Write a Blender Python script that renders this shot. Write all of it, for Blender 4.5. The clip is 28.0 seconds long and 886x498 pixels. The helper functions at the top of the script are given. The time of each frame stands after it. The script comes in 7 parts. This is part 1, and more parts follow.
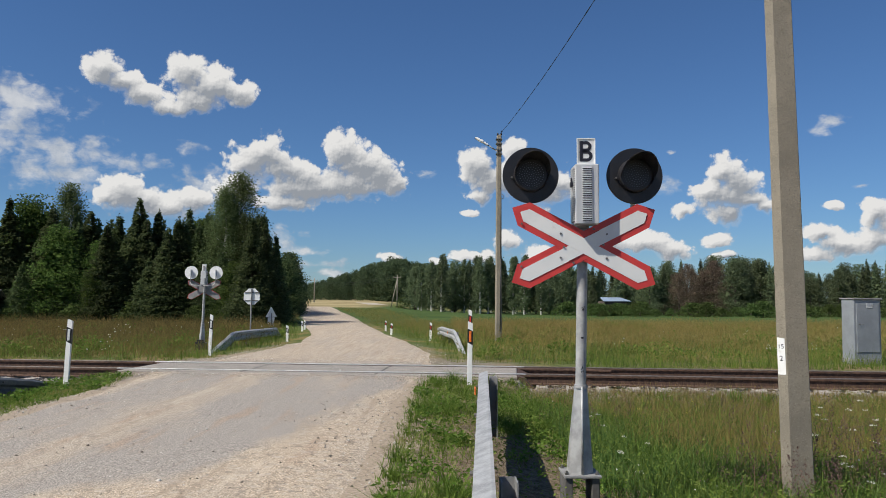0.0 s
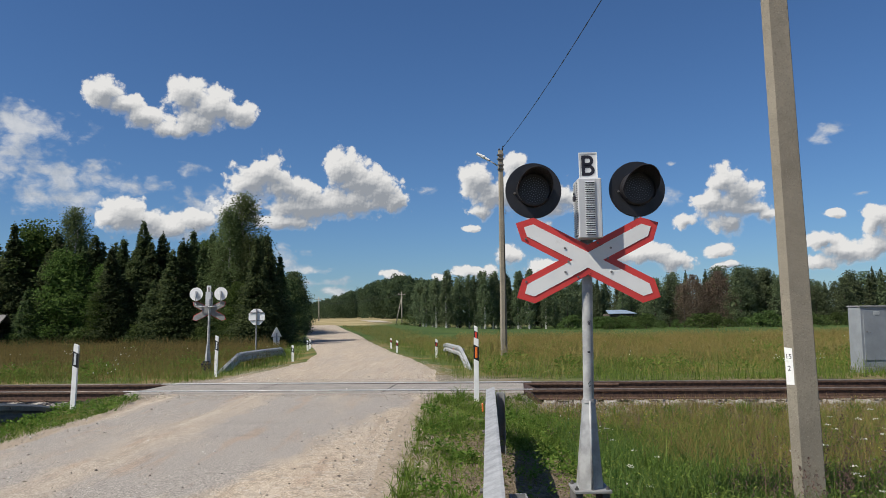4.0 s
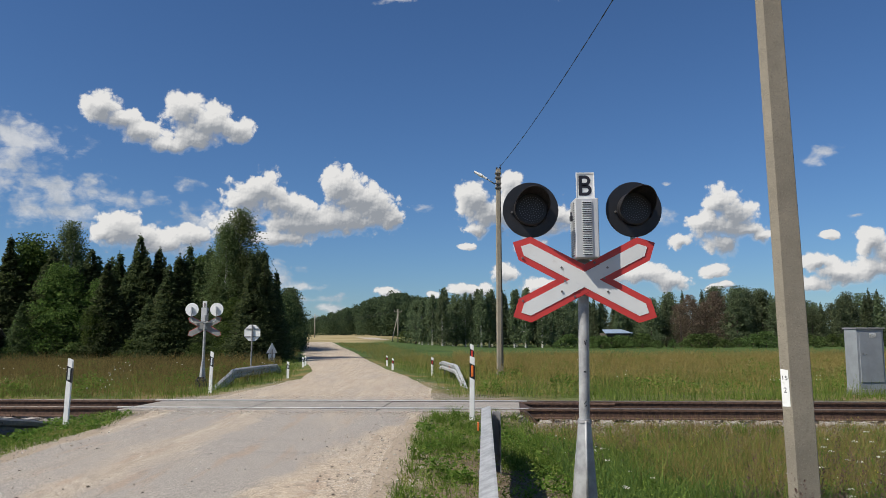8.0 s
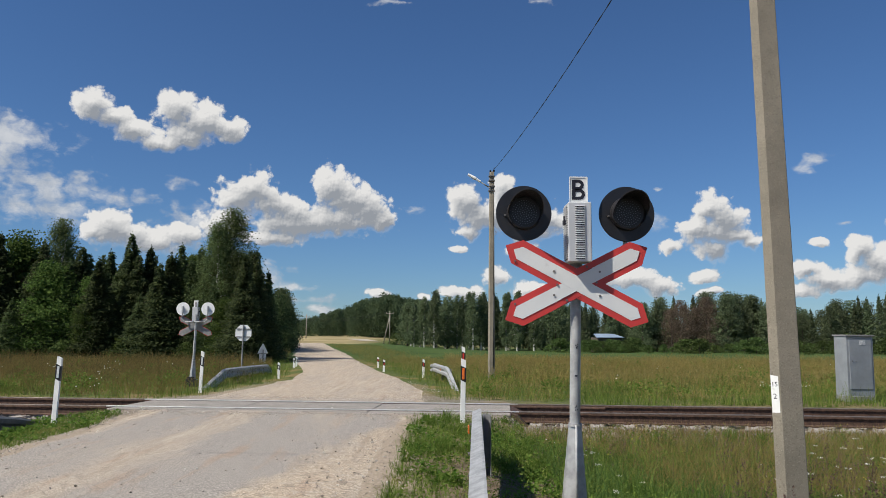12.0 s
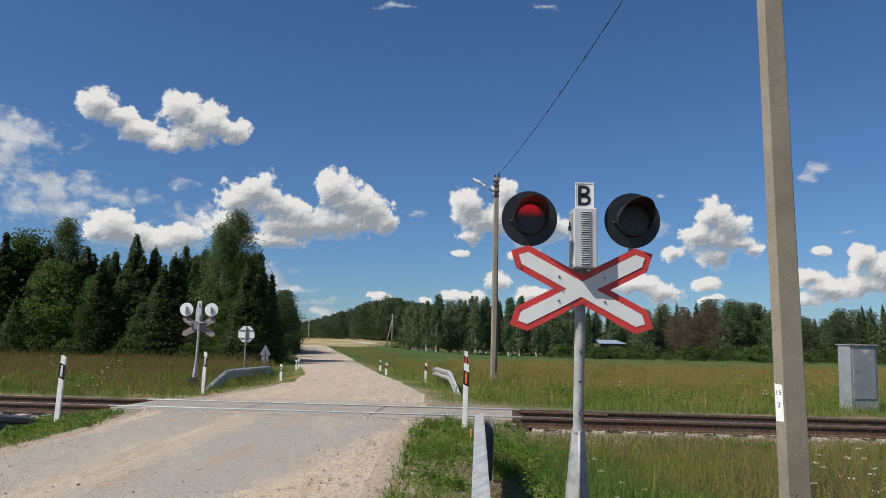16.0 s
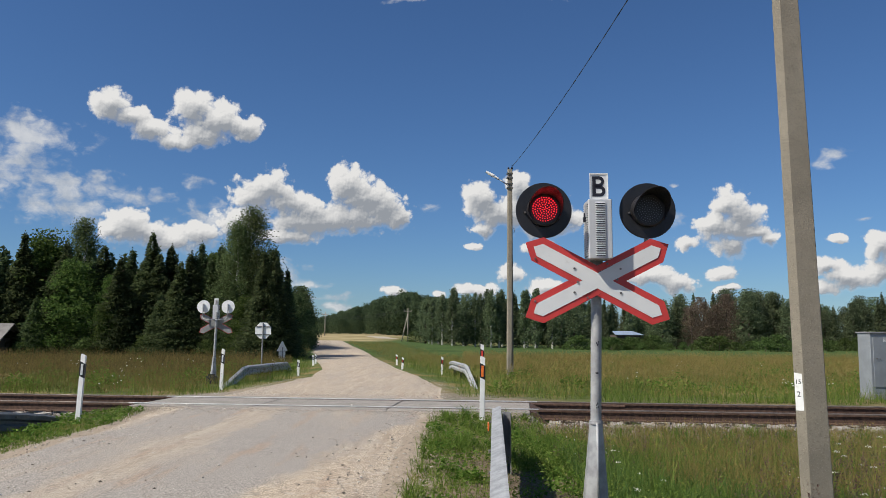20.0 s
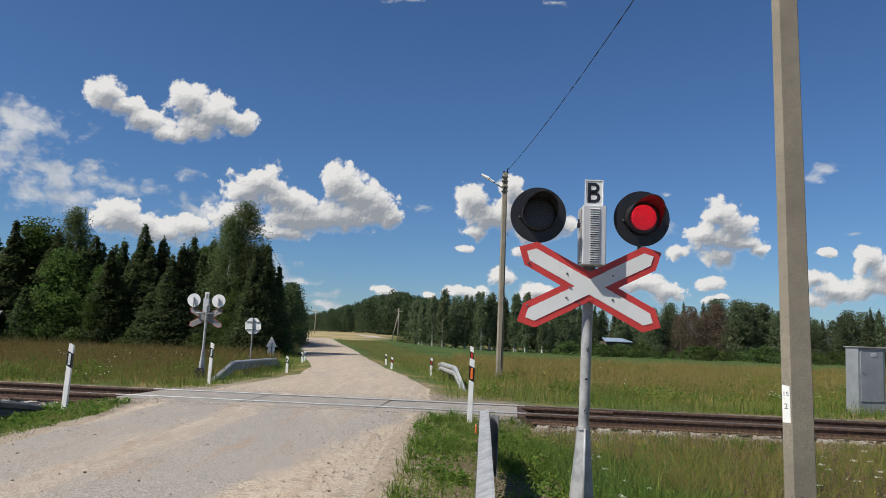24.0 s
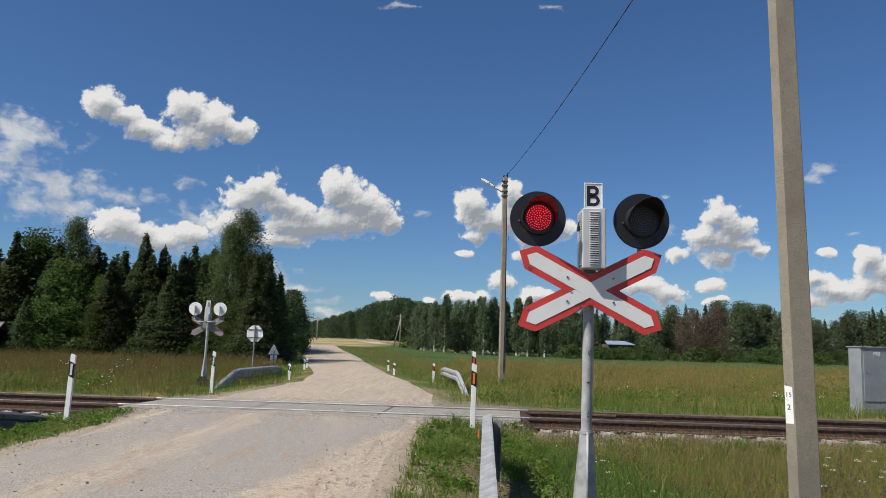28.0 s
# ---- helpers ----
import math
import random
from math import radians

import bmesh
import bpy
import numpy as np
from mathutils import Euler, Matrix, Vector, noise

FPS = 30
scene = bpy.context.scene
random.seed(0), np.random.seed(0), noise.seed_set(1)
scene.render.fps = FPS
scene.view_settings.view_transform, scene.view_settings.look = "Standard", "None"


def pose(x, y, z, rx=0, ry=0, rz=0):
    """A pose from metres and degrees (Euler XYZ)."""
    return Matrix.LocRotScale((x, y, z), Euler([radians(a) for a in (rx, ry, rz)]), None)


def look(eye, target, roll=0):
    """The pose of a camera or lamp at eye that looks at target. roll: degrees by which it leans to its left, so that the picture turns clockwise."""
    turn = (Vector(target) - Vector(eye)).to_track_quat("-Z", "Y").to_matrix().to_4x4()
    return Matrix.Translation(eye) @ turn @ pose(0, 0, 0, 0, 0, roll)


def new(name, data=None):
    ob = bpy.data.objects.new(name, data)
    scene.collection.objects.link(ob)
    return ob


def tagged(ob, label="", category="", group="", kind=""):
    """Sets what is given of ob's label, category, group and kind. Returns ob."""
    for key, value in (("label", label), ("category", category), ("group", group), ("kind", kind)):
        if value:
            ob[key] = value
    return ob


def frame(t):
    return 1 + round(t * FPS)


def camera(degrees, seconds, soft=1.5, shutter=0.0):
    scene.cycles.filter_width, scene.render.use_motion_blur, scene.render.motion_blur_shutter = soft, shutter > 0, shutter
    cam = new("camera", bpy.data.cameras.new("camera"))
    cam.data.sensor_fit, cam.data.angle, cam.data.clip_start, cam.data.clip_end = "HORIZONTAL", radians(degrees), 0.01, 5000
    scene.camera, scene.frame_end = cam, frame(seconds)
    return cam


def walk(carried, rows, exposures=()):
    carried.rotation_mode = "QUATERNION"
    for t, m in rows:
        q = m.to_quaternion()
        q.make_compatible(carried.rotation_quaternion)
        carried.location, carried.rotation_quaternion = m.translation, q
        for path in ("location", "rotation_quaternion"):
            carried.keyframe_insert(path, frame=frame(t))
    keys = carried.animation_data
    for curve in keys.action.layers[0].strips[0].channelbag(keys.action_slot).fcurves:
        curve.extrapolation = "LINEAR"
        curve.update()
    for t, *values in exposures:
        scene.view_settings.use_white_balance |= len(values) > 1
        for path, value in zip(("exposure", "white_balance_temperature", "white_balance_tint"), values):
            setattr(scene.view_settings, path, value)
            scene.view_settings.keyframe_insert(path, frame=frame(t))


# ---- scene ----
cam = camera(61.04, 28.0, soft=0.85)
walk(cam, [
    (0, pose(0, 0, 1.36, 93.964, -0.349, -0.024)),
    (0.5, pose(-0.001, 0.0017, 1.3609, 94.28, 0.217, 0.352)),
    (1, pose(-0.0016, 0.0033, 1.3654, 94.546, 0.22, 0.647)),
    (1.5, pose(-0.0032, 0.0022, 1.362, 94.75, 0.281, 0.795)),
    (2, pose(-0.0028, 0.0106, 1.3667, 94.93, -0.632, 0.659)),
    (2.5, pose(-0.0013, -0.0015, 1.3654, 95.184, -0.932, 0.258)),
    (3, pose(-0.0028, -0.0009, 1.3646, 95.247, -0.081, 0.315)),
    (3.5, pose(-0.0066, -0.0135, 1.3659, 95.135, 0.863, 0.35)),
    (5.5, pose(-0.0068, -0.0103, 1.3683, 95.698, 0.178, 0.03)),
    (6, pose(-0.0053, -0.0119, 1.3679, 95.907, -0.82, -0.064)),
    (6.5, pose(-0.006, -0.0094, 1.3728, 96.155, -0.904, -0.33)),
    (7, pose(-0.0111, -0.0202, 1.3692, 96.371, -0.626, -0.282)),
    (7.5, pose(-0.0092, -0.0167, 1.3688, 96.395, -0.073, -0.138)),
    (8, pose(-0.0076, -0.0219, 1.3705, 96.528, 0.305, 0.054)),
    (8.5, pose(-0.0083, -0.0259, 1.3688, 96.661, 0.257, 0.052)),
    (9, pose(-0.0056, -0.0174, 1.3688, 96.745, 0.212, 0.006)),
    (9.5, pose(-0.0075, -0.0248, 1.3673, 96.78, 0.24, -0.007)),
    (10, pose(-0.008, -0.0258, 1.3701, 96.723, 0.302, -0.007)),
    (10.5, pose(-0.0063, -0.0189, 1.3664, 96.721, 0.26, -0.004)),
    (11, pose(-0.008, -0.0198, 1.3695, 96.662, -0.059, -0.142)),
    (11.5, pose(-0.0063, -0.0153, 1.3681, 96.705, -0.214, -0.266)),
    (12, pose(-0.0071, -0.0168, 1.3707, 96.704, -0.359, -0.577)),
    (12.5, pose(-0.0097, -0.0184, 1.3694, 96.72, -0.152, -0.608)),
    (14.5, pose(-0.0098, -0.0257, 1.3711, 96.953, -0.014, 0.04)),
    (15, pose(-0.0036, -0.0101, 1.371, 97.018, -0.684, -0.353)),
    (15.5, pose(-0.011, -0.0226, 1.3716, 97.015, -1.034, -0.585)),
    (16, pose(-0.0228, -0.0267, 1.3702, 97.001, -1.126, -0.405)),
    (16.5, pose(-0.0228, -0.0302, 1.368, 97.025, -1.308, -0.089)),
    (17, pose(-0.0266, -0.0301, 1.3699, 97.054, -1.638, 0.179)),
    (17.5, pose(-0.028, -0.0259, 1.3686, 97.053, -1.887, 0.33)),
    (18, pose(-0.0305, -0.0271, 1.3721, 96.978, -2.098, 0.377)),
    (18.5, pose(-0.0348, -0.0294, 1.3696, 96.88, -1.985, 0.428)),
    (19, pose(-0.0286, -0.0152, 1.3686, 96.688, -0.934, 0.69)),
    (19.5, pose(-0.0241, -0.0146, 1.3664, 96.442, -0.459, 0.882)),
    (20, pose(-0.024, -0.0198, 1.37, 96.506, -0.322, 0.79)),
    (20.5, pose(-0.021, -0.0168, 1.3701, 96.622, -1.173, 0.288)),
    (21, pose(-0.0218, -0.0118, 1.3688, 96.617, -1.534, -0.105)),
    (21.5, pose(-0.0267, -0.0139, 1.3697, 96.537, -1.538, -0.186)),
    (23.5, pose(-0.0296, -0.0215, 1.3724, 96.522, -1.792, -0.014)),
    (24, pose(-0.0297, -0.0195, 1.3705, 96.613, -2.13, 0.033)),
    (24.5, pose(-0.0322, -0.0169, 1.371, 96.633, -2.155, 0.001)),
    (25, pose(-0.0315, -0.016, 1.3695, 96.676, -2.245, -0.079)),
    (25.5, pose(-0.0279, -0.0149, 1.3688, 96.675, -2.154, -0.038)),
    (26, pose(-0.0302, -0.0214, 1.3693, 96.74, -2.241, -0.026)),
    (26.5, pose(-0.0326, -0.0196, 1.372, 96.756, -1.97, 0.094)),
    (27, pose(-0.0316, -0.0152, 1.3678, 96.734, -1.641, 0.109)),
    (27.5, pose(-0.031, -0.022, 1.3688, 96.881, -1.303, 0.33)),
    (28, pose(-0.0215, -0.0179, 1.3707, 97.002, -1.372, 0.204)),
], exposures=[(0, 0.35), (28, 0.35)])

# ---- daylight: low summer sun from behind the left shoulder ----
SUN_EL, SUN_AZ = radians(48.8), radians(241.4)
world = bpy.data.worlds.new("sky")
scene.world = world
world.use_nodes = True
wt = world.node_tree
sky = wt.nodes.new("ShaderNodeTexSky")
sky.sky_type, sky.sun_disc = "NISHITA", False
sky.sun_elevation, sky.sun_rotation = SUN_EL, SUN_AZ
sky.air_density, sky.dust_density, sky.ozone_density = 1.0, 0.15, 6.0
wt.nodes["Background"].inputs["Strength"].default_value = 0.056
tint = wt.nodes.new("ShaderNodeVectorMath")
tint.operation, tint.inputs[1].default_value = "MULTIPLY", (0.755, 0.965, 1.19)
wt.links.new(sky.outputs["Color"], tint.inputs[0])
wt.links.new(tint.outputs[0], wt.nodes["Background"].inputs["Color"])
sun = new("sun", bpy.data.lights.new("sun", "SUN"))
sun.data.energy, sun.data.angle, sun.data.color = 4.6, radians(0.5), (1.0, 0.94, 0.84)
sun.matrix_world = look((-38.5, -21, 50), (0, 0, 0))

# ---- materials ----
class Nodes:
    """A small builder for node materials."""

    def __init__(self, name, rough=0.7, metal=0.0, spec=0.5):
        self.m = bpy.data.materials.new(name)
        self.m.use_nodes = True
        self.t = self.m.node_tree
        self.b = self.t.nodes["Principled BSDF"]
        self.b.inputs["Roughness"].default_value = rough
        self.b.inputs["Metallic"].default_value = metal
        self.b.inputs["Specular IOR Level"].default_value = spec
        self.co = self.t.nodes.new("ShaderNodeTexCoord").outputs["Object"]

    def put(self, socket, value):
        if hasattr(value, "is_output"):
            self.t.links.new(value, socket)
        else:
            socket.default_value = value

    def noise(self, scale, detail=4.0, rough=0.55, co=None, distort=0.0):
        n = self.t.nodes.new("ShaderNodeTexNoise")
        n.inputs["Scale"].default_value, n.inputs["Detail"].default_value = scale, detail
        n.inputs["Roughness"].default_value, n.inputs["Distortion"].default_value = rough, distort
        self.put(n.inputs["Vector"], co or self.co)
        return n.outputs["Fac"]

    def voronoi(self, scale, co=None, out="Distance"):
        n = self.t.nodes.new("ShaderNodeTexVoronoi")
        n.inputs["Scale"].default_value = scale
        self.put(n.inputs["Vector"], co or self.co)
        return n.outputs[out]

    def math(self, op, a, b=0.0, c=0.0, clamp=False):
        n = self.t.nodes.new("ShaderNodeMath")
        n.operation, n.use_clamp = op, clamp
        for s, v in zip(n.inputs, (a, b, c)):
            self.put(s, v)
        return n.outputs[0]

    def ramp(self, x, a, b, lo=0.0, hi=1.0):
        n = self.t.nodes.new("ShaderNodeMapRange")
        n.interpolation_type = "SMOOTHSTEP"
        for s, v in zip(n.inputs, (x, a, b, lo, hi)):
            self.put(s, v)
        return n.outputs[0]

    def mix(self, f, a, b):
        n = self.t.nodes.new("ShaderNodeMix")
        n.data_type = "RGBA"
        self.put(n.inputs["Factor"], f)
        for key, v in ((6, a), (7, b)):
            self.put(n.inputs[key], v if hasattr(v, "is_output") else (*v, 1.0))
        return n.outputs[2]

    def stretch(self, x, y, z):
        n = self.t.nodes.new("ShaderNodeMapping")
        n.inputs["Scale"].default_value = (x, y, z)
        self.put(n.inputs["Vector"], self.co)
        return n.outputs[0]

    def axis(self, k):
        n = self.t.nodes.new("ShaderNodeSeparateXYZ")
        self.put(n.inputs[0], self.co)
        return n.outputs[k]

    def island(self):
        return self.t.nodes.new("ShaderNodeNewGeometry").outputs["Random Per Island"]

    def chance(self):
        return self.t.nodes.new("ShaderNodeObjectInfo").outputs["Random"]

    def bump(self, h, strength=0.3, dist=0.01):
        n = self.t.nodes.new("ShaderNodeBump")
        n.inputs["Strength"].default_value, n.inputs["Distance"].default_value = strength, dist
        self.put(n.inputs["Height"], h)
        self.t.links.new(n.outputs[0], self.b.inputs["Normal"])

    def color(self, c):
        self.put(self.b.inputs["Base Color"], c if hasattr(c, "is_output") else (*c, 1.0))
        return self


def plain(name, color, rough=0.5, metal=0.0, vary=0.12, scale=6.0, dirt=None, bump=0.0):
    """Paint or metal with soft blotches, fine grain and some dirt."""
    n = Nodes(name, rough, metal)
    dark = tuple(c * (1 - vary) for c in color)
    light = tuple(min(1.0, c * (1 + vary * 0.6)) for c in color)
    c = n.mix(n.ramp(n.noise(scale, 5), 0.35, 0.65), dark, light)
    if dirt:
        c = n.mix(n.ramp(n.noise(scale * 3.1, 6, 0.7), 0.55, 0.8, 0.0, 0.75), c, dirt)
    n.color(c)
    n.put(n.b.inputs["Roughness"], n.ramp(n.noise(scale * 7, 3), 0.3, 0.7, max(0.05, rough - 0.1), min(1.0, rough + 0.12)))
    if bump:
        n.bump(n.noise(scale * 20, 4), bump, 0.004)
    return n.m


def m_concrete(name, base, grain=1.0):
    n = Nodes(name, 0.9)
    c = n.mix(n.ramp(n.noise(3 * grain, 6, 0.65), 0.3, 0.7), tuple(v * 0.72 for v in base), base)
    c = n.mix(n.ramp(n.voronoi(130 * grain), 0.16, 0.30, 0.7, 0.0), c, tuple(v * 1.6 for v in base))
    c = n.mix(n.ramp(n.noise(105 * grain, 3), 0.56, 0.66, 0.0, 0.7), c, tuple(v * 0.45 for v in base))
    n.color(c)
    n.bump(n.math("ADD", n.noise(70 * grain, 4), n.noise(9 * grain, 4)), 0.5, 0.006)
    return n.m


MAT = dict(
    galv=plain("galvanised_steel", (0.34, 0.345, 0.345), 0.5, 0.1, 0.25, 9, (0.30, 0.30, 0.29)),
    galv_dull=plain("weathered_zinc", (0.24, 0.24, 0.24), 0.65, 0.1, 0.2, 6, (0.22, 0.2, 0.17)),
    # same zinc, darkened in its colour to stand for a beam face in shade
    shaded_zinc=plain("zinc_with_painted_shade", (0.105, 0.11, 0.115), 0.6, 0.15, 0.2, 5, (0.09, 0.08, 0.065)),
    white=plain("white_paint", (0.78, 0.78, 0.76), 0.45, 0, 0.06, 5, (0.52, 0.5, 0.45)),
    white_sheet=plain("white_reflective_sheet", (0.66, 0.67, 0.66), 0.4, 0, 0.05, 4, (0.5, 0.5, 0.47)),
    red_sheet=plain("red_reflective_sheet", (0.52, 0.045, 0.04), 0.4, 0, 0.1, 4, (0.35, 0.05, 0.045)),
    black=plain("black_paint", (0.012, 0.012, 0.014), 0.42, 0, 0.3, 8),
    ink=plain("black_ink", (0.01, 0.01, 0.018), 0.5, 0, 0.1, 8),
    back=plain("grey_sign_back", (0.74, 0.75, 0.75), 0.75, 0.0, 0.08, 5),
    box=plain("light_grey_enamel", (0.52, 0.53, 0.54), 0.4, 0.15, 0.06, 4, (0.4, 0.4, 0.38)),
    cabinet=plain("grey_cabinet_paint", (0.27, 0.29, 0.31), 0.45, 0.2, 0.1, 3, (0.25, 0.25, 0.24)),
    bolt=plain("bolt_steel", (0.2, 0.19, 0.18), 0.5, 0.8, 0.2, 30),
    orange=plain("orange_reflector", (0.75, 0.17, 0.03), 0.3, 0, 0.1, 20),
    red_refl=plain("red_reflector", (0.6, 0.05, 0.03), 0.3, 0, 0.1, 20),
    pale_refl=plain("pale_reflector", (0.6, 0.62, 0.62), 0.25, 0, 0.1, 20),
    rail_side=plain("rusty_rail", (0.095, 0.055, 0.038), 0.8, 0.2, 0.35, 14, (0.05, 0.035, 0.03), 0.3),
    rail_top=plain("polished_rail", (0.62, 0.61, 0.59), 0.5, 0.75, 0.1, 3),
    rail_dull=plain("worn_rail", (0.20, 0.165, 0.14), 0.5, 0.5, 0.25, 6),
    pole=m_concrete("pole_concrete", (0.25, 0.222, 0.172), 0.8),
    deck=m_concrete("deck_concrete", (0.30, 0.272, 0.238), 0.8),
    sleeper=m_concrete("sleeper_concrete", (0.36, 0.33, 0.29), 1.0),
    cable=plain("cable_rubber", (0.015, 0.015, 0.016), 0.6, 0, 0.2, 9),
    roof=plain("slate_roof", (0.17, 0.162, 0.155), 0.85, 0, 0.25, 2.0, (0.2, 0.2, 0.17)),
    planks=plain("old_planks", (0.09, 0.07, 0.055), 0.85, 0, 0.3, 2.5),
    metal_roof=plain("blue_grey_sheet", (0.32, 0.40, 0.50), 0.45, 0.2, 0.1, 0.6),
    blister=plain("led_lens", (0.016, 0.015, 0.015), 0.4, 0, 0.2, 30),
    footing=plain("dark_footing", (0.11, 0.105, 0.10), 0.8, 0.1, 0.3, 6),
    wood_pole=plain("weathered_timber", (0.28, 0.25, 0.21), 0.9, 0, 0.25, 1.5),
)

# ---- builders ----
def box(bm, x0, x1, y0, y1, z0, z1, m=None, bevel=0.0):
    vs = [bm.verts.new(Vector((x, y, z))) for x in (x0, x1) for y in (y0, y1) for z in (z0, z1)]
    fs = [bm.faces.new([vs[i] for i in q]) for q in ((0, 1, 3, 2), (4, 6, 7, 5), (0, 4, 5, 1), (2, 3, 7, 6), (0, 2, 6, 4), (1, 5, 7, 3))]
    if bevel:
        es = list({e for f in fs for e in f.edges})
        out = bmesh.ops.bevel(bm, geom=es, offset=bevel, segments=1, affect="EDGES")
        vs = list({v for f in out["faces"] for v in f.verts} | {v for v in vs if v.is_valid})
    if m is not None:
        bmesh.ops.transform(bm, matrix=m, verts=vs)
    return vs


def tube(bm, p0, p1, r0, r1=None, n=10, caps=True):
    """A round bar or cone between two points."""
    p0, p1 = Vector(p0), Vector(p1)
    r1 = r0 if r1 is None else r1
    q = (p1 - p0).to_track_quat("Z", "Y")
    rings = []
    for p, r in ((p0, r0), (p1, r1)):
        rings.append([bm.verts.new(p + q @ Vector((r * math.cos(a), r * math.sin(a), 0))) for a in (2 * math.pi * i / n for i in range(n))])
    for i in range(n):
        f = bm.faces.new((rings[0][i], rings[0][(i + 1) % n], rings[1][(i + 1) % n], rings[1][i]))
        f.smooth = n > 6
    if caps:
        bm.faces.new(rings[0][::-1])
        bm.faces.new(rings[1])
    return rings


def pipe(bm, pts, r, n=8):
    """A bent round bar through points."""
    for a, b in zip(pts, pts[1:]):
        tube(bm, a, b, r, r, n)


def slab(bm, pts, y0, y1):
    """A flat shape, given in x and z, with thickness along y."""
    a = [bm.verts.new((x, y0, z)) for x, z in pts]
    b = [bm.verts.new((x, y1, z)) for x, z in pts]
    bm.faces.new(a)
    bm.faces.new(b[::-1])
    k = len(pts)
    for i in range(k):
        bm.faces.new((a[i], b[i], b[(i + 1) % k], a[(i + 1) % k]))
    return a + b


def sweep(bm, profile, path):
    """A profile in (side, up), carried along points in space."""
    rings = []
    for i, p in enumerate(path):
        p = Vector(p)
        d = (Vector(path[min(i + 1, len(path) - 1)]) - Vector(path[max(i - 1, 0)])).normalized()
        side = Vector((d.y, -d.x, 0)).normalized()
        rings.append([bm.verts.new(p + side * u + Vector((0, 0, v))) for u, v in profile])
    k = len(profile)
    for a, b in zip(rings, rings[1:]):
        for i in range(k):
            bm.faces.new((a[i], a[(i + 1) % k], b[(i + 1) % k], b[i]))
    bm.faces.new(rings[0][::-1])
    bm.faces.new(rings[-1])


def turned(bm, profile, n=32, m=None):
    """A lathe shape about y: profile in (radius, y)."""
    rings = [[bm.verts.new((r * math.cos(a), y, r * math.sin(a))) for a in (2 * math.pi * i / n for i in range(n))] for r, y in profile]
    for a, b in zip(rings, rings[1:]):
        for i in range(n):
            bm.faces.new((a[i], a[(i + 1) % n], b[(i + 1) % n], b[i])).smooth = True
    bm.faces.new(rings[0])
    bm.faces.new(rings[-1][::-1])
    if m is not None:
        bmesh.ops.transform(bm, matrix=m, verts=[v for r in rings for v in r])


def mesh_of(name, bm, material):
    bmesh.ops.recalc_face_normals(bm, faces=bm.faces)
    for e in bm.edges:
        if len(e.link_faces) == 2 and e.calc_face_angle(0.0) > 0.6:
            e.smooth = False
    me = bpy.data.meshes.new(name)
    bm.to_mesh(me)
    bm.free()
    for m in material if isinstance(material, (list, tuple)) else (material,):
        me.materials.append(m)
    return me


def part(name, bm, material, parent, label=""):
    ob = new(name, bm if isinstance(bm, bpy.types.Mesh) else mesh_of(name, bm, material))
    ob.parent = parent
    return tagged(ob, label=label)


def thing(name, label, category, m=None, group="", kind=""):
    ob = new(name)
    ob.empty_display_size = 0.2
    if m is not None:
        ob.matrix_world = m
    return tagged(ob, label, category, group, kind)


def raw_mesh(name, verts, faces, material, smooth=False):
    """A mesh from numpy arrays; every face has the same number of corners."""
    me = bpy.data.meshes.new(name)
    k = faces.shape[1]
    me.vertices.add(len(verts))
    me.vertices.foreach_set("co", verts.astype(np.float32).ravel())
    me.loops.add(faces.size)
    me.loops.foreach_set("vertex_index", faces.astype(np.int32).ravel())
    me.polygons.add(len(faces))
    me.polygons.foreach_set("loop_start", np.arange(0, faces.size, k, dtype=np.int32))
    if smooth:
        me.polygons.foreach_set("use_smooth", np.ones(len(faces), dtype=bool))
    me.update(calc_edges=True)
    me.materials.append(material)
    return me

# ---- the lie of the land ----
EDGE_Y = [-60, 0, 9, 12, 14.6, 16.7, 20.5, 25, 31, 42, 64, 90, 136, 180, 230, 260]
EDGE_L = [-5.2, -5.2, -5.2, -5.3, -5.75, -5.4, -5.2, -4.85, -5.5, -7.8, -12.0, -17, -25.3, -33, -41, -46]
EDGE_R = [-0.55, -0.55, -0.54, -0.48, -0.2, -0.1, -0.2, -0.95, -2.1, -4.0, -7.4, -12, -19.6, -27, -35, -41]
TRACK_DIR = Vector((0.9955, -0.0945, 0))
TRACK_SIDE = Vector((0.0945, 0.9955, 0))
TRACK_MID = Vector((-1.45, 15.28, 0))
DECK_X = (-4.7, 2.95)


def step(x, a, b):
    t = np.clip((x - a) / (b - a), 0, 1)
    return t * t * (3 - 2 * t)


def road_left(y):
    return np.interp(y, EDGE_Y, EDGE_L)


def road_right(y):
    return np.interp(y, EDGE_Y, EDGE_R)


def wave(x, y, k, seed):
    return np.sin(x * k + 1.7 * np.sin(y * k * 0.7 + seed)) * np.cos(y * k * 1.1 + seed * 2.1 + np.sin(x * k * 0.6))


def far_rise(x, y):
    """The ground lifts gently where the road leaves the valley."""
    return 1.4 * step(y, 165, 240) * (1 - step(x, -14, 12))


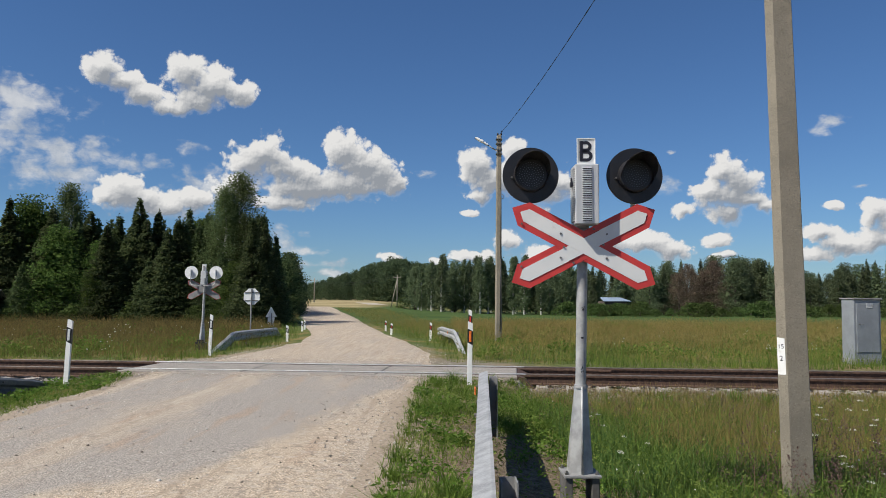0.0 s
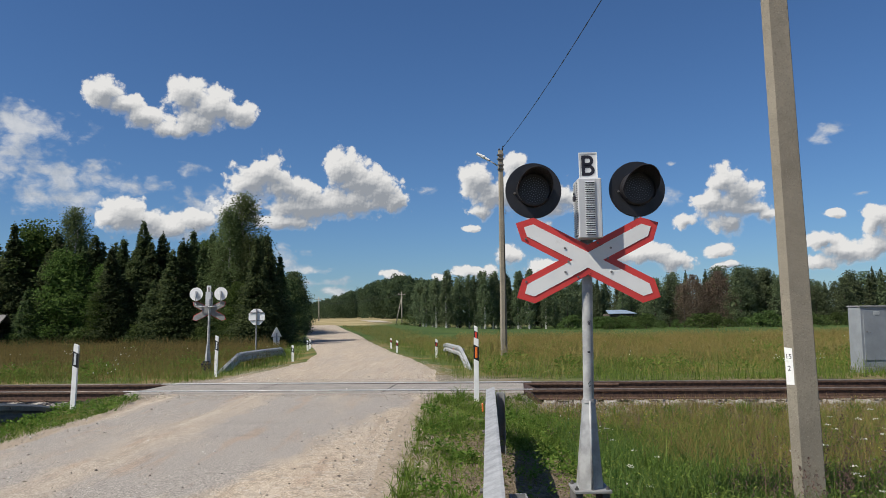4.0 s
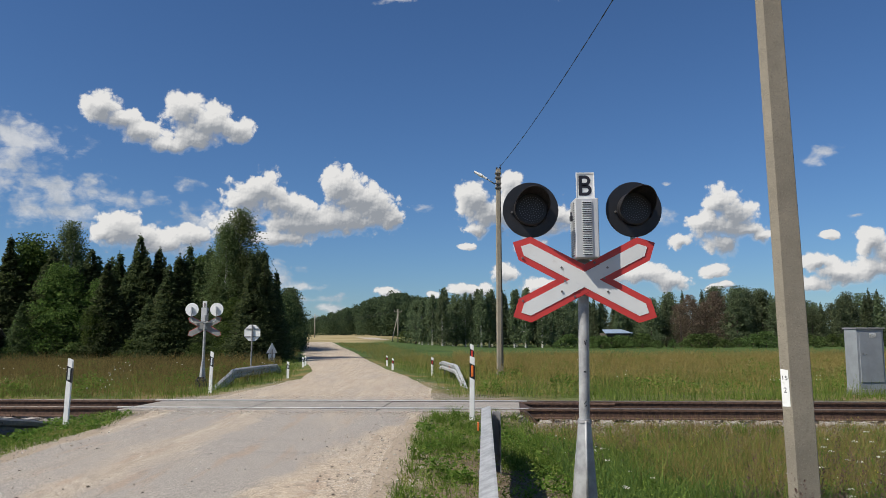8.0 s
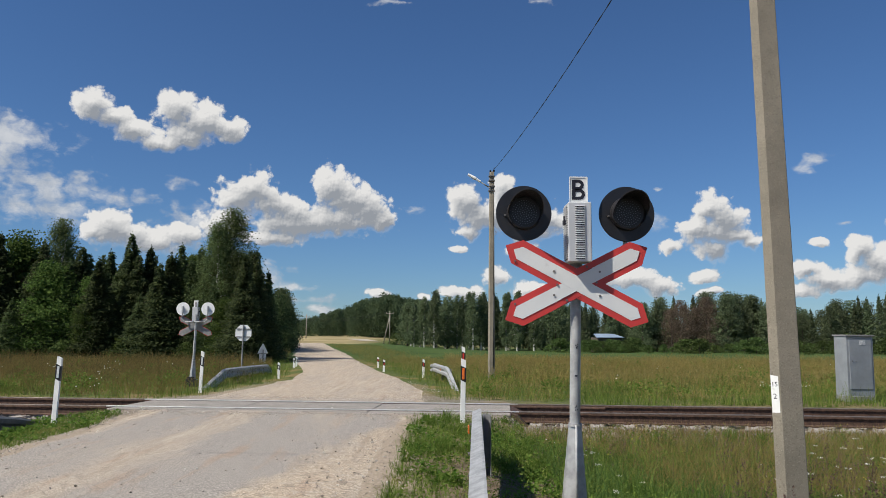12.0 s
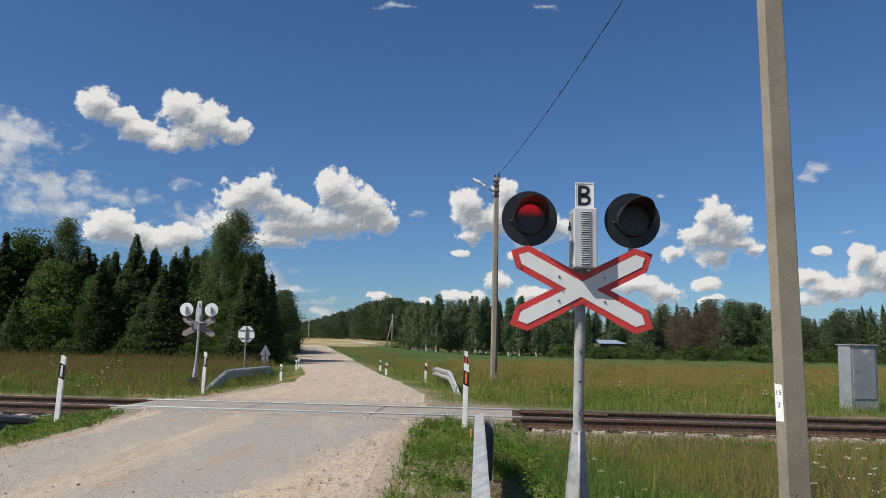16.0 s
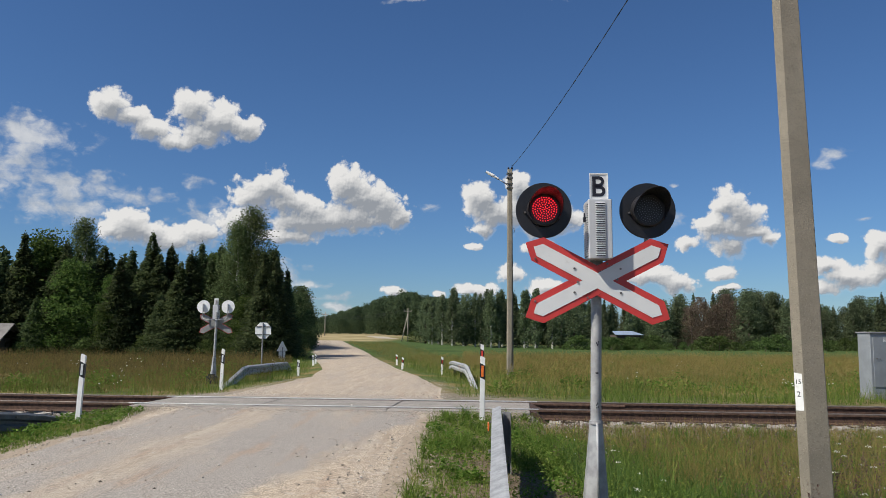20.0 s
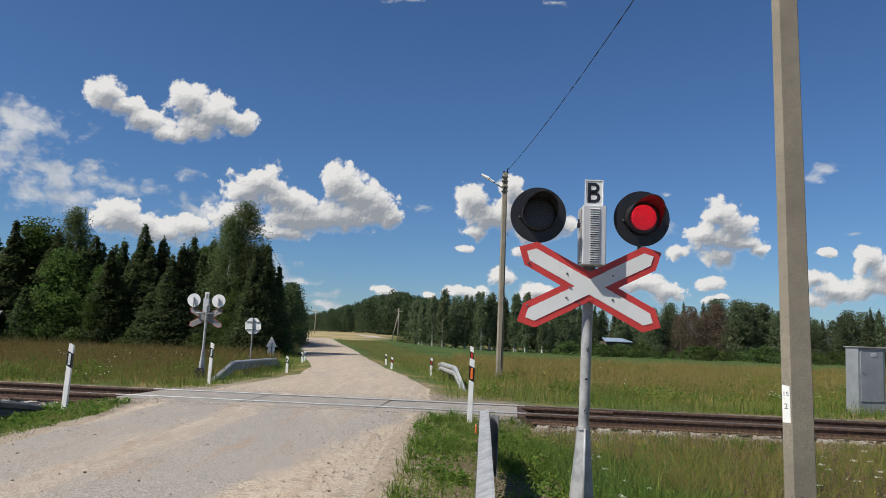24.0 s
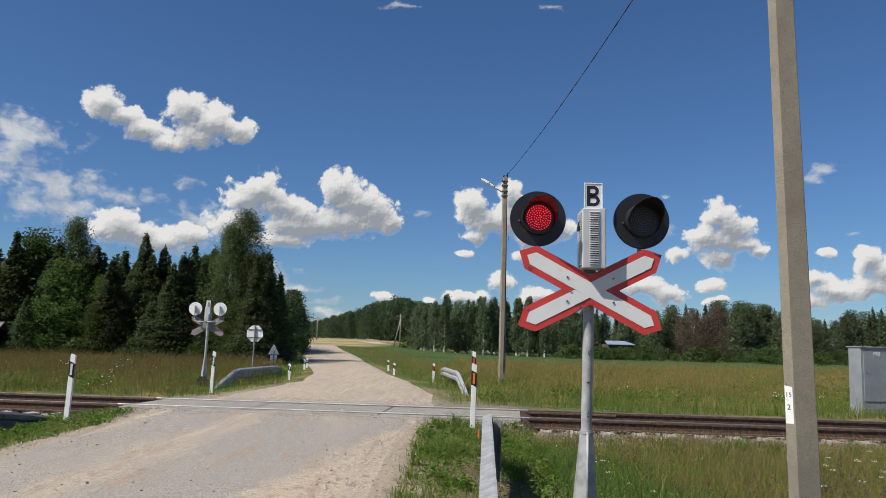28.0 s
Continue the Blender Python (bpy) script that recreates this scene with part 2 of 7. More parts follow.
def land(x, y):
    """The height of the bare ground."""
    x, y = np.asarray(x, float), np.asarray(y, float)
    out = np.maximum(road_left(y) - x, x - road_right(y))
    near = 1 - step(y, 12.5, 17)
    z = -0.02 - 0.05 * step(out, 0.0, 0.3) - (0.13 * near + 0.06) * step(out, 0.5, 1.9)
    z += (wave(x, y, 1.3, 1.0) * 0.025 + wave(x, y, 3.9, 2.0) * 0.012) * step(out, 0.2, 1.2) * (1 - step(y, 60, 120) * 0.5)
    z -= 0.03 * step(-out, 0.0, 0.3)
    # a shallow ditch runs between the pole and the track
    z -= 0.16 * step(x, 1.3, 2.6) * step(y, 6.5, 9.0) * (1 - step(y, 12.4, 13.6))
    along = (x - TRACK_MID.x) * TRACK_DIR.x + (y - TRACK_MID.y) * TRACK_DIR.y
    across = np.abs((x - TRACK_MID.x) * TRACK_SIDE.x + (y - TRACK_MID.y) * TRACK_SIDE.y)
    off_deck = np.maximum(step(along, DECK_X[1] - 0.15, DECK_X[1] + 0.3), 1 - step(along, DECK_X[0] - 0.3, DECK_X[0] + 0.15))
    bed = (1 - step(across, 1.5, 2.6)) * off_deck
    z = z * (1 - bed) + (-0.24 + wave(x, y, 7.0, 3.0) * 0.01) * bed
    z = z + (-0.03 - z) * (1 - step(across, 1.6, 3.2)) * (1 - off_deck) * (out > 0)
    z = np.where((across < 1.12) & (off_deck < 0.5), -0.2, z)
    z -= 1.05 * step(x - road_right(y), 5, 35) * step(y, 35, 150)
    z += far_rise(x, y) + 1.6 * step(y, 260, 420) + 8 * step(y, 500, 1400)
    return z


def height(x, y):
    return float(land(x, y))


def axis_steps(inner, dense, outer, ratio):
    out = [0.0]
    d = dense
    while out[-1] < outer:
        if out[-1] > inner:
            d *= ratio
        out.append(out[-1] + d)
    return np.array(out)


gx = axis_steps(8, 0.16, 2500, 1.09)
gx = np.concatenate([-gx[:0:-1], gx]) - 1.0
gy = np.concatenate([[-2500, -900, -300, -100, -40, -15, -5, 0], 2.0 + axis_steps(22, 0.16, 2500, 1.045)])
mx, my = np.meshgrid(gx, gy)
gv = np.stack([mx, my, land(mx, my)], -1).reshape(-1, 3)
ni, nj = mx.shape
ii, jj = np.meshgrid(np.arange(ni - 1), np.arange(nj - 1), indexing="ij")
k0 = (ii * nj + jj).ravel()
gf = np.stack([k0, k0 + 1, k0 + nj + 1, k0 + nj], 1)


def m_ground():
    n = Nodes("meadow_soil", 0.95, spec=0.15)
    y, x = n.axis(1), n.axis(0)
    blot, fine = n.noise(0.35, 5, 0.6), n.noise(9, 6, 0.7)
    green = n.mix(n.ramp(fine, 0.3, 0.7), (0.055, 0.085, 0.02), (0.11, 0.135, 0.036))
    straw = n.mix(n.ramp(fine, 0.3, 0.7), (0.15, 0.115, 0.045), (0.26, 0.20, 0.085))
    soil = n.mix(n.ramp(n.noise(14, 6, 0.7), 0.35, 0.65), (0.12, 0.092, 0.06), (0.26, 0.205, 0.145))
    c = n.mix(n.ramp(blot, 0.42, 0.62), green, straw)
    # the verge by the road is thin and earthy
    c = n.mix(n.math("MULTIPLY", n.ramp(n.noise(1.6, 6, 0.65), 0.28, 0.46), n.ramp(y, 13, 20, 1.0, 0.0)), c, soil)
    sandy = n.mix(n.ramp(n.noise(30, 6, 0.75), 0.3, 0.7), (0.25, 0.2, 0.145), (0.46, 0.385, 0.30))
    rag = n.math("MULTIPLY", n.math("SUBTRACT", n.noise(2.6, 6, 0.7), 0.5), 1.5)
    right = n.ramp(n.math("ADD", x, rag), -0.55, -0.1, 1.0, 0.0)
    left = n.ramp(n.math("ADD", x, rag), -5.9, -5.4)
    c = n.mix(n.math("MULTIPLY", n.math("MULTIPLY", right, left), n.ramp(y, 16, 24, 1.0, 0.0)), c, sandy)
    # bare grit along the far side of the track
    strip = n.math("MULTIPLY", n.ramp(n.math("ADD", y, rag), 16.4, 16.8), n.ramp(n.math("ADD", y, rag), 18.2, 18.9, 1.0, 0.0))
    strip = n.math("MULTIPLY", strip, n.math("MULTIPLY", n.ramp(x, -9.5, -8.0), n.ramp(n.math("ADD", x, n.math("MULTIPLY", rag, 1.6)), 0.8, 2.4, 1.0, 0.0)))
    c = n.mix(n.math("MULTIPLY", strip, 0.6), c, n.mix(n.ramp(n.noise(22, 6, 0.75), 0.3, 0.7), (0.13, 0.115, 0.095), (0.36, 0.32, 0.27)))
    across = n.math("ADD", n.math("MULTIPLY", x, 0.0945), n.math("MULTIPLY", y, 0.9955))
    near_strip = n.math("MULTIPLY", n.ramp(n.math("ADD", across, n.math("MULTIPLY", rag, 0.5)), 12.75, 13.3), n.ramp(across, 16.2, 16.6, 1.0, 0.0))
    c = n.mix(n.math("MULTIPLY", near_strip, 0.9), c, n.mix(n.ramp(n.noise(18, 6, 0.75), 0.3, 0.7), (0.15, 0.12, 0.09), (0.40, 0.34, 0.27)))
    # a sown green field beyond the rough grass
    crop = n.mix(n.ramp(n.noise(0.12, 5), 0.35, 0.65), (0.042, 0.076, 0.018), (0.072, 0.108, 0.028))
    wob = n.math("ADD", y, n.math("MULTIPLY", blot, 26.0))
    c = n.mix(n.math("MULTIPLY", n.ramp(wob, 56, 68), n.ramp(wob, 190, 205, 1.0, 0.0)), c, crop)
    # the stubble field starts sooner beside the road
    hay = n.mix(n.ramp(n.noise(0.08, 5), 0.35, 0.65), (0.24, 0.19, 0.09), (0.36, 0.30, 0.16))
    c = n.mix(n.math("MULTIPLY", n.ramp(wob, 166, 178), n.ramp(x, -20, -13, 1.0, 0.0)), c, hay)
    n.color(c)
    n.bump(n.math("ADD", fine, n.noise(40, 4)), 0.6, 0.04)
    return n.m


ground = tagged(new("ground", raw_mesh("ground", gv, gf, m_ground(), True)), "rough summer meadow with green and straw-coloured grass", "ground", kind="structure")


def m_road():
    n = Nodes("worn_gravelled_asphalt", 0.88, spec=0.25)
    x, y = n.axis(0), n.axis(1)
    far = n.ramp(y, 15.5, 18)
    long = n.stretch(1.6, 0.22, 1)
    grey = n.mix(n.ramp(n.noise(55, 5, 0.7), 0.3, 0.7), (0.218, 0.199, 0.178), (0.368, 0.34, 0.306))
    sand = n.mix(n.ramp(n.noise(38, 6, 0.75), 0.3, 0.7), (0.31, 0.245, 0.175), (0.56, 0.465, 0.355))
    rut = n.noise(1.0, 6, 0.65, long)
    ragged = n.math("ADD", x, n.math("MULTIPLY", n.math("SUBTRACT", n.noise(0.9, 6, 0.6, n.stretch(1.0, 0.4, 1)), 0.5), 2.2))

    def streak(mid, half, power):
        return n.ramp(n.math("ABSOLUTE", n.math("SUBTRACT", ragged, mid)), half * 0.3, half, power, 0.0)

    # sand drifts over the right side, widest towards the viewer's end
    rim = n.math("ADD", n.ramp(y, 4.5, 8.0, -2.75, -1.35), n.ramp(y, 8.0, 14.0, 0.0, 0.75))
    over = n.math("SUBTRACT", ragged, rim)
    grit = n.ramp(over, -0.28, 0.22)
    for mid, half, power in ((-3.45, 0.5, 0.7), (-5.45, 0.75, 0.95)):
        grit = n.math("MAXIMUM", grit, streak(mid, half, power))
    grit = n.math("MULTIPLY", grit, n.ramp(rut, 0.25, 0.55, 0.6, 1.0))
    # dust lies thicker where the wheels do not pass
    grit = n.math("MAXIMUM", grit, n.ramp(n.noise(0.55, 6, 0.65, n.stretch(1.2, 0.35, 1)), 0.50, 0.68, 0.08, 0.55))
    # beyond the rails the whole width is gravel, with greyer wheel lines
    grit = n.math("MAXIMUM", grit, n.math("MULTIPLY", far, n.ramp(rut, 0.3, 0.6, 0.45, 0.95)))
    c = n.mix(n.math("MULTIPLY", grit, 0.95), grey, sand)
    red = n.ramp(n.noise(2.2, 5, 0.6, long), 0.54, 0.70, 0.0, 0.6)
    c = n.mix(red, c, (0.33, 0.235, 0.165))
    speck = n.t.nodes.new("ShaderNodeVectorMath")
    speck.operation = "SCALE"
    n.put(speck.inputs[0], c)
    n.put(speck.inputs[3], n.ramp(n.noise(62, 3, 0.85), 0.38, 0.62, 0.5, 1.46))
    c = speck.outputs[0]
    cob = n.voronoi(17, None, "Color")
    cobble = n.t.nodes.new("ShaderNodeSeparateXYZ")
    n.put(cobble.inputs[0], cob)
    c = n.mix(n.math("MULTIPLY", n.ramp(cobble.outputs[0], 0.75, 0.95, 0.0, 0.4), grit), c, (0.48, 0.43, 0.37))
    c = n.mix(n.math("MULTIPLY", n.ramp(cobble.outputs[1], 0.8, 0.97, 0.0, 0.5), grit), c, (0.16, 0.135, 0.11))
    # tyre lines in the sand and old cracks in the asphalt
    tread = n.noise(7.0, 3, 0.5, n.stretch(1.0, 0.06, 1))
    c = n.mix(n.math("MULTIPLY", n.ramp(tread, 0.55, 0.68, 0.0, 0.45), grit), c, (0.25, 0.195, 0.14))
    c = n.mix(n.math("MULTIPLY", n.ramp(tread, 0.45, 0.32, 0.0, 0.4), grit), c, (0.56, 0.48, 0.38))
    for mid in (-3.0, -4.15, -2.2):
        wand = n.math("ADD", x, n.math("MULTIPLY", n.math("SUBTRACT", n.noise(0.8 + mid * 0.1, 6, 0.65), 0.5), 0.9))
        crack = n.ramp(n.math("ABSOLUTE", n.math("SUBTRACT", wand, mid)), 0.002, 0.011, 0.4, 0.0)
        crack = n.math("MULTIPLY", crack, n.math("MULTIPLY", n.ramp(n.noise(0.5, 3), 0.46, 0.56), n.ramp(y, 14, 15, 1.0, 0.0)))
        c = n.mix(crack, c, (0.10, 0.085, 0.07))
    stone = n.voronoi(62)
    c = n.mix(n.ramp(stone, 0.1, 0.28, 0.4, 0.0), c, (0.52, 0.475, 0.42))
    c = n.mix(n.ramp(n.noise(120, 2), 0.6, 0.7, 0.0, 0.55), c, (0.10, 0.085, 0.07))
    n.color(c)
    n.bump(n.math("ADD", n.noise(45, 6, 0.75), n.math("MULTIPLY", stone, -1.2)), 0.35, 0.010)
    return n.m


ry = np.concatenate([np.arange(-40, 4, 2.0), np.arange(4, 26, 0.25), np.arange(26, 161, 2.0)])
rw = np.linspace(0, 1, 33)
jag = np.array([noise.fractal(Vector((v * 0.9, 3.3, 0)), 0.8, 2.0, 4) for v in ry])
jag2 = np.array([noise.fractal(Vector((v * 0.9, 9.1, 0)), 0.8, 2.0, 4) for v in ry])
rl, rr = road_left(ry) + 0.22 * jag, road_right(ry) + 0.16 * jag2
rx = rl[:, None] + (rr - rl)[:, None] * rw[None, :]
rY = np.repeat(ry[:, None], 33, 1)
rz = 0.0 - 0.055 * (np.abs(rw * 2 - 1) ** 6)[None, :] + wave(rx, rY, 1.1, 4.0) * 0.006 + far_rise(rx, rY) + 0.03 * step(rY, 60, 160)
rcross = np.abs((rx - TRACK_MID.x) * TRACK_SIDE.x + (rY - TRACK_MID.y) * TRACK_SIDE.y)
ralong = (rx - TRACK_MID.x) * TRACK_DIR.x + (rY - TRACK_MID.y) * TRACK_DIR.y
rz = np.where((rcross < 1.12), -0.13, rz)
rv = np.stack([rx, rY, rz], -1).reshape(-1, 3)
ii, jj = np.meshgrid(np.arange(len(ry) - 1), np.arange(32), indexing="ij")
k0 = (ii * 33 + jj).ravel()
road = tagged(new("road", raw_mesh("road", rv, np.stack([k0, k0 + 1, k0 + 34, k0 + 33], 1), m_road(), True)), "worn grey asphalt road strewn with pale gravel", "road", kind="structure")

# ---- sky backdrop with fair-weather clouds; places and half-widths in degrees of azimuth and height ----
CUMULUS = []
# boomerang cloud
CUMULUS += [(-24.9, 16.0, 1.46, 1.12), (-23.6, 15.3, 1.56, 0.83), (-22.1, 14.5, 1.71, 0.85), (-20.3, 13.7, 1.87, 0.70), (-19.3, 16.3, 1.66, 1.35), (-17.4, 15.5, 2.22, 1.41), (-15.4, 15.1, 1.31, 1.04), (-18.6, 14.3, 2.31, 0.94)]
# low cloud behind the wood
CUMULUS += [(-23.3, 7.7, 1.67, 1.34), (-21.8, 7.2, 1.59, 1.03), (-24.2, 7.2, 1.16, 1.02), (-20.1, 6.6, 1.74, 1.01), (-18.4, 7.3, 1.97, 1.06)]
# great cloud, left tower
CUMULUS += [(-13.7, 10.8, 2.41, 1.56), (-14.7, 10.1, 1.72, 1.15), (-11.8, 9.7, 2.10, 1.25), (-10.3, 9.2, 2.12, 1.17), (-12.2, 7.3, 2.51, 0.63), (-15.7, 8.3, 2.03, 1.23)]
# great cloud, right tower
CUMULUS += [(-7.8, 11.1, 1.89, 1.76), (-6.3, 10.3, 2.16, 1.69), (-4.9, 9.7, 1.90, 1.52), (-3.8, 8.9, 1.21, 1.02), (-7.5, 8.7, 4.22, 1.15), (-10.6, 8.4, 3.6, 1.0)]
# cloud behind the lamp pole
CUMULUS += [(2.6, 10.4, 1.65, 1.44), (4.1, 9.2, 2.50, 1.36), (5.4, 11.5, 1.12, 1.18), (8.6, 9.0, 2.03, 1.18), (7.4, 8.0, 2.54, 0.76), (2.8, 8.1, 1.30, 0.60), (5.6, 9.6, 2.2, 1.2)]
# small clouds over the field
CUMULUS += [(2.1, 6.7, 0.86, 0.34), (4.7, 4.7, 1.29, 0.77), (6.9, 6.8, 1.62, 0.60), (2.3, 3.5, 1.94, 0.69), (-4.0, 3.3, 1.07, 0.52), (7.6, 3.6, 1.90, 0.85), (-0.6, 3.1, 0.69, 0.39)]
# heaped cloud
CUMULUS += [(20.7, 9.5, 1.60, 1.20), (21.6, 8.6, 1.50, 1.20), (19.6, 8.0, 1.90, 0.95), (20.9, 7.6, 2.20, 1.10), (20.9, 6.5, 1.50, 0.85), (23.3, 6.8, 0.80, 0.55), (22.4, 7.3, 1.20, 0.60)]
# cloud bank behind the cross
CUMULUS += [(15.0, 4.5, 2.63, 0.92), (17.1, 3.9, 1.76, 0.82), (12.8, 4.6, 1.63, 0.76), (20.1, 4.5, 1.28, 0.57), (20.6, 3.4, 1.05, 0.32), (17.8, 6.8, 1.02, 0.65)]
# cloud bank at the edge
CUMULUS += [(27.6, 6.6, 0.74, 0.38), (26.6, 5.0, 1.23, 0.69), (28.1, 4.1, 1.98, 0.84), (29.8, 4.2, 1.60, 0.82), (30.0, 6.0, 0.90, 1.27), (26.3, 3.4, 1.88, 0.54), (31.6, 5.1, 1.84, 1.47), (33.0, 7.5, 1.21, 1.08)]
VEILS = []
# thin cloud to the side
VEILS += [(-29.6, 13.0, 3.3, 1.25), (-29.6, 11.5, 2.7, 1.2), (-26.2, 10.0, 3.6, 1.05), (-28.2, 10.4, 2.8, 1.4), (-23.3, 9.5, 2.4, 0.7), (-27.2, 8.4, 3.4, 1.2), (-32.8, 10.8, 2.54, 2.13)]
# veils by the tall birch
VEILS += [(-17.8, 8.4, 1.79, 1.14), (-18.7, 10.9, 1.02, 0.40), (-12.1, 4.7, 1.41, 0.67), (-10.4, 2.8, 2.52, 0.34), (-8.3, 2.1, 1.91, 0.38), (-10.4, 3.9, 1.68, 0.34)]
# small puffs
VEILS += [(27.6, 12.1, 1.16, 0.49), (-1.4, 9.6, 0.56, 0.38), (16.3, 8.5, 1.04, 0.74), (-3.2, 24.8, 1.5, 0.22), (8.5, 24.8, 1.0, 0.28), (29.5, 8.0, 0.65, 0.26), (16.9, 10.9, 0.40, 0.28)]

def nearest_blob(t, blobs, p):
    """Nodes that give 1 at a blob's middle and 0 at its edge, for the nearest blob."""
    best = None
    for az, el, ra, re in blobs:
        v = t.nodes.new("ShaderNodeVectorMath")
        v.operation = "MULTIPLY_ADD"
        t.links.new(p, v.inputs[0])
        v.inputs[1].default_value = (1 / ra, 1 / re, 0)
        v.inputs[2].default_value = (-az / ra, -el / re, 0)
        d = t.nodes.new("ShaderNodeVectorMath")
        d.operation = "LENGTH"
        t.links.new(v.outputs[0], d.inputs[0])
        if best is None:
            best = d.outputs["Value"]
            continue
        m = t.nodes.new("ShaderNodeMath")
        m.operation = "SMOOTH_MIN"
        m.inputs[2].default_value = 0.5
        t.links.new(best, m.inputs[0])
        t.links.new(d.outputs["Value"], m.inputs[1])
        best = m.outputs[0]
    m = t.nodes.new("ShaderNodeMath")
    m.operation = "SUBTRACT"
    m.inputs[0].default_value = 1.0
    t.links.new(best, m.inputs[1])
    return m.outputs[0]


def cloud_group(name, blobs, warp, amp, billow, scale, squash):
    """A node group: a point of the sky in degrees in, the cloud's depth out."""
    g = bpy.data.node_groups.new(name, "ShaderNodeTree")
    g.interface.new_socket("P", in_out="INPUT", socket_type="NodeSocketVector")
    g.interface.new_socket("D", in_out="OUTPUT", socket_type="NodeSocketFloat")
    g.interface.new_socket("Core", in_out="OUTPUT", socket_type="NodeSocketFloat")
    a, z = g.nodes.new("NodeGroupInput"), g.nodes.new("NodeGroupOutput")
    sc = g.nodes.new("ShaderNodeVectorMath")
    sc.operation, sc.inputs[1].default_value = "MULTIPLY", (1, squash, 1)
    g.links.new(a.outputs[0], sc.inputs[0])
    w = g.nodes.new("ShaderNodeTexNoise")
    w.inputs["Scale"].default_value, w.inputs["Detail"].default_value = 0.45, 5
    g.links.new(sc.outputs[0], w.inputs["Vector"])
    s = g.nodes.new("ShaderNodeVectorMath")
    s.operation = "MULTIPLY_ADD"
    s.inputs[1].default_value, s.inputs[2].default_value = (warp, warp * 0.8, 0), (-warp / 2, -warp * 0.4, 0)
    g.links.new(w.outputs["Color"], s.inputs[0])
    add = g.nodes.new("ShaderNodeVectorMath")
    g.links.new(a.outputs[0], add.inputs[0]), g.links.new(s.outputs[0], add.inputs[1])
    core = nearest_blob(g, blobs, add.outputs[0])
    f = g.nodes.new("ShaderNodeTexNoise")
    f.inputs["Scale"].default_value, f.inputs["Detail"].default_value, f.inputs["Roughness"].default_value = scale, 9, 0.53
    g.links.new(sc.outputs[0], f.inputs["Vector"])
    puff = g.nodes.new("ShaderNodeTexVoronoi")
    puff.feature, puff.inputs["Smoothness"].default_value, puff.inputs["Scale"].default_value = "SMOOTH_F1", 0.35, scale * 1.15
    puff.inputs["Detail"].default_value, puff.inputs["Roughness"].default_value = 4.0, 0.55
    g.links.new(add.outputs[0], puff.inputs["Vector"])
    k = g.nodes.new("ShaderNodeMath")
    k.operation = "MULTIPLY_ADD"
    k.inputs[1].default_value, k.inputs[2].default_value = amp, -amp / 2
    g.links.new(f.outputs["Fac"], k.inputs[0])
    k2 = g.nodes.new("ShaderNodeMath")
    k2.operation = "MULTIPLY_ADD"
    k2.inputs[1].default_value = -billow
    k2.inputs[2].default_value = billow * 0.5
    g.links.new(puff.outputs["Distance"], k2.inputs[0])
    m1, m2 = g.nodes.new("ShaderNodeMath"), g.nodes.new("ShaderNodeMath")
    g.links.new(core, m1.inputs[0]), g.links.new(k.outputs[0], m1.inputs[1])
    g.links.new(m1.outputs[0], m2.inputs[0]), g.links.new(k2.outputs[0], m2.inputs[1])
    g.links.new(m2.outputs[0], z.inputs[0])
    g.links.new(core, z.inputs[1])
    return g


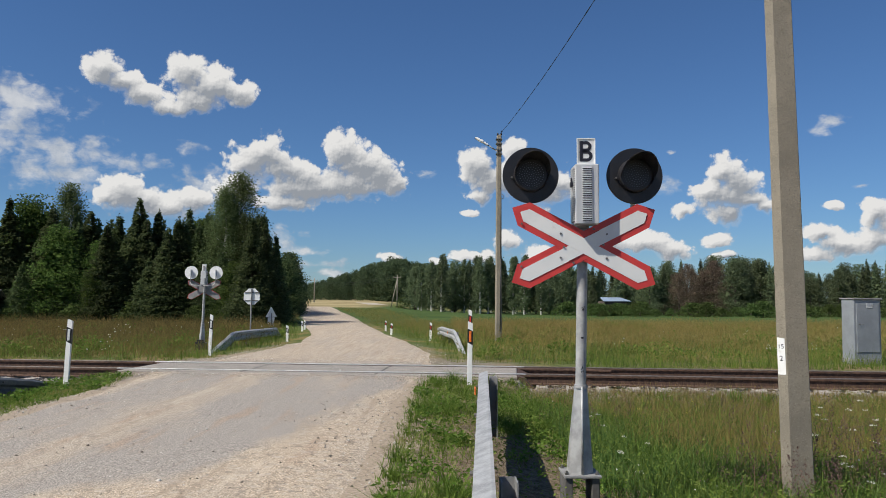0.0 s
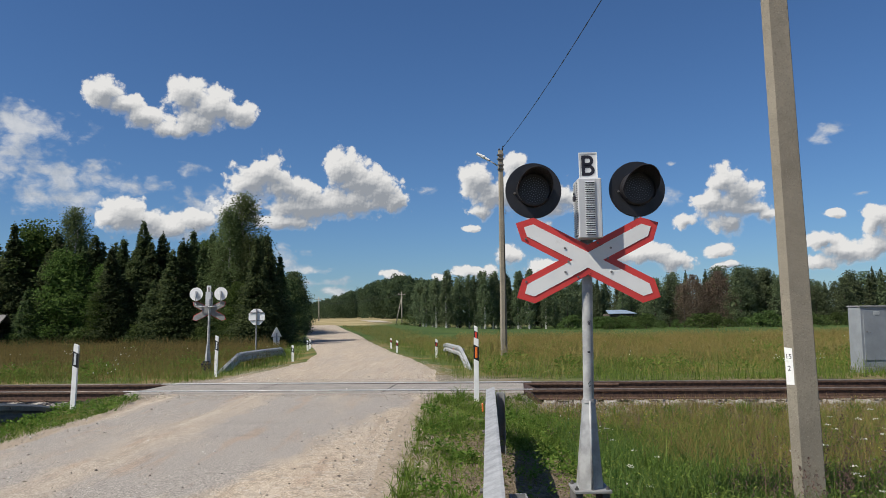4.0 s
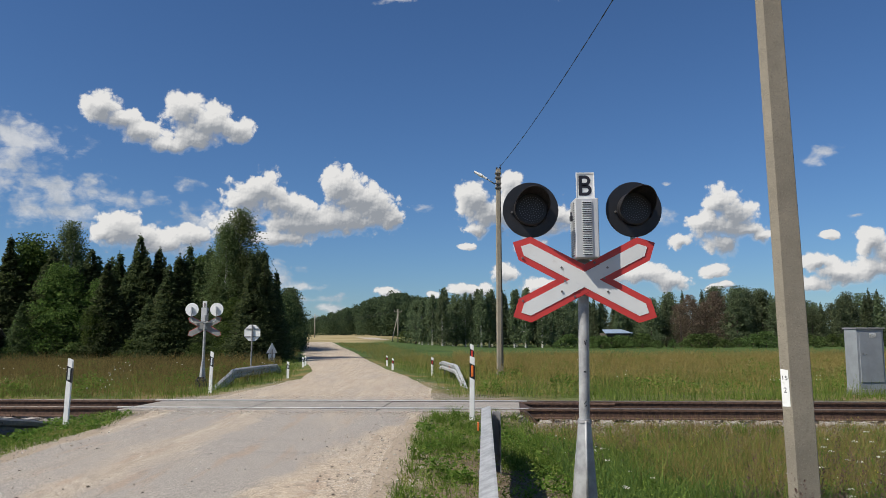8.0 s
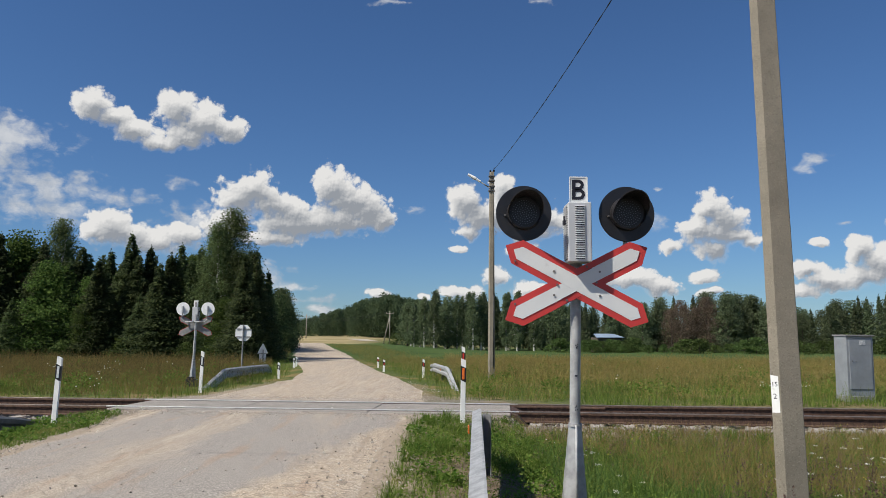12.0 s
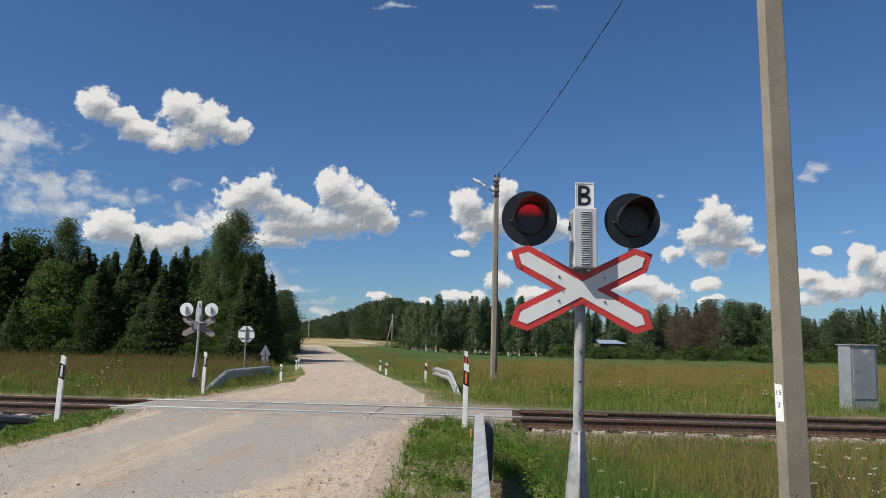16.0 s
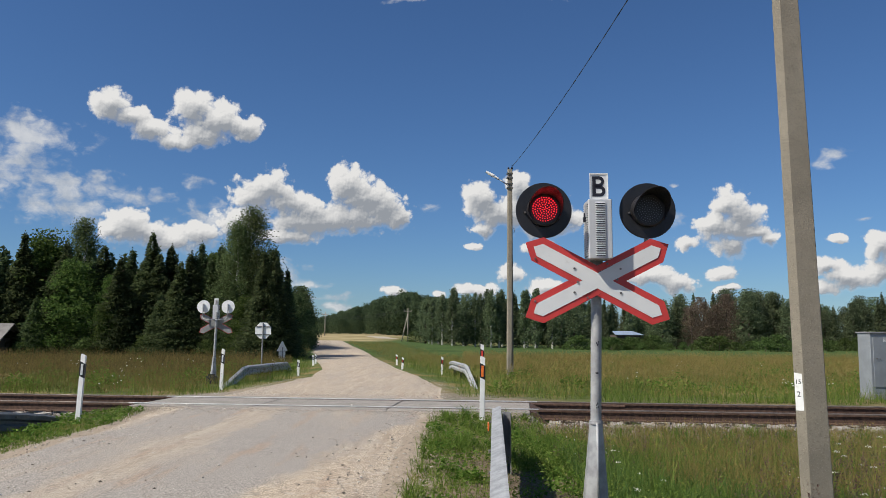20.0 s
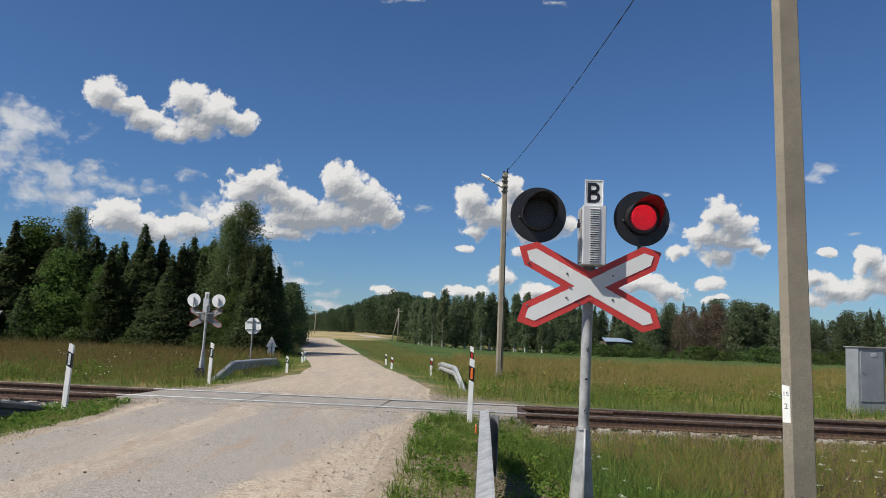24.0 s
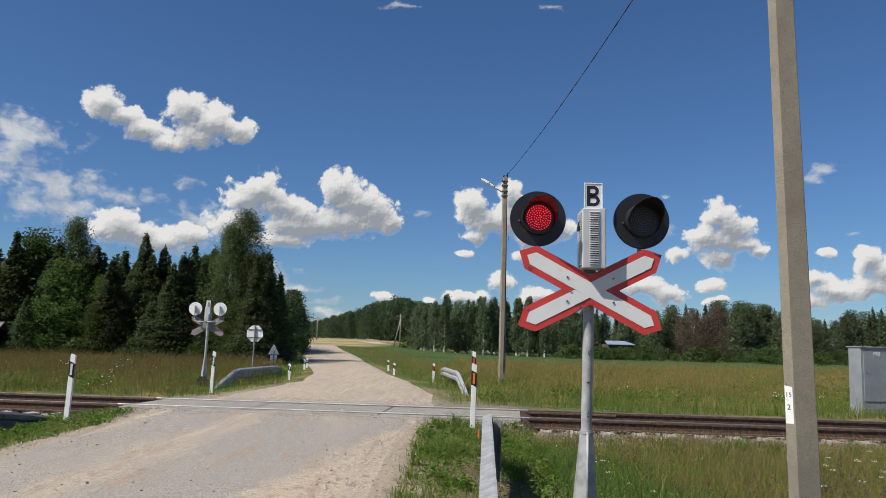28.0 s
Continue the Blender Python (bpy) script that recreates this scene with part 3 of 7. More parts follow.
def m_clouds():
    n = Nodes("cloudy_backdrop")
    t = n.t
    norm = t.nodes.new("ShaderNodeVectorMath")
    norm.operation = "NORMALIZE"
    t.links.new(n.co, norm.inputs[0])
    sep = t.nodes.new("ShaderNodeSeparateXYZ")
    t.links.new(norm.outputs[0], sep.inputs[0])
    az = n.math("MULTIPLY", n.math("ARCTAN2", sep.outputs[0], sep.outputs[1]), 180 / math.pi)
    el = n.math("MULTIPLY", n.math("ARCSINE", sep.outputs[2]), 180 / math.pi)
    com = t.nodes.new("ShaderNodeCombineXYZ")
    t.links.new(az, com.inputs[0]), t.links.new(el, com.inputs[1])
    p = com.outputs[0]

    def depth(group, off=(0, 0, 0)):
        v = t.nodes.new("ShaderNodeVectorMath")
        v.inputs[1].default_value = off
        t.links.new(p, v.inputs[0])
        gn = t.nodes.new("ShaderNodeGroup")
        gn.node_tree = group
        t.links.new(v.outputs[0], gn.inputs[0])
        return gn.outputs

    heap = cloud_group("heaped_clouds", [(az, el, ra * 1.08, re * 1.06) for az, el, ra, re in CUMULUS], 0.8, 0.46, 0.62, 0.75, 1.15)
    veil = cloud_group("thin_clouds", [(az, el, ra * 1.12, re * 1.12) for az, el, ra, re in VEILS], 1.8, 1.9, 1.05, 0.55, 2.2)
    d0 = depth(heap)[0]
    d1, d2 = (depth(heap, off)[0] for off in ((-0.08, 0.13, 0), (-0.2, 0.42, 0)))
    c2, c3, c4 = (depth(heap, off)[1] for off in ((-0.15, 0.35, 0), (-0.3, 0.75, 0), (-0.5, 1.35, 0)))
    v0 = depth(veil)[0]
    # light from the upper left, dimmed by the cloud that it has come through
    shade = n.math("ADD", n.math("ADD", n.ramp(c2, 0.05, 0.9, 0.0, 0.26), n.ramp(c3, -0.05, 0.75, 0.0, 0.40)), n.ramp(c4, -0.1, 0.65, 0.0, 0.42))
    relief = n.math("ADD", n.math("MULTIPLY", n.math("SUBTRACT", d0, d1), 1.0), n.math("MULTIPLY", n.math("SUBTRACT", d0, d2), 0.34))
    lit = n.math("SUBTRACT", n.math("ADD", relief, 1.06), shade, clamp=True)
    tone = n.mix(lit, (0.385, 0.415, 0.46), (1.0, 0.99, 0.97))
    # crisp heads, softer bases
    a0 = n.ramp(d0, n.ramp(shade, 0.3, 1.0, -0.30, -0.42), n.ramp(shade, 0.3, 1.0, 0.0, 0.22))
    a1 = n.ramp(v0, -0.65, 0.55, 0.0, 0.84)
    tone = n.mix(n.ramp(a0, 0.0, 0.6), n.mix(n.ramp(n.noise(0.5, 5, 0.6, p), 0.35, 0.65), (0.58, 0.63, 0.70), (0.88, 0.89, 0.90)), tone)
    # the rest of the sky, away from the view, carries scattered clouds low down
    rest = n.ramp(n.noise(0.09, 6, 0.55, p), 0.52, 0.66, 0.0, 0.8)
    away = n.math("MULTIPLY", n.ramp(n.math("ABSOLUTE", az), 46, 60), n.ramp(el, 20, 28, 1.0, 0.0))
    alpha = n.math("MAXIMUM", n.math("MAXIMUM", a0, a1), n.math("MULTIPLY", rest, away))
    em = t.nodes.new("ShaderNodeEmission")
    t.links.new(tone, em.inputs["Color"])
    em.inputs["Strength"].default_value = CLOUD_GLOW
    tr = t.nodes.new("ShaderNodeBsdfTransparent")
    mx_ = t.nodes.new("ShaderNodeMixShader")
    t.links.new(alpha, mx_.inputs[0]), t.links.new(tr.outputs[0], mx_.inputs[1]), t.links.new(em.outputs[0], mx_.inputs[2])
    t.links.new(mx_.outputs[0], t.nodes["Material Output"].inputs["Surface"])
    return n.m


CLOUD_GLOW = 0.61
bm = bmesh.new()
rings = [[bm.verts.new((3000 * math.cos(radians(e)) * math.sin(a), 3000 * math.cos(radians(e)) * math.cos(a), 3000 * math.sin(radians(e)))) for a in (2 * math.pi * i / 72 for i in range(72))] for e in (-1, 4, 9, 14, 19, 24, 29, 34)]
for a, b in zip(rings, rings[1:]):
    for i in range(72):
        bm.faces.new((a[i], b[i], b[(i + 1) % 72], a[(i + 1) % 72]))
backdrop = tagged(new("backdrop", mesh_of("backdrop", bm, m_clouds())), "blue summer sky with white heaped clouds", "sky", kind="structure")

# ---- railway ----
RAIL = [(-0.0375, -0.012), (-0.0375, -0.038), (-0.009, -0.05), (-0.009, -0.15), (-0.075, -0.165), (-0.075, -0.18),
        (0.075, -0.18), (0.075, -0.165), (0.009, -0.15), (0.009, -0.05), (0.0375, -0.038), (0.0375, -0.012), (0.03, -0.002), (-0.03, -0.002)]
track_pose = Matrix.Translation(TRACK_MID) @ Matrix.Rotation(math.atan2(TRACK_DIR.y, TRACK_DIR.x), 4, "Z")
railway = thing("railway_track", "single railway track with rusty rails on concrete sleepers", "railway", track_pose)
for s in (-0.797, 0.797):
    bm = bmesh.new()
    sweep(bm, [(u, v) for u, v in RAIL], [(-90, s, 0), (-30, s, 0), (0, s, 0), (30, s, 0), (90, s, 0)])
    rail = part("rail", bm, MAT["rail_side"], railway, "rust-brown steel rail")
    bm = bmesh.new()
    box(bm, -4.9, 3.1, s - 0.036, s + 0.036, -0.006, 0.012, None, 0.003)
    part("running_surface", bm, MAT["rail_top"], rail, "polished top of the rail in the crossing")
    for a, b in ((-90, -4.9), (3.1, 90)):
        bm = bmesh.new()
        box(bm, a, b, s - 0.036, s + 0.036, -0.006, 0.012, None, 0.003)
        part("running_surface", bm, MAT["rail_dull"], rail, "dull worn top of the rail")

bm = bmesh.new()
pts = [(-0.135, 0.0), (0.135, 0.0), (0.10, 0.16), (-0.10, 0.16)]
slab(bm, [(x, z) for x, z in pts], -1.35, 1.35)
sleeper_mesh = mesh_of("sleeper", bm, MAT["sleeper"])
bm = bmesh.new()
box(bm, -0.06, 0.06, -0.035, 0.035, 0.16, 0.19, None, 0.006)
tube(bm, (0, 0, 0.18), (0, 0, 0.215), 0.014, n=6)
clip_mesh = mesh_of("rail_clip", bm, MAT["rail_side"])
for i in range(-48, 52):
    x = i * 0.55 + 0.1
    if DECK_X[0] - 0.1 < x < DECK_X[1] + 0.1:
        continue
    sl = part("sleeper", sleeper_mesh, None, railway)
    sl.location = (x, 0, -0.35)
    for s in (-0.902, -0.692, 0.692, 0.902):
        part("rail_clip", clip_mesh, None, sl).location = (0, s, 0)

# ballast and grit between the sleepers
def pebbles(name, x, y, z, size, material, seed):
    """Many small angular stones in one mesh."""
    rng = np.random.default_rng(seed)
    k = len(x)
    base = np.array([(1, 0, 0), (-1, 0, 0), (0, 1, 0), (0, -1, 0), (0, 0, 1), (0, 0, -1)], float)
    tri = np.array([(0, 2, 4), (2, 1, 4), (1, 3, 4), (3, 0, 4), (2, 0, 5), (1, 2, 5), (3, 1, 5), (0, 3, 5)])
    a = rng.uniform(0, 6.28, k)
    v = base[None] * (size[:, None, None] * rng.uniform(0.6, 1.2, (k, 1, 3)) * np.array([1, 1, 0.65])) + rng.normal(0, 0.12, (k, 6, 3)) * size[:, None, None]
    c, s = np.cos(a)[:, None], np.sin(a)[:, None]
    v = np.stack([v[..., 0] * c - v[..., 1] * s, v[..., 0] * s + v[..., 1] * c, v[..., 2]], -1) + np.stack([x, y, z], -1)[:, None]
    f = tri[None] + 6 * np.arange(k)[:, None, None]
    return raw_mesh(name, v.reshape(-1, 3), f.reshape(-1, 3), material)


def m_stones(name, a, b, c):
    n = Nodes(name, 0.85, spec=0.3)
    r = n.island()
    n.color(n.mix(n.ramp(r, 0.6, 0.95), n.mix(n.ramp(r, 0.0, 0.6), a, b), c))
    n.bump(n.noise(60, 4), 0.3, 0.004)
    return n.m


GRAVEL = m_stones("loose_gravel", (0.24, 0.20, 0.165), (0.42, 0.36, 0.30), (0.60, 0.56, 0.50))
BALLAST = m_stones("track_ballast", (0.10, 0.085, 0.075), (0.24, 0.21, 0.185), (0.38, 0.35, 0.31))
rng = np.random.default_rng(5)
bx = np.concatenate([rng.uniform(2.9, 14, 5200), rng.uniform(-14, -4.7, 4200)])
by = rng.uniform(-1.75, 1.75, len(bx))
wp = np.array(TRACK_MID)[None, :2] + bx[:, None] * np.array(TRACK_DIR)[None, :2] + by[:, None] * np.array(TRACK_SIDE)[None, :2]
tagged(new("ballast", pebbles("ballast", wp[:, 0], wp[:, 1], land(wp[:, 0], wp[:, 1]) + 0.01, rng.uniform(0.015, 0.04, len(bx)), BALLAST, 6)), "brown crushed-stone ballast under the rails", "ballast", kind="stuff")

crossing = thing("crossing_deck", "grey concrete slab deck of the level crossing", "crossing", track_pose)
bounds = {"inner": [-0.70, 0.70], "near": [-1.19, -0.855], "far": [0.855, 1.19]}
cuts = [DECK_X[0], -2.3, 0.3, DECK_X[1]]
for key, (a, b) in bounds.items():
    for i, (x0, x1) in enumerate(zip(cuts, cuts[1:])):
        bm = bmesh.new()
        box(bm, x0 + 0.008, x1 - 0.008, a, b, -0.16, -0.004 - 0.003 * ((i * 7) % 3), None, 0.012)
        part("panel", bm, MAT["deck"], crossing)
# sloped ends that stop the deck
for x, s in ((DECK_X[1], 1), (DECK_X[0], -1)):
    bm = bmesh.new()
    a = [bm.verts.new((x + s * dx, y, z)) for y in (-0.62, 0.62) for dx, z in ((0.0, -0.01), (0.45, -0.2), (0.0, -0.2))]
    bm.faces.new(a[:3]), bm.faces.new(a[3:][::-1])
    for i in range(3):
        bm.faces.new((a[i], a[i + 3], a[(i + 1) % 3 + 3], a[(i + 1) % 3]))
    part("end_ramp", bm, MAT["rail_side"], crossing, "rust-brown sloping steel end plate")
    bm = bmesh.new()
    vs = [bm.verts.new((x + s * dx, y, z)) for y in (-1.2, -0.86) for dx, z in ((0.0, 0.0), (0.12, -0.03), (0.34, -0.26), (0.0, -0.26))]
    bm.faces.new(vs[:4]), bm.faces.new(vs[4:][::-1])
    for i in range(4):
        bm.faces.new((vs[i], vs[i + 4], vs[(i + 1) % 4 + 4], vs[(i + 1) % 4]))
    part("end_flap", bm, MAT["rail_side"], crossing, "dark bent steel flap")
# check rails that run on past the slabs
for s in (-0.66, 0.66):
    bm = bmesh.new()
    sweep(bm, RAIL, [(DECK_X[1] + 0.02, s, -0.012), (DECK_X[1] + 1.3, s, -0.012), (DECK_X[1] + 1.9, s * 0.86, -0.012)])
    part("check_rail", bm, MAT["rail_side"], crossing, "rusty check rail")

# ---- crossing signals ----
def m_led():
    n = Nodes("lit_red_led", 0.3)
    n.color((0.25, 0.01, 0.015))
    n.put(n.b.inputs["Emission Color"], (1.0, 0.014, 0.03, 1.0))
    n.b.inputs["Emission Strength"].default_value = 2.6
    return n.m


LED_LIT = m_led()
LED_OFF = plain("unlit_led", (0.16, 0.17, 0.19), 0.25, 0, 0.1, 40)
HOOD = plain("black_plastic_hood", (0.018, 0.0165, 0.018), 0.42, 0, 0.25, 12)
LED_SPOTS = [(0.0, 0.0)] + [(0.0186 * k * math.cos(2 * math.pi * i / (6 * k) + 0.2 * k), 0.0186 * k * math.sin(2 * math.pi * i / (6 * k) + 0.2 * k)) for k in range(1, 6) for i in range(6 * k)]
ARM_W, ARM_L = 0.1025, 0.622


def arm_pts(grow, ang, cx, cz):
    """A long board with pointed ends, turned by ang degrees."""
    w, l = ARM_W - grow, ARM_L - grow * 1.414
    c, s = math.cos(radians(ang)), math.sin(radians(ang))
    return [(cx + x * c - z * s, cz + x * s + z * c) for x, z in ((-l, 0), (-l + w, -w), (l - w, -w), (l, 0), (l - w, w), (-l + w, w))]


def cross_part(sig, cx, cz, y, tilt=0.0, seen_from_front=True):
    cross = None
    for k, ang in enumerate((27.6, -27.6)):
        bm = bmesh.new()
        slab(bm, arm_pts(0, ang + tilt, cx, cz), y - 0.005 - 0.002 * k, y - 0.002 * k)
        board = part("cross_arm", bm, MAT["red_sheet"], sig, "white cross arm with a red border")
        bm = bmesh.new()
        slab(bm, arm_pts(0.049, ang + tilt, cx, cz), y - 0.0095 - 0.001 * k, y - 0.0075 - 0.001 * k)
        part("white_face", bm, MAT["white_sheet"], board, "white reflective face")
        bm = bmesh.new()
        slab(bm, arm_pts(0.012, ang + tilt, cx, cz), y + 0.001 - 0.0005 * k, y + 0.004 - 0.0005 * k)
        part("arm_back", bm, MAT["galv_dull"], board, "bare grey back")
        sg = 1 if k == 0 else -1
        for u, v in ((-0.2, 0.0), (0.2, 0.0), (-0.5, 0.075 * sg), (-0.13, -0.08), (0.13, 0.08)):
            c, s = math.cos(radians(ang + tilt)), math.sin(radians(ang + tilt))
            x, z = cx + u * c - v * s, cz + u * s + v * c
            bm = bmesh.new()
            tube(bm, (x, y - 0.017, z), (x, y, z), 0.0085, n=8)
            part("bolt", bm, MAT["bolt"], board, "dull steel bolt")


def seam_part(sig, cx, cz, y, tilt):
    """Dark joints where the boards of the cross lap."""
    c, s = math.cos(radians(27.6 + tilt)), math.sin(radians(27.6 + tilt))
    for v, u0, u1 in ((ARM_W - 0.05, 0.03, 0.16), (-ARM_W + 0.05, -0.16, -0.03), (-ARM_W + 0.002, -0.2, -0.02)):
        bm = bmesh.new()
        slab(bm, [(cx + u * c - w * s, cz + u * s + w * c) for u, w in ((u0, v - 0.0012), (u1, v - 0.0012), (u1, v + 0.0012), (u0, v + 0.0012))], y - 0.0118, y - 0.0104)
        part("joint", bm, MAT["ink"], sig, "thin dark joint between the boards")


def lamp_part(sig, x, z, y, back_mat):
    m = Matrix.Translation((x, y, z))
    bm = bmesh.new()
    turned(bm, [(0.217, -0.012), (0.220, -0.006), (0.220, 0.004), (0.19, 0.010), (0.02, 0.012)], 48, m)
    shield = part("background_disc", bm, MAT["black"], sig, "round black background disc")
    bm = bmesh.new()
    turned(bm, [(0.218, 0.0105), (0.218, 0.0135), (0.02, 0.0145)], 40, m)
    part("disc_back", bm, back_mat, shield, "pale grey back of the disc")
    bm = bmesh.new()
    turned(bm, [(0.12, -0.060), (0.13, -0.055), (0.135, -0.012), (0.13, -0.004), (0.05, -0.002)], 36, m)
    # the front ring is open: the lens sits inside it
    part("lamp_body", bm, HOOD, sig, "black lamp housing")
    bm = bmesh.new()
    turned(bm, [(0.108, -0.063), (0.108, -0.0605), (0.02, -0.0605)], 36, m)
    lens = part("lens", bm, MAT["blister"], sig, "dark round lens")
    # dark diodes that stay, in the lens
    bm = bmesh.new()
    for dx, dz in LED_SPOTS:
        tube(bm, (x + dx, y - 0.0655, z + dz), (x + dx, y - 0.0625, z + dz), 0.0035, n=6)
    part("diodes", bm, LED_OFF, lens, "rows of small unlit diodes")
    # the hood: a visor over the top, long above and short at the sides
    bm = bmesh.new()
    n = 36
    outer, inner = [], []
    for i in range(n + 1):
        a = radians(-38 + 256 * i / n)
        reach = 0.055 + 0.215 * max(0.0, math.sin(a) * 0.9 + 0.1) ** 0.8
        p = [(0.128, -0.03), (0.136, -0.055 - reach)], [(0.122, -0.03), (0.130, -0.055 - reach)]
        outer.append([bm.verts.new((x + r * math.cos(a), y + d, z + r * math.sin(a))) for r, d in p[0]])
        inner.append([bm.verts.new((x + r * math.cos(a), y + d, z + r * math.sin(a))) for r, d in p[1]])
    for i in range(n):
        bm.faces.new((outer[i][0], outer[i][1], outer[i + 1][1], outer[i + 1][0])).smooth = True
        bm.faces.new((inner[i][0], inner[i + 1][0], inner[i + 1][1], inner[i][1])).smooth = True
        bm.faces.new((outer[i][1], inner[i][1], inner[i + 1][1], outer[i + 1][1]))
    for i in (0, n):
        bm.faces.new((outer[i][0], inner[i][0], inner[i][1], outer[i][1]))
    part("hood", bm, HOOD, sig, "black visor over the lamp")
    bm = bmesh.new()
    box(bm, x - 0.022, x + 0.022, y + 0.014, y + 0.09, z - 0.11, z + 0.10, None, 0.008)
    part("back_case", bm, MAT["box"], sig, "grey terminal case behind the lamp")
    bm = bmesh.new()
    tube(bm, (x - 0.15, y - 0.035, z - 0.02), (x - 0.15, y - 0.01, z - 0.02), 0.008, n=10)
    part("catch", bm, MAT["bolt"], sig, "small catch on the lamp")


def glow_part(sig, x, z, y):
    """The lit face of a lamp: glowing domed diodes in rings, the upper ones standing further out."""
    bm = bmesh.new()
    for dx, dz in LED_SPOTS:
        back = 0.012 * (0.5 - dz / 0.186)
        tube(bm, (dx, back - 0.0045, dz), (dx, back, dz), 0.0013, 0.0036, n=8)
        tube(bm, (dx, back, dz), (dx, back + 0.012, dz), 0.0036, n=8)
    ob = part("lit_diodes", bm, LED_LIT, sig, "rows of red glowing diodes")
    ob.location = (x, y, z)
    return ob


def bracket_part(sig, x, z, yd, zc, hx):
    bm = bmesh.new()
    pts = [(x, yd + 0.06, z - 0.08), (x, yd + 0.06, zc + 0.1), (x - math.copysign(0.03, x - hx), yd + 0.06, zc + 0.03), (x - math.copysign(0.1, x - hx), yd + 0.06, zc), (hx, yd + 0.06, zc)]
    pipe(bm, pts, 0.019, 10)
    part("bracket", bm, MAT["galv"], sig, "bent steel tube that carries a lamp")


def louvre_box(sig, x0, x1, y0, y1, z0, z1):
    bm = bmesh.new()
    box(bm, x0, x1, y0, y1, z0, z1, None, 0.006)
    case = part("relay_box", bm, MAT["box"], sig, "pale grey louvred metal box")
    k = 24
    for i in range(k):
        z = z0 + 0.03 + (z1 - z0 - 0.06) * i / (k - 1)
        bm = bmesh.new()
        vs = [bm.verts.new(p) for p in ((x0 + 0.05, y0 - 0.001, z + 0.007), (x1 - 0.05, y0 - 0.001, z + 0.007), (x1 - 0.055, y0 - 0.012, z - 0.003), (x0 + 0.055, y0 - 0.012, z - 0.003),
                                         (x0 + 0.055, y0 - 0.001, z - 0.003), (x1 - 0.055, y0 - 0.001, z - 0.003))]
        bm.faces.new(vs[:4])
        bm.faces.new((vs[3], vs[2], vs[5], vs[4]))
        bm.faces.new((vs[0], vs[3], vs[4]))
        bm.faces.new((vs[1], vs[5], vs[2]))
        box(bm, x0 - 0.011, x0 - 0.001, y0 + 0.03, y1 - 0.03, z - 0.003, z + 0.006)
        part("louvre", bm, MAT["box"], case)
    # solid ink-black strips stand for the shade inside the slots
    for i in range(k):
        z = z0 + 0.03 + (z1 - z0 - 0.06) * i / (k - 1)
        bm = bmesh.new()
        box(bm, x0 + 0.055, x1 - 0.055, y0 - 0.0015, y0 + 0.001, z - 0.0085, z - 0.0025)
        box(bm, x0 - 0.0015, x0 + 0.001, y0 + 0.032, y1 - 0.032, z - 0.010, z - 0.003)
        part("slot_shade_strip", bm, MAT["ink"], case, "black strip for the shade inside an open slot")
    bm = bmesh.new()
    box(bm, x0 - 0.03, x0, y0 + 0.05, y0 + 0.09, z1 - 0.17, z1 - 0.13, None, 0.004)
    tube(bm, (x0 - 0.02, y0 + 0.07, z1 - 0.13), (x0 - 0.02, y0 + 0.07, z1 - 0.10), 0.006, n=6)
    part("padlock", bm, MAT["ink"], case, "small black padlock")
    return case


def letter_b(bm, x0, z0, w, h, y0, y1):
    """The letter B as bars and bows."""
    s = 0.2 * w * 1.35
    def bar(pts):
        slab(bm, pts, y0, y1)
    bar([(x0, z0), (x0 + s, z0), (x0 + s, z0 + h), (x0, z0 + h)])
    for zc, r, reach in ((z0 + h * 0.74, h * 0.26, 0.92), (z0 + h * 0.27, h * 0.27, 1.0)):
        xr = x0 + w * reach - r
        xi = x0 + s * 0.9
        k = 12
        for i in range(k):
            a0, a1 = -math.pi / 2 + math.pi * i / k, -math.pi / 2 + math.pi * (i + 1) / k
            ri = r - s * 0.9
            bar([(xr + ri * math.cos(a0), zc + ri * math.sin(a0)), (xr + r * math.cos(a0), zc + r * math.sin(a0)),
                 (xr + r * math.cos(a1), zc + r * math.sin(a1)), (xr + ri * math.cos(a1), zc + ri * math.sin(a1))])
        for sgn in (-1, 1):
            za, zb = sorted((zc + sgn * r, zc + sgn * (r - s * 0.9)))
            bar([(xi, za), (xr, za), (xr, zb), (xi, zb)])


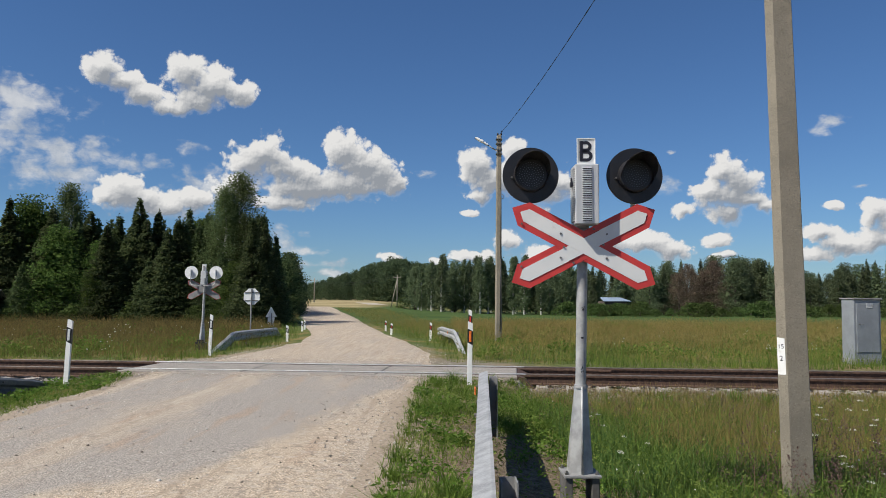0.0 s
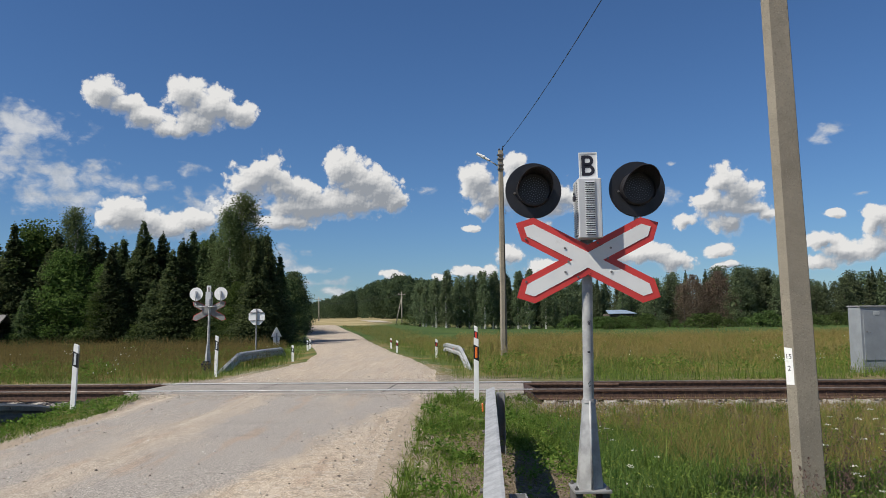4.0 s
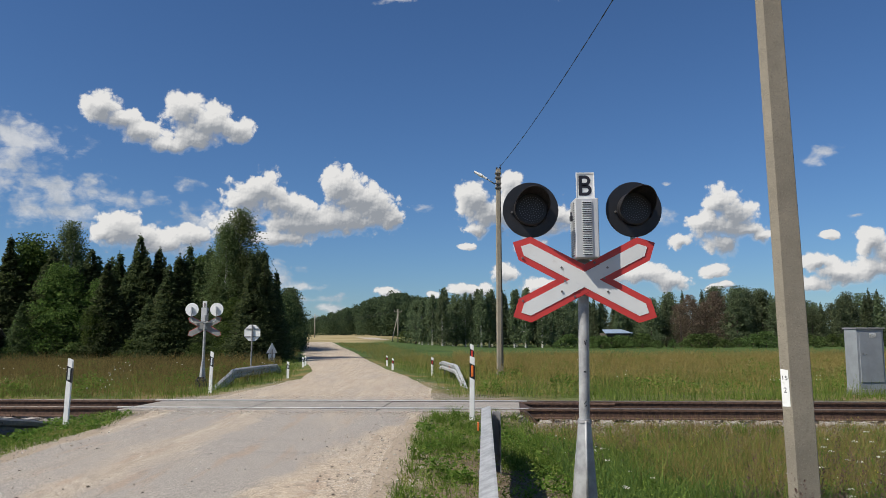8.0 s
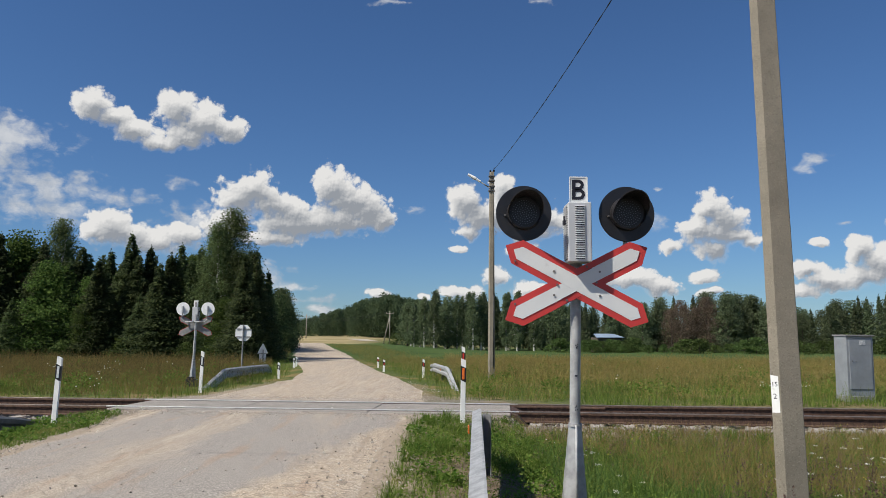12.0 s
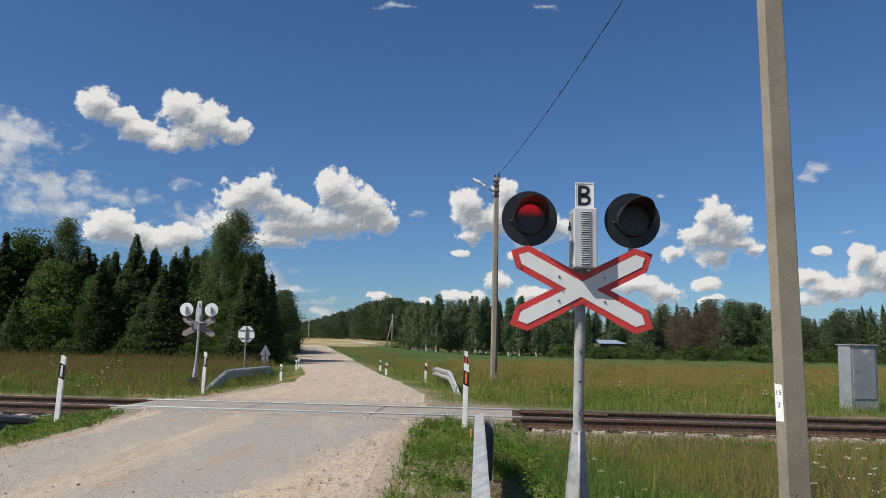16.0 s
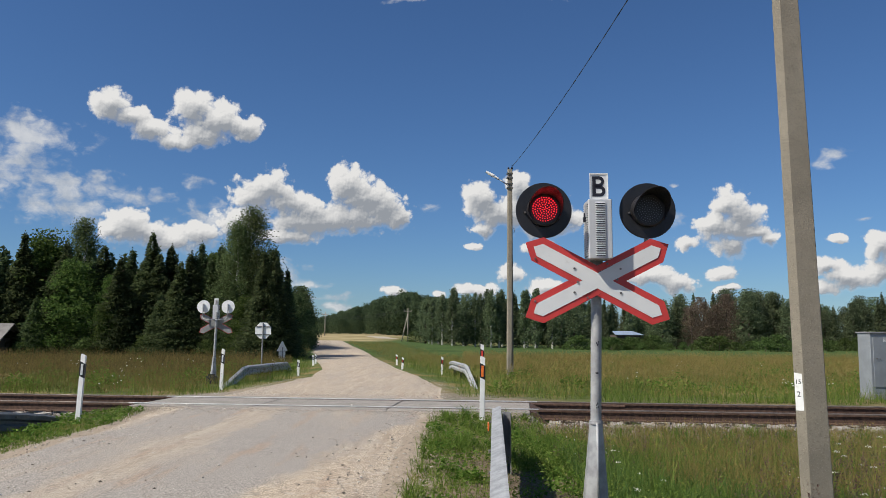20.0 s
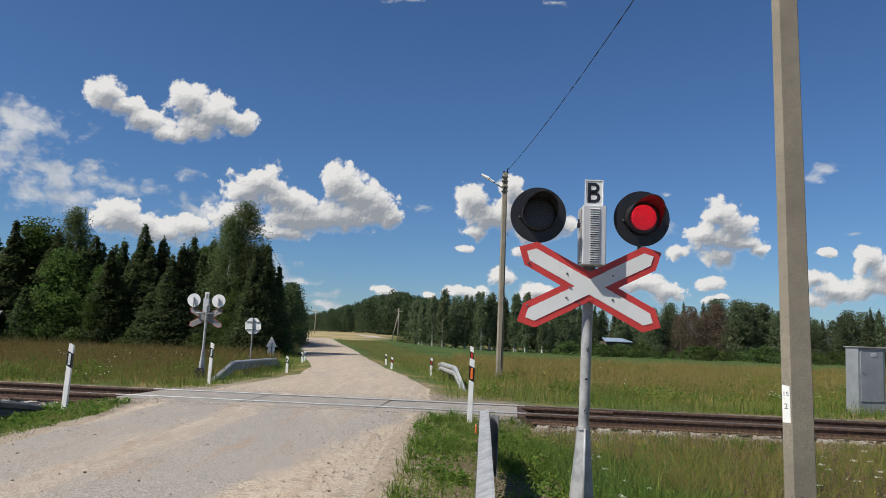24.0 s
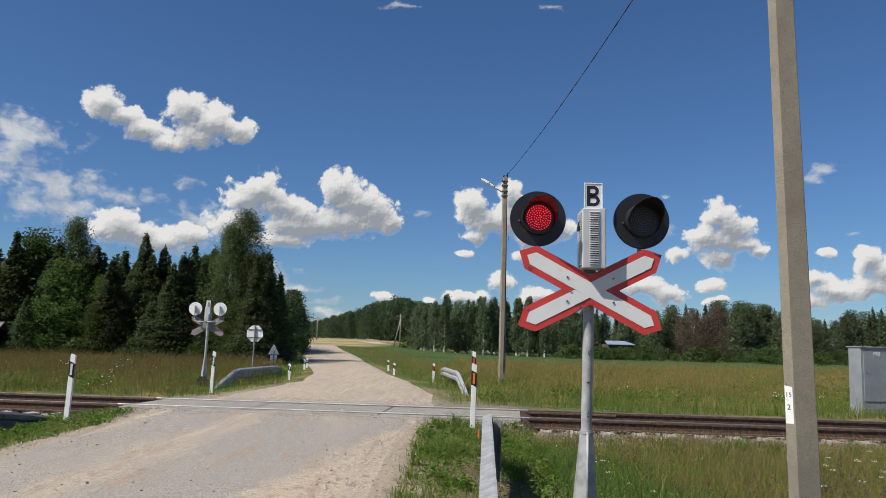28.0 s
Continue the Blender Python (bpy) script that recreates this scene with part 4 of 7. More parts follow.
def crossing_signal(m, lean, hx, tilt, label):
    """Post on a flared base, cross, two lamps, louvred box and letter plate; hx is where the leaning post carries them."""
    sig = thing("crossing_signal", label, "signal", m, "crossing signals")
    bent = pose(0, 0, 0, 0, lean, 0)
    bm = bmesh.new()
    box(bm, -0.137, 0.142, -0.14, 0.16, -0.022, 0.0, None, 0.004)
    base = part("base_plate", bm, MAT["galv_dull"], sig, "square steel base plate")
    for x in (-0.13, 0.07):
        bm = bmesh.new()
        box(bm, x, x + 0.06, -0.12, 0.14, -0.6, -0.018, None, 0.006)
        part("footing", bm, MAT["footing"], base, "dark concrete footing")
    for x in (-0.115, 0.115):
        for y in (-0.1, 0.12):
            bm = bmesh.new()
            tube(bm, (x, y, 0), (x, y, 0.015), 0.015, n=6)
            tube(bm, (x, y, 0.015), (x, y, 0.028), 0.008, n=6)
            part("anchor_bolt", bm, MAT["bolt"], base, "rusty anchor nut")
    bm = bmesh.new()
    tube(bm, (0, 0, 0), (0, 0, 0.64), 0.108, 0.052, 6)
    for f in bm.faces:
        f.smooth = False
    flare = part("flared_foot", bm, MAT["galv"], sig, "tapered six-sided steel foot")
    flare.matrix_local = bent @ pose(0, 0, 0, 0, 0, 30)
    bm = bmesh.new()
    tube(bm, (0, 0, 0.6), (0, 0, 2.1), 0.041, 0.041, 24)
    part("post", bm, MAT["galv"], sig, "round zinc-grey steel post").matrix_local = bent
    for z in (1.60, 1.86):
        bm = bmesh.new()
        tube(bm, (0, 0, z), (0, 0, z + 0.045), 0.050, n=20)
        part("clamp", bm, MAT["galv_dull"], sig, "steel pipe clamp").matrix_local = bent
    bm = bmesh.new()
    tube(bm, (0, -0.112, 0.005), (0, -0.056, 0.65), 0.011, 0.009, 8)
    part("seam", bm, MAT["galv"], flare, "bright welded seam").matrix_local = pose(0, 0, 0, 0, 0, -30)
    bm = bmesh.new()
    tube(bm, (0, 0, 0.635), (0, 0, 0.66), 0.056, 0.05, 20)
    part("collar", bm, MAT["galv_dull"], flare, "collar at the foot's top")
    for z, w in ((0.78, 0.5), (1.02, 0.35), (1.25, 0.6)):
        bm = bmesh.new()
        a0 = -1.9 + w * 0.4
        for i in range(5):
            a = a0 + i * 0.09
            box(bm, -0.003, 0.003, -0.0007, 0.0007, -0.006, 0.006, Matrix.Translation((0.0417 * math.cos(a), 0.0417 * math.sin(a), z + 0.02 * math.sin(i * 9.0 * w))) @ Matrix.Rotation(a + math.pi / 2, 4, "Z"))
        part("tape_scrap", bm, MAT["ink"], sig, "dark scrap of old tape").matrix_local = bent
    cross_part(sig, hx - 0.005, 1.725, -0.075, tilt)
    seam_part(sig, hx - 0.005, 1.725, -0.075, tilt)
    lit = []
    for dx in (-0.405, 0.408):
        bracket_part(sig, hx + dx, 2.28, -0.02, 1.86, hx)
        lamp_part(sig, hx + dx, 2.28, -0.02, MAT["back"])
        lit.append((hx + dx, 2.28))
    louvre_box(sig, hx - 0.083, hx + 0.097, -0.185, 0.01, 1.885, 2.345)
    bm = bmesh.new()
    box(bm, hx - 0.055, hx + 0.088, -0.095, -0.091, 2.352, 2.562)
    plate = part("letter_plate", bm, MAT["white_sheet"], sig, "small white plate with a black letter")
    bm = bmesh.new()
    for x0, x1, z0, z1 in ((-0.055, 0.088, 2.554, 2.562), (-0.055, 0.088, 2.352, 2.36), (-0.055, -0.049, 2.36, 2.554), (0.082, 0.088, 2.36, 2.554)):
        box(bm, hx + x0, hx + x1, -0.100, -0.095, z0, z1)
    part("plate_rim", bm, MAT["white"], plate, "raised white rim")
    bm = bmesh.new()
    letter_b(bm, hx - 0.035, 2.379, 0.101, 0.16, -0.0975, -0.0953)
    part("letter", bm, MAT["ink"], plate, "black capital letter B")
    bm = bmesh.new()
    box(bm, hx - 0.015, hx + 0.04, -0.091, -0.07, 2.33, 2.5)
    part("plate_stay", bm, MAT["galv_dull"], plate, "flat steel stay")
    return sig, lit


sig_near, lamps_near = crossing_signal(pose(1.055, 5.85, 0.065), 1.1, 0.032, -0.5, "railway crossing signal with red-edged cross and two lamps")
glows = [glow_part(sig_near, x, z, -0.0) for x, z in lamps_near]
sig_far, lamps_far = crossing_signal(pose(-7.16, 22.5, 0.09, 0, 0, 180) @ Matrix.Scale(0.91, 4), -1.2, 0.0, 0.0, "crossing signal beyond the tracks, seen from its grey back")
bm = bmesh.new()
box(bm, -0.15, 0.15, 0.10, 0.22, -0.30, 0.03, None, 0.01)
box(bm, -0.10, 0.10, 0.10, 0.20, 0.03, 0.10, None, 0.01)
part("base_box", bm, MAT["ink"], sig_far, "black box at the foot")

# ---- poles, guide posts, guard rails ----
def leaf_pole(m, w0, w1, h, name, label):
    """A tapered concrete pole of trapezoid section, broad face to the viewer."""
    pole = thing(name, label, "utility pole", m)
    bm = bmesh.new()
    rings = []
    for k in range(13):
        z = -0.8 + (h + 0.8) * k / 12
        w = w0 + (w1 - w0) * max(0, z) / h
        d = w * 0.85
        sec = [(-w / 2, -d * 0.22), (-w * 0.27, -d / 2), (w * 0.46, -d / 2), (w / 2, -d * 0.44), (w * 0.36, d / 2), (-w * 0.22, d / 2)]
        rings.append([bm.verts.new((x, y, z)) for x, y in sec])
    for a, b in zip(rings, rings[1:]):
        for i in range(6):
            bm.faces.new((a[i], a[(i + 1) % 6], b[(i + 1) % 6], b[i]))
    bm.faces.new(rings[0][::-1]), bm.faces.new(rings[-1])
    part("shaft", bm, MAT["pole"], pole, "rough grey-brown concrete shaft")
    return pole


near_pole = leaf_pole(pose(2.858, 6.2, -0.2, 0, -0.9, 0), 0.241, 0.178, 7.9, "utility_pole", "rough concrete pole with a white number patch in the grass")
bm = bmesh.new()
slab(bm, [(-0.036, 0.985), (0.026, 0.985), (0.027, 1.12), (0.025, 1.275), (-0.035, 1.285)], -0.0045, 0.004)
patch = part("number_patch", bm, MAT["white"], near_pole, "white painted patch with black figures")
patch.matrix_local = Matrix.Translation((-0.0885, -0.0705, 0)) @ pose(0, 0, 0, 0, 0, -46)
bm = bmesh.new()
box(bm, -0.05, 0.02, -1.15, 0.35, 7.4, 7.47)
box(bm, 0.0, 0.62, 0.1, 0.16, 7.5, 7.56)
part("crossarm", bm, MAT["galv_dull"], near_pole, "steel crossarm")

lamp_pole = leaf_pole(pose(2.0, 27.2, -0.1, 0, 0.2, 0), 0.25, 0.17, 7.55, "street_lamp_pole", "concrete pole with a white street lamp at the top")
bm = bmesh.new()
pipe(bm, [(0, -0.12, 6.85), (-0.12, -0.14, 6.95), (-0.40, -0.14, 7.13), (-0.52, -0.14, 7.2)], 0.022)
part("lamp_arm", bm, MAT["galv_dull"], lamp_pole, "thin bent steel arm")
bm = bmesh.new()
tube(bm, (-0.42, -0.14, 7.15), (-0.60, -0.14, 7.26), 0.042, 0.05, 12)
tube(bm, (-0.60, -0.14, 7.26), (-0.64, -0.14, 7.283), 0.062, 0.064, 12)
tube(bm, (-0.64, -0.14, 7.283), (-0.88, -0.14, 7.417), 0.064, 0.042, 12)
part("lamp_head", bm, MAT["white"], lamp_pole, "white tubular lamp head")
for z in (6.82, 6.98, 7.2, 7.36):
    bm = bmesh.new()
    box(bm, -0.115, 0.115, -0.115, 0.105, z, z + 0.035)
    part("clamp", bm, MAT["bolt"], lamp_pole, "dark steel band")
for x in (0.08, -0.05):
    bm = bmesh.new()
    tube(bm, (x, -0.05, 7.4), (x, -0.05, 7.62 + x), 0.014, n=6)
    tube(bm, (x, -0.05, 7.54), (x, -0.05, 7.6), 0.032, n=8)
    part("insulator", bm, MAT["ink"], lamp_pole, "dark insulator pin")
bm = bmesh.new()
pipe(bm, [(0.11, -0.11, 5.35), (0.16, -0.12, 5.3), (0.15, -0.12, 5.18), (0.1, -0.11, 5.2)], 0.01)
part("hook", bm, MAT["bolt"], lamp_pole, "bent wire hook")
bm = bmesh.new()
pipe(bm, [(0.06, -0.118, 0.4), (0.075, -0.112, 3.0), (0.07, -0.105, 5.5), (0.08, -0.10, 7.2)], 0.012)
part("down_lead", bm, MAT["cable"], lamp_pole, "thin dark cable down the pole")

bm = bmesh.new()
p0, p1 = Vector((2.08, 27.15, 7.5)), Vector((3.38, 6.35, 7.42))
pts = []
for i in range(41):
    t = i / 40
    p = p0.lerp(p1, t)
    p.z -= 0.30 * 4 * t * (1 - t)
    pts.append(p)
for ph in (0, math.pi):
    strand = [p + Vector((0.006 * math.cos(i * 2.2 + ph), 0, 0.006 * math.sin(i * 2.2 + ph))) for i, p in enumerate(pts)]
    pipe(bm, strand, 0.006, 6)
overhead = tagged(new("overhead_cable", mesh_of("overhead_cable", bm, MAT["cable"])), "thin black twisted overhead cable between poles", "cable")
left_pole = leaf_pole(pose(-44.0, 10.7, -0.2), 0.245, 0.185, 7.9, "utility_pole", "concrete pole that carries two wires along the railway")
bm = bmesh.new()
box(bm, -0.05, 0.02, -1.15, 0.35, 7.4, 7.47)
part("crossarm", bm, MAT["galv_dull"], left_pole, "steel crossarm")
for oy in (0.05, -1.05):
    bm = bmesh.new()
    a, b = Vector((2.80, 6.2 + oy, 7.28)), Vector((-44.0, 10.7 + oy, 7.28))
    pts = [a.lerp(b, i / 24) - Vector((0, 0, 0.5 * 4 * (i / 24) * (1 - i / 24))) for i in range(25)]
    pipe(bm, pts, 0.0095, 6)
    tagged(new("overhead_wire", mesh_of("overhead_wire", bm, MAT["cable"])), "thin dark wire strung between concrete poles", "cable")


def guide_post(m, h, refl, label, group="guide posts"):
    """A white plastic marker post with a slanted black band and a reflector."""
    gp = thing("guide_post", label, "guide post", m, group)
    w, d = 0.043, 0.03
    bm = bmesh.new()
    top = h
    sec = [(-w, -d), (w, -d), (w * 0.8, d), (-w * 0.8, d)]
    a = [bm.verts.new((x, y, -0.3)) for x, y in sec]
    b = [bm.verts.new((x, y, top - (0.035 if x > 0 else 0.0))) for x, y in sec]
    for i in range(4):
        bm.faces.new((a[i], a[(i + 1) % 4], b[(i + 1) % 4], b[i]))
    bm.faces.new(b), bm.faces.new(a[::-1])
    bmesh.ops.bevel(bm, geom=list(bm.edges), offset=0.006, segments=1, affect="EDGES")
    part("stake", bm, MAT["white"], gp, "white plastic stake")
    bm = bmesh.new()
    z0, z1 = (h - 0.36, h - 0.12) if h > 0.9 else (h * 0.55, h * 0.84)
    sec = [(-w - 0.003, -d - 0.003), (w + 0.003, -d - 0.003), (w * 0.8 + 0.003, d + 0.003), (-w * 0.8 - 0.003, d + 0.003)]
    a = [bm.verts.new((x, y, z0 - (0.045 if x > 0 else 0))) for x, y in sec]
    b = [bm.verts.new((x, y, z1 - (0.045 if x > 0 else 0))) for x, y in sec]
    for i in range(4):
        bm.faces.new((a[i], a[(i + 1) % 4], b[(i + 1) % 4], b[i]))
    bm.faces.new(b), bm.faces.new(a[::-1])
    band = part("black_band", bm, MAT["black"], gp, "slanted black band")
    bm = bmesh.new()
    box(bm, -0.02, 0.02, -d - 0.011, -d - 0.003, z0 + 0.01, z1 - 0.045, None, 0.003)
    part("reflector", bm, MAT[refl], band, {"orange": "orange reflector", "red_refl": "red reflector", "pale_refl": "pale reflector"}[refl])
    return gp


for x, y, h, refl, lean, lab in ((-6.24, 12.6, 1.03, "pale_refl", -2.0, "white guide post with a pale reflector by the rails"),
                                 (0.46, 12.85, 1.03, "orange", -0.8, "white guide post with an orange reflector by the rails"),
                                 (0.66, 18.2, 1.16, "red_refl", -0.5, "white guide post with a red reflector beyond the rails"),
                                 (-6.05, 19.7, 0.98, "pale_refl", -1.5, "white guide post with a pale reflector beyond the rails"),
                                 (-5.32, 25.9, 0.50, "pale_refl", 0, "short white guide post at the road bend"),
                                 (-6.35, 34.2, 0.42, "pale_refl", 1, "short white guide post at the road bend"),
                                 (-6.5, 35.6, 0.42, "pale_refl", -1, "short white guide post at the road bend"),
                                 (-2.66, 35.4, 0.44, "red_refl", 1, "short white guide post with a red reflector in the grass"),
                                 (-2.08, 30.7, 0.46, "red_refl", -2, "short white guide post with a red reflector in the grass"),
                                 (-0.44, 27.7, 0.58, "red_refl", -1.5, "white guide post with a red reflector in the grass")):
    guide_post(pose(x, y, 0.0 if y > 14 else -0.01, 0, -lean, 0), h, refl, lab)

W_BEAM = [(0.0, 0.155), (0.012, 0.155), (0.075, 0.12), (0.075, 0.05), (0.03, 0.02), (0.03, -0.02), (0.075, -0.05), (0.075, -0.12), (0.012, -0.155), (0.0, -0.155),
          (0.06, -0.115), (0.06, -0.058), (0.018, -0.025), (0.018, 0.025), (0.06, 0.058), (0.06, 0.115)]


def guard_rail(label, path, posts, side, refl=None, deep=1.0, metal="galv"):
    """A pressed steel W-beam on posts; path holds the beam's middle line, side is +1 when the road is to the right of the path."""
    gr = thing("guard_rail", label, "guard rail", None, "guard rails")
    bm = bmesh.new()
    sweep(bm, [(u * side * deep, v) for u, v in W_BEAM], path)
    beam = part("beam", bm, MAT[metal], gr, "zinc-grey pressed steel beam")
    bm = bmesh.new()
    for p in path[1:-1:2]:
        for v in (-0.085, 0.085):
            q = Vector(p)
            tube(bm, q + Vector((side * 0.06 * deep, 0, v)), q + Vector((side * (0.075 * deep + 0.02), 0, v)), 0.014, n=6)
    part("beam_bolts", bm, MAT["bolt"], beam, "round bolt heads")
    for x, y, z in posts:
        bm = bmesh.new()
        g = height(x, y) - 0.3
        s = -side
        for a, b, c, d in ((0.0, 0.008, -0.07, 0.07), (0.082, 0.09, -0.07, 0.07), (0.008, 0.082, 0.062, 0.07)):
            x0, x1 = sorted((x + s * a, x + s * b))
            box(bm, x0, x1, y + c, y + d, g, z + 0.13)
        part("rail_post", bm, MAT["galv_dull"], gr, "steel channel post")
    if refl:
        for p in refl:
            bm = bmesh.new()
            q = Vector(p)
            box(bm, q.x - 0.008, q.x + 0.008, q.y - 0.05, q.y + 0.05, q.z - 0.045, q.z + 0.045, None, 0.004)
            part("reflector", bm, MAT["orange"], beam, "small orange reflector")
    return gr


def line(a, b, k):
    return [tuple(Vector(a).lerp(Vector(b), i / k)) for i in range(k + 1)]


guard_rail("zinc-grey steel guard rail on the grassy verge beside the signal", line((0.115, 1.0, 0.345), (0.562, 9.4, 0.345), 8), [(0.31, 4.05, 0.29), (0.537, 8.65, 0.37)], -1, [(0.38, 8.75, 0.33)], 1.45)
# this beam's shade is put into its darker colour
guard_rail("low steel guard rail with its end sunk in the verge", line((-6.5, 5.0, 0.24), (-6.66, 9.2, 0.2), 3) + [(-6.7, 10.3, 0.14), (-6.73, 11.5, 0.01), (-6.76, 12.4, -0.11), (-6.8, 13.2, -0.25)], [(-6.74, 7.0, 0.2), (-6.77, 9.6, 0.14)], 1, metal="shaded_zinc")
guard_rail("steel guard rail with a sloping end beside the far road", [(-6.36, 20.6, -0.24), (-6.40, 21.9, 0.0), (-6.44, 23.1, 0.21), (-6.46, 23.6, 0.225), (-6.5, 25.5, 0.2), (-6.56, 28.0, 0.16), (-6.62, 29.9, 0.12), (-6.66, 30.5, -0.05), (-6.68, 30.9, -0.2)], [(-6.54, 23.6, 0.19), (-6.58, 25.6, 0.17), (-6.62, 27.6, 0.14), (-6.68, 29.6, 0.1)], 1)
guard_rail("steel guard rail with a sloping end by the far verge", [(0.64, 20.6, -0.22), (0.54, 22.2, 0.03), (0.42, 23.8, 0.27), (0.36, 24.4, 0.29), (0.2, 26.0, 0.27), (-0.02, 28.2, 0.26), (-0.12, 29.0, 0.2)], [(0.42, 24.0, 0.25), (0.2, 26.4, 0.24), (0.0, 28.4, 0.24)], -1, [(0.17, 25.6, 0.29)])

# ---- relay cabinet ----
cab = thing("relay_cabinet", "grey sheet-metal relay cabinet with a dented door in the grass", "cabinet", pose(10.33, 18.6, 0.02, 0, 0.4, 9))
bm = bmesh.new()
box(bm, -0.385, 0.345, -0.22, 0.22, 0.0, 1.44, None, 0.008)
body = part("body", bm, MAT["cabinet"], cab)
bm = bmesh.new()
vs = box(bm, -0.41, 0.37, -0.26, 0.26, 1.44, 1.475, None, 0.006)
part("lid", bm, MAT["galv_dull"], cab, "overhanging pale lid")
bm = bmesh.new()
box(bm, -0.325, 0.29, -0.236, -0.221, 0.16, 1.36, None, 0.006)
door = part("door", bm, MAT["cabinet"], cab, "dented grey door")
bm = bmesh.new()
for i in range(5):
    box(bm, -0.05, 0.12, -0.243, -0.236, 1.24 + i * 0.022, 1.25 + i * 0.022)
part("vent", bm, MAT["white"], door, "small pale vent slots")
bm = bmesh.new()
tube(bm, (-0.25, -0.26, 0.84), (-0.25, -0.236, 0.84), 0.013, n=12)
part("lock", bm, MAT["bolt"], door, "dark round lock")
bm = bmesh.new()
tube(bm, (-0.16, -0.25, 0.83), (-0.16, -0.236, 0.83), 0.010, n=12)
part("lock", bm, MAT["bolt"], door, "dark round lock")
bm = bmesh.new()
box(bm, -0.40, 0.345, -0.235, 0.235, -0.35, 0.0, None, 0.01)
part("plinth", bm, MAT["galv_dull"], cab, "low steel plinth")

# ---- road signs seen from the back ----
stop = thing("stop_sign", "octagonal stop sign on a steel post, seen from its white back", "road sign", pose(-7.33, 28.8, -0.1, 0, 0.6, 0))
bm = bmesh.new()
tube(bm, (0, 0, -0.3), (0, 0, 1.88), 0.028, n=12)
part("sign_post", bm, MAT["galv_dull"], stop, "thin grey steel post")
bm = bmesh.new()
slab(bm, [(0.33 * math.cos(radians(22.5 + 45 * i)), 1.59 + 0.33 * math.sin(radians(22.5 + 45 * i))) for i in range(8)], 0.034, 0.04)
plate = part("sign_plate", bm, MAT["back"], stop, "pale octagonal back")
bm = bmesh.new()
for z in (1.44, 1.74):
    box(bm, -0.27, 0.27, 0.012, 0.034, z - 0.014, z + 0.014)
part("sign_rails", bm, MAT["bolt"], plate, "two flat stiffening rails")

tri = thing("warning_sign", "warning sign on a post, seen from its grey back", "road sign", pose(-8.95, 39.5, -0.12, 0, 0, 52))
bm = bmesh.new()
tube(bm, (0, 0, -0.3), (0, 0, 0.8), 0.03, n=10)
part("sign_post", bm, MAT["galv_dull"], tri, "thin grey steel post")
bm = bmesh.new()
slab(bm, [(-0.36, 0.60), (0.36, 0.60), (0.03, 1.10), (-0.03, 1.10)], 0.034, 0.04)
part("sign_plate", bm, MAT["back"], tri, "grey triangular back")
bm = bmesh.new()
slab(bm, [(-0.22, 0.05), (0.22, 0.05), (0.22, 0.58), (-0.22, 0.58)], 0.034, 0.04)
part("lower_plate", bm, MAT["back"], tri, "grey rectangular lower plate")

distant = thing("warning_sign", "small far warning sign by the road's crest, grey back", "road sign", pose(-37.6, 200.0, height(-37.6, 200.0)))
bm = bmesh.new()
tube(bm, (0, 0, -0.3), (0, 0, 2.3), 0.05, n=8)
part("sign_post", bm, MAT["galv_dull"], distant, "thin grey steel post")
bm = bmesh.new()
slab(bm, [(-0.55, 1.35), (0.55, 1.35), (0.0, 2.3)], 0.06, 0.075)
part("sign_plate", bm, MAT["back"], distant, "pale triangular back")

# ---- far things ----
shed = thing("shed", "old timber shed with a grey slate roof before the spruce wood", "shed", pose(-26.9, 42.3, -0.2, 0, 0, 12))
bm = bmesh.new()
box(bm, -2.6, 1.6, -1.6, 1.6, -0.3, 1.25)
part("wall", bm, MAT["planks"], shed, "dark weathered plank walls")
bm = bmesh.new()
for s in (-1, 1):
    a = [bm.verts.new(p) for p in ((-2.9, s * 1.95, 1.1), (1.9, s * 1.95, 1.1), (1.9, 0, 2.0), (-2.9, 0, 2.0), (-2.9, s * 1.95, 1.18), (1.9, s * 1.95, 1.18), (1.9, 0, 2.08), (-2.9, 0, 2.08))]
    for q in ((0, 1, 2, 3), (4, 5, 6, 7), (0, 1, 5, 4), (1, 2, 6, 5), (3, 0, 4, 7)):
        bm.faces.new([a[i] for i in q])
part("roof", bm, MAT["roof"], shed, "mossy grey slate roof")

house = thing("farm_house", "low farm building with a blue-grey metal roof behind shrubs", "house", pose(31.2, 138.0, -0.92, 0, 0, 6))
bm = bmesh.new()
box(bm, -2.2, 2.2, -2.0, 2.0, -0.3, 2.45)
part("wall", bm, MAT["planks"], house, "dark walls")
bm = bmesh.new()
a = [bm.verts.new(p) for p in ((-2.6, -2.4, 2.4), (2.6, -2.4, 2.4), (2.2, 2.4, 3.05), (-1.6, 2.4, 3.05), (-2.6, -2.4, 2.5), (2.6, -2.4, 2.5), (2.2, 2.4, 3.15), (-1.6, 2.4, 3.15))]
for q in ((0, 1, 2, 3), (4, 5, 6, 7), (0, 1, 5, 4), (1, 2, 6, 5), (2, 3, 7, 6), (3, 0, 4, 7)):
    bm.faces.new([a[i] for i in q])
part("roof", bm, MAT["metal_roof"], house, "blue-grey sheet-metal roof")


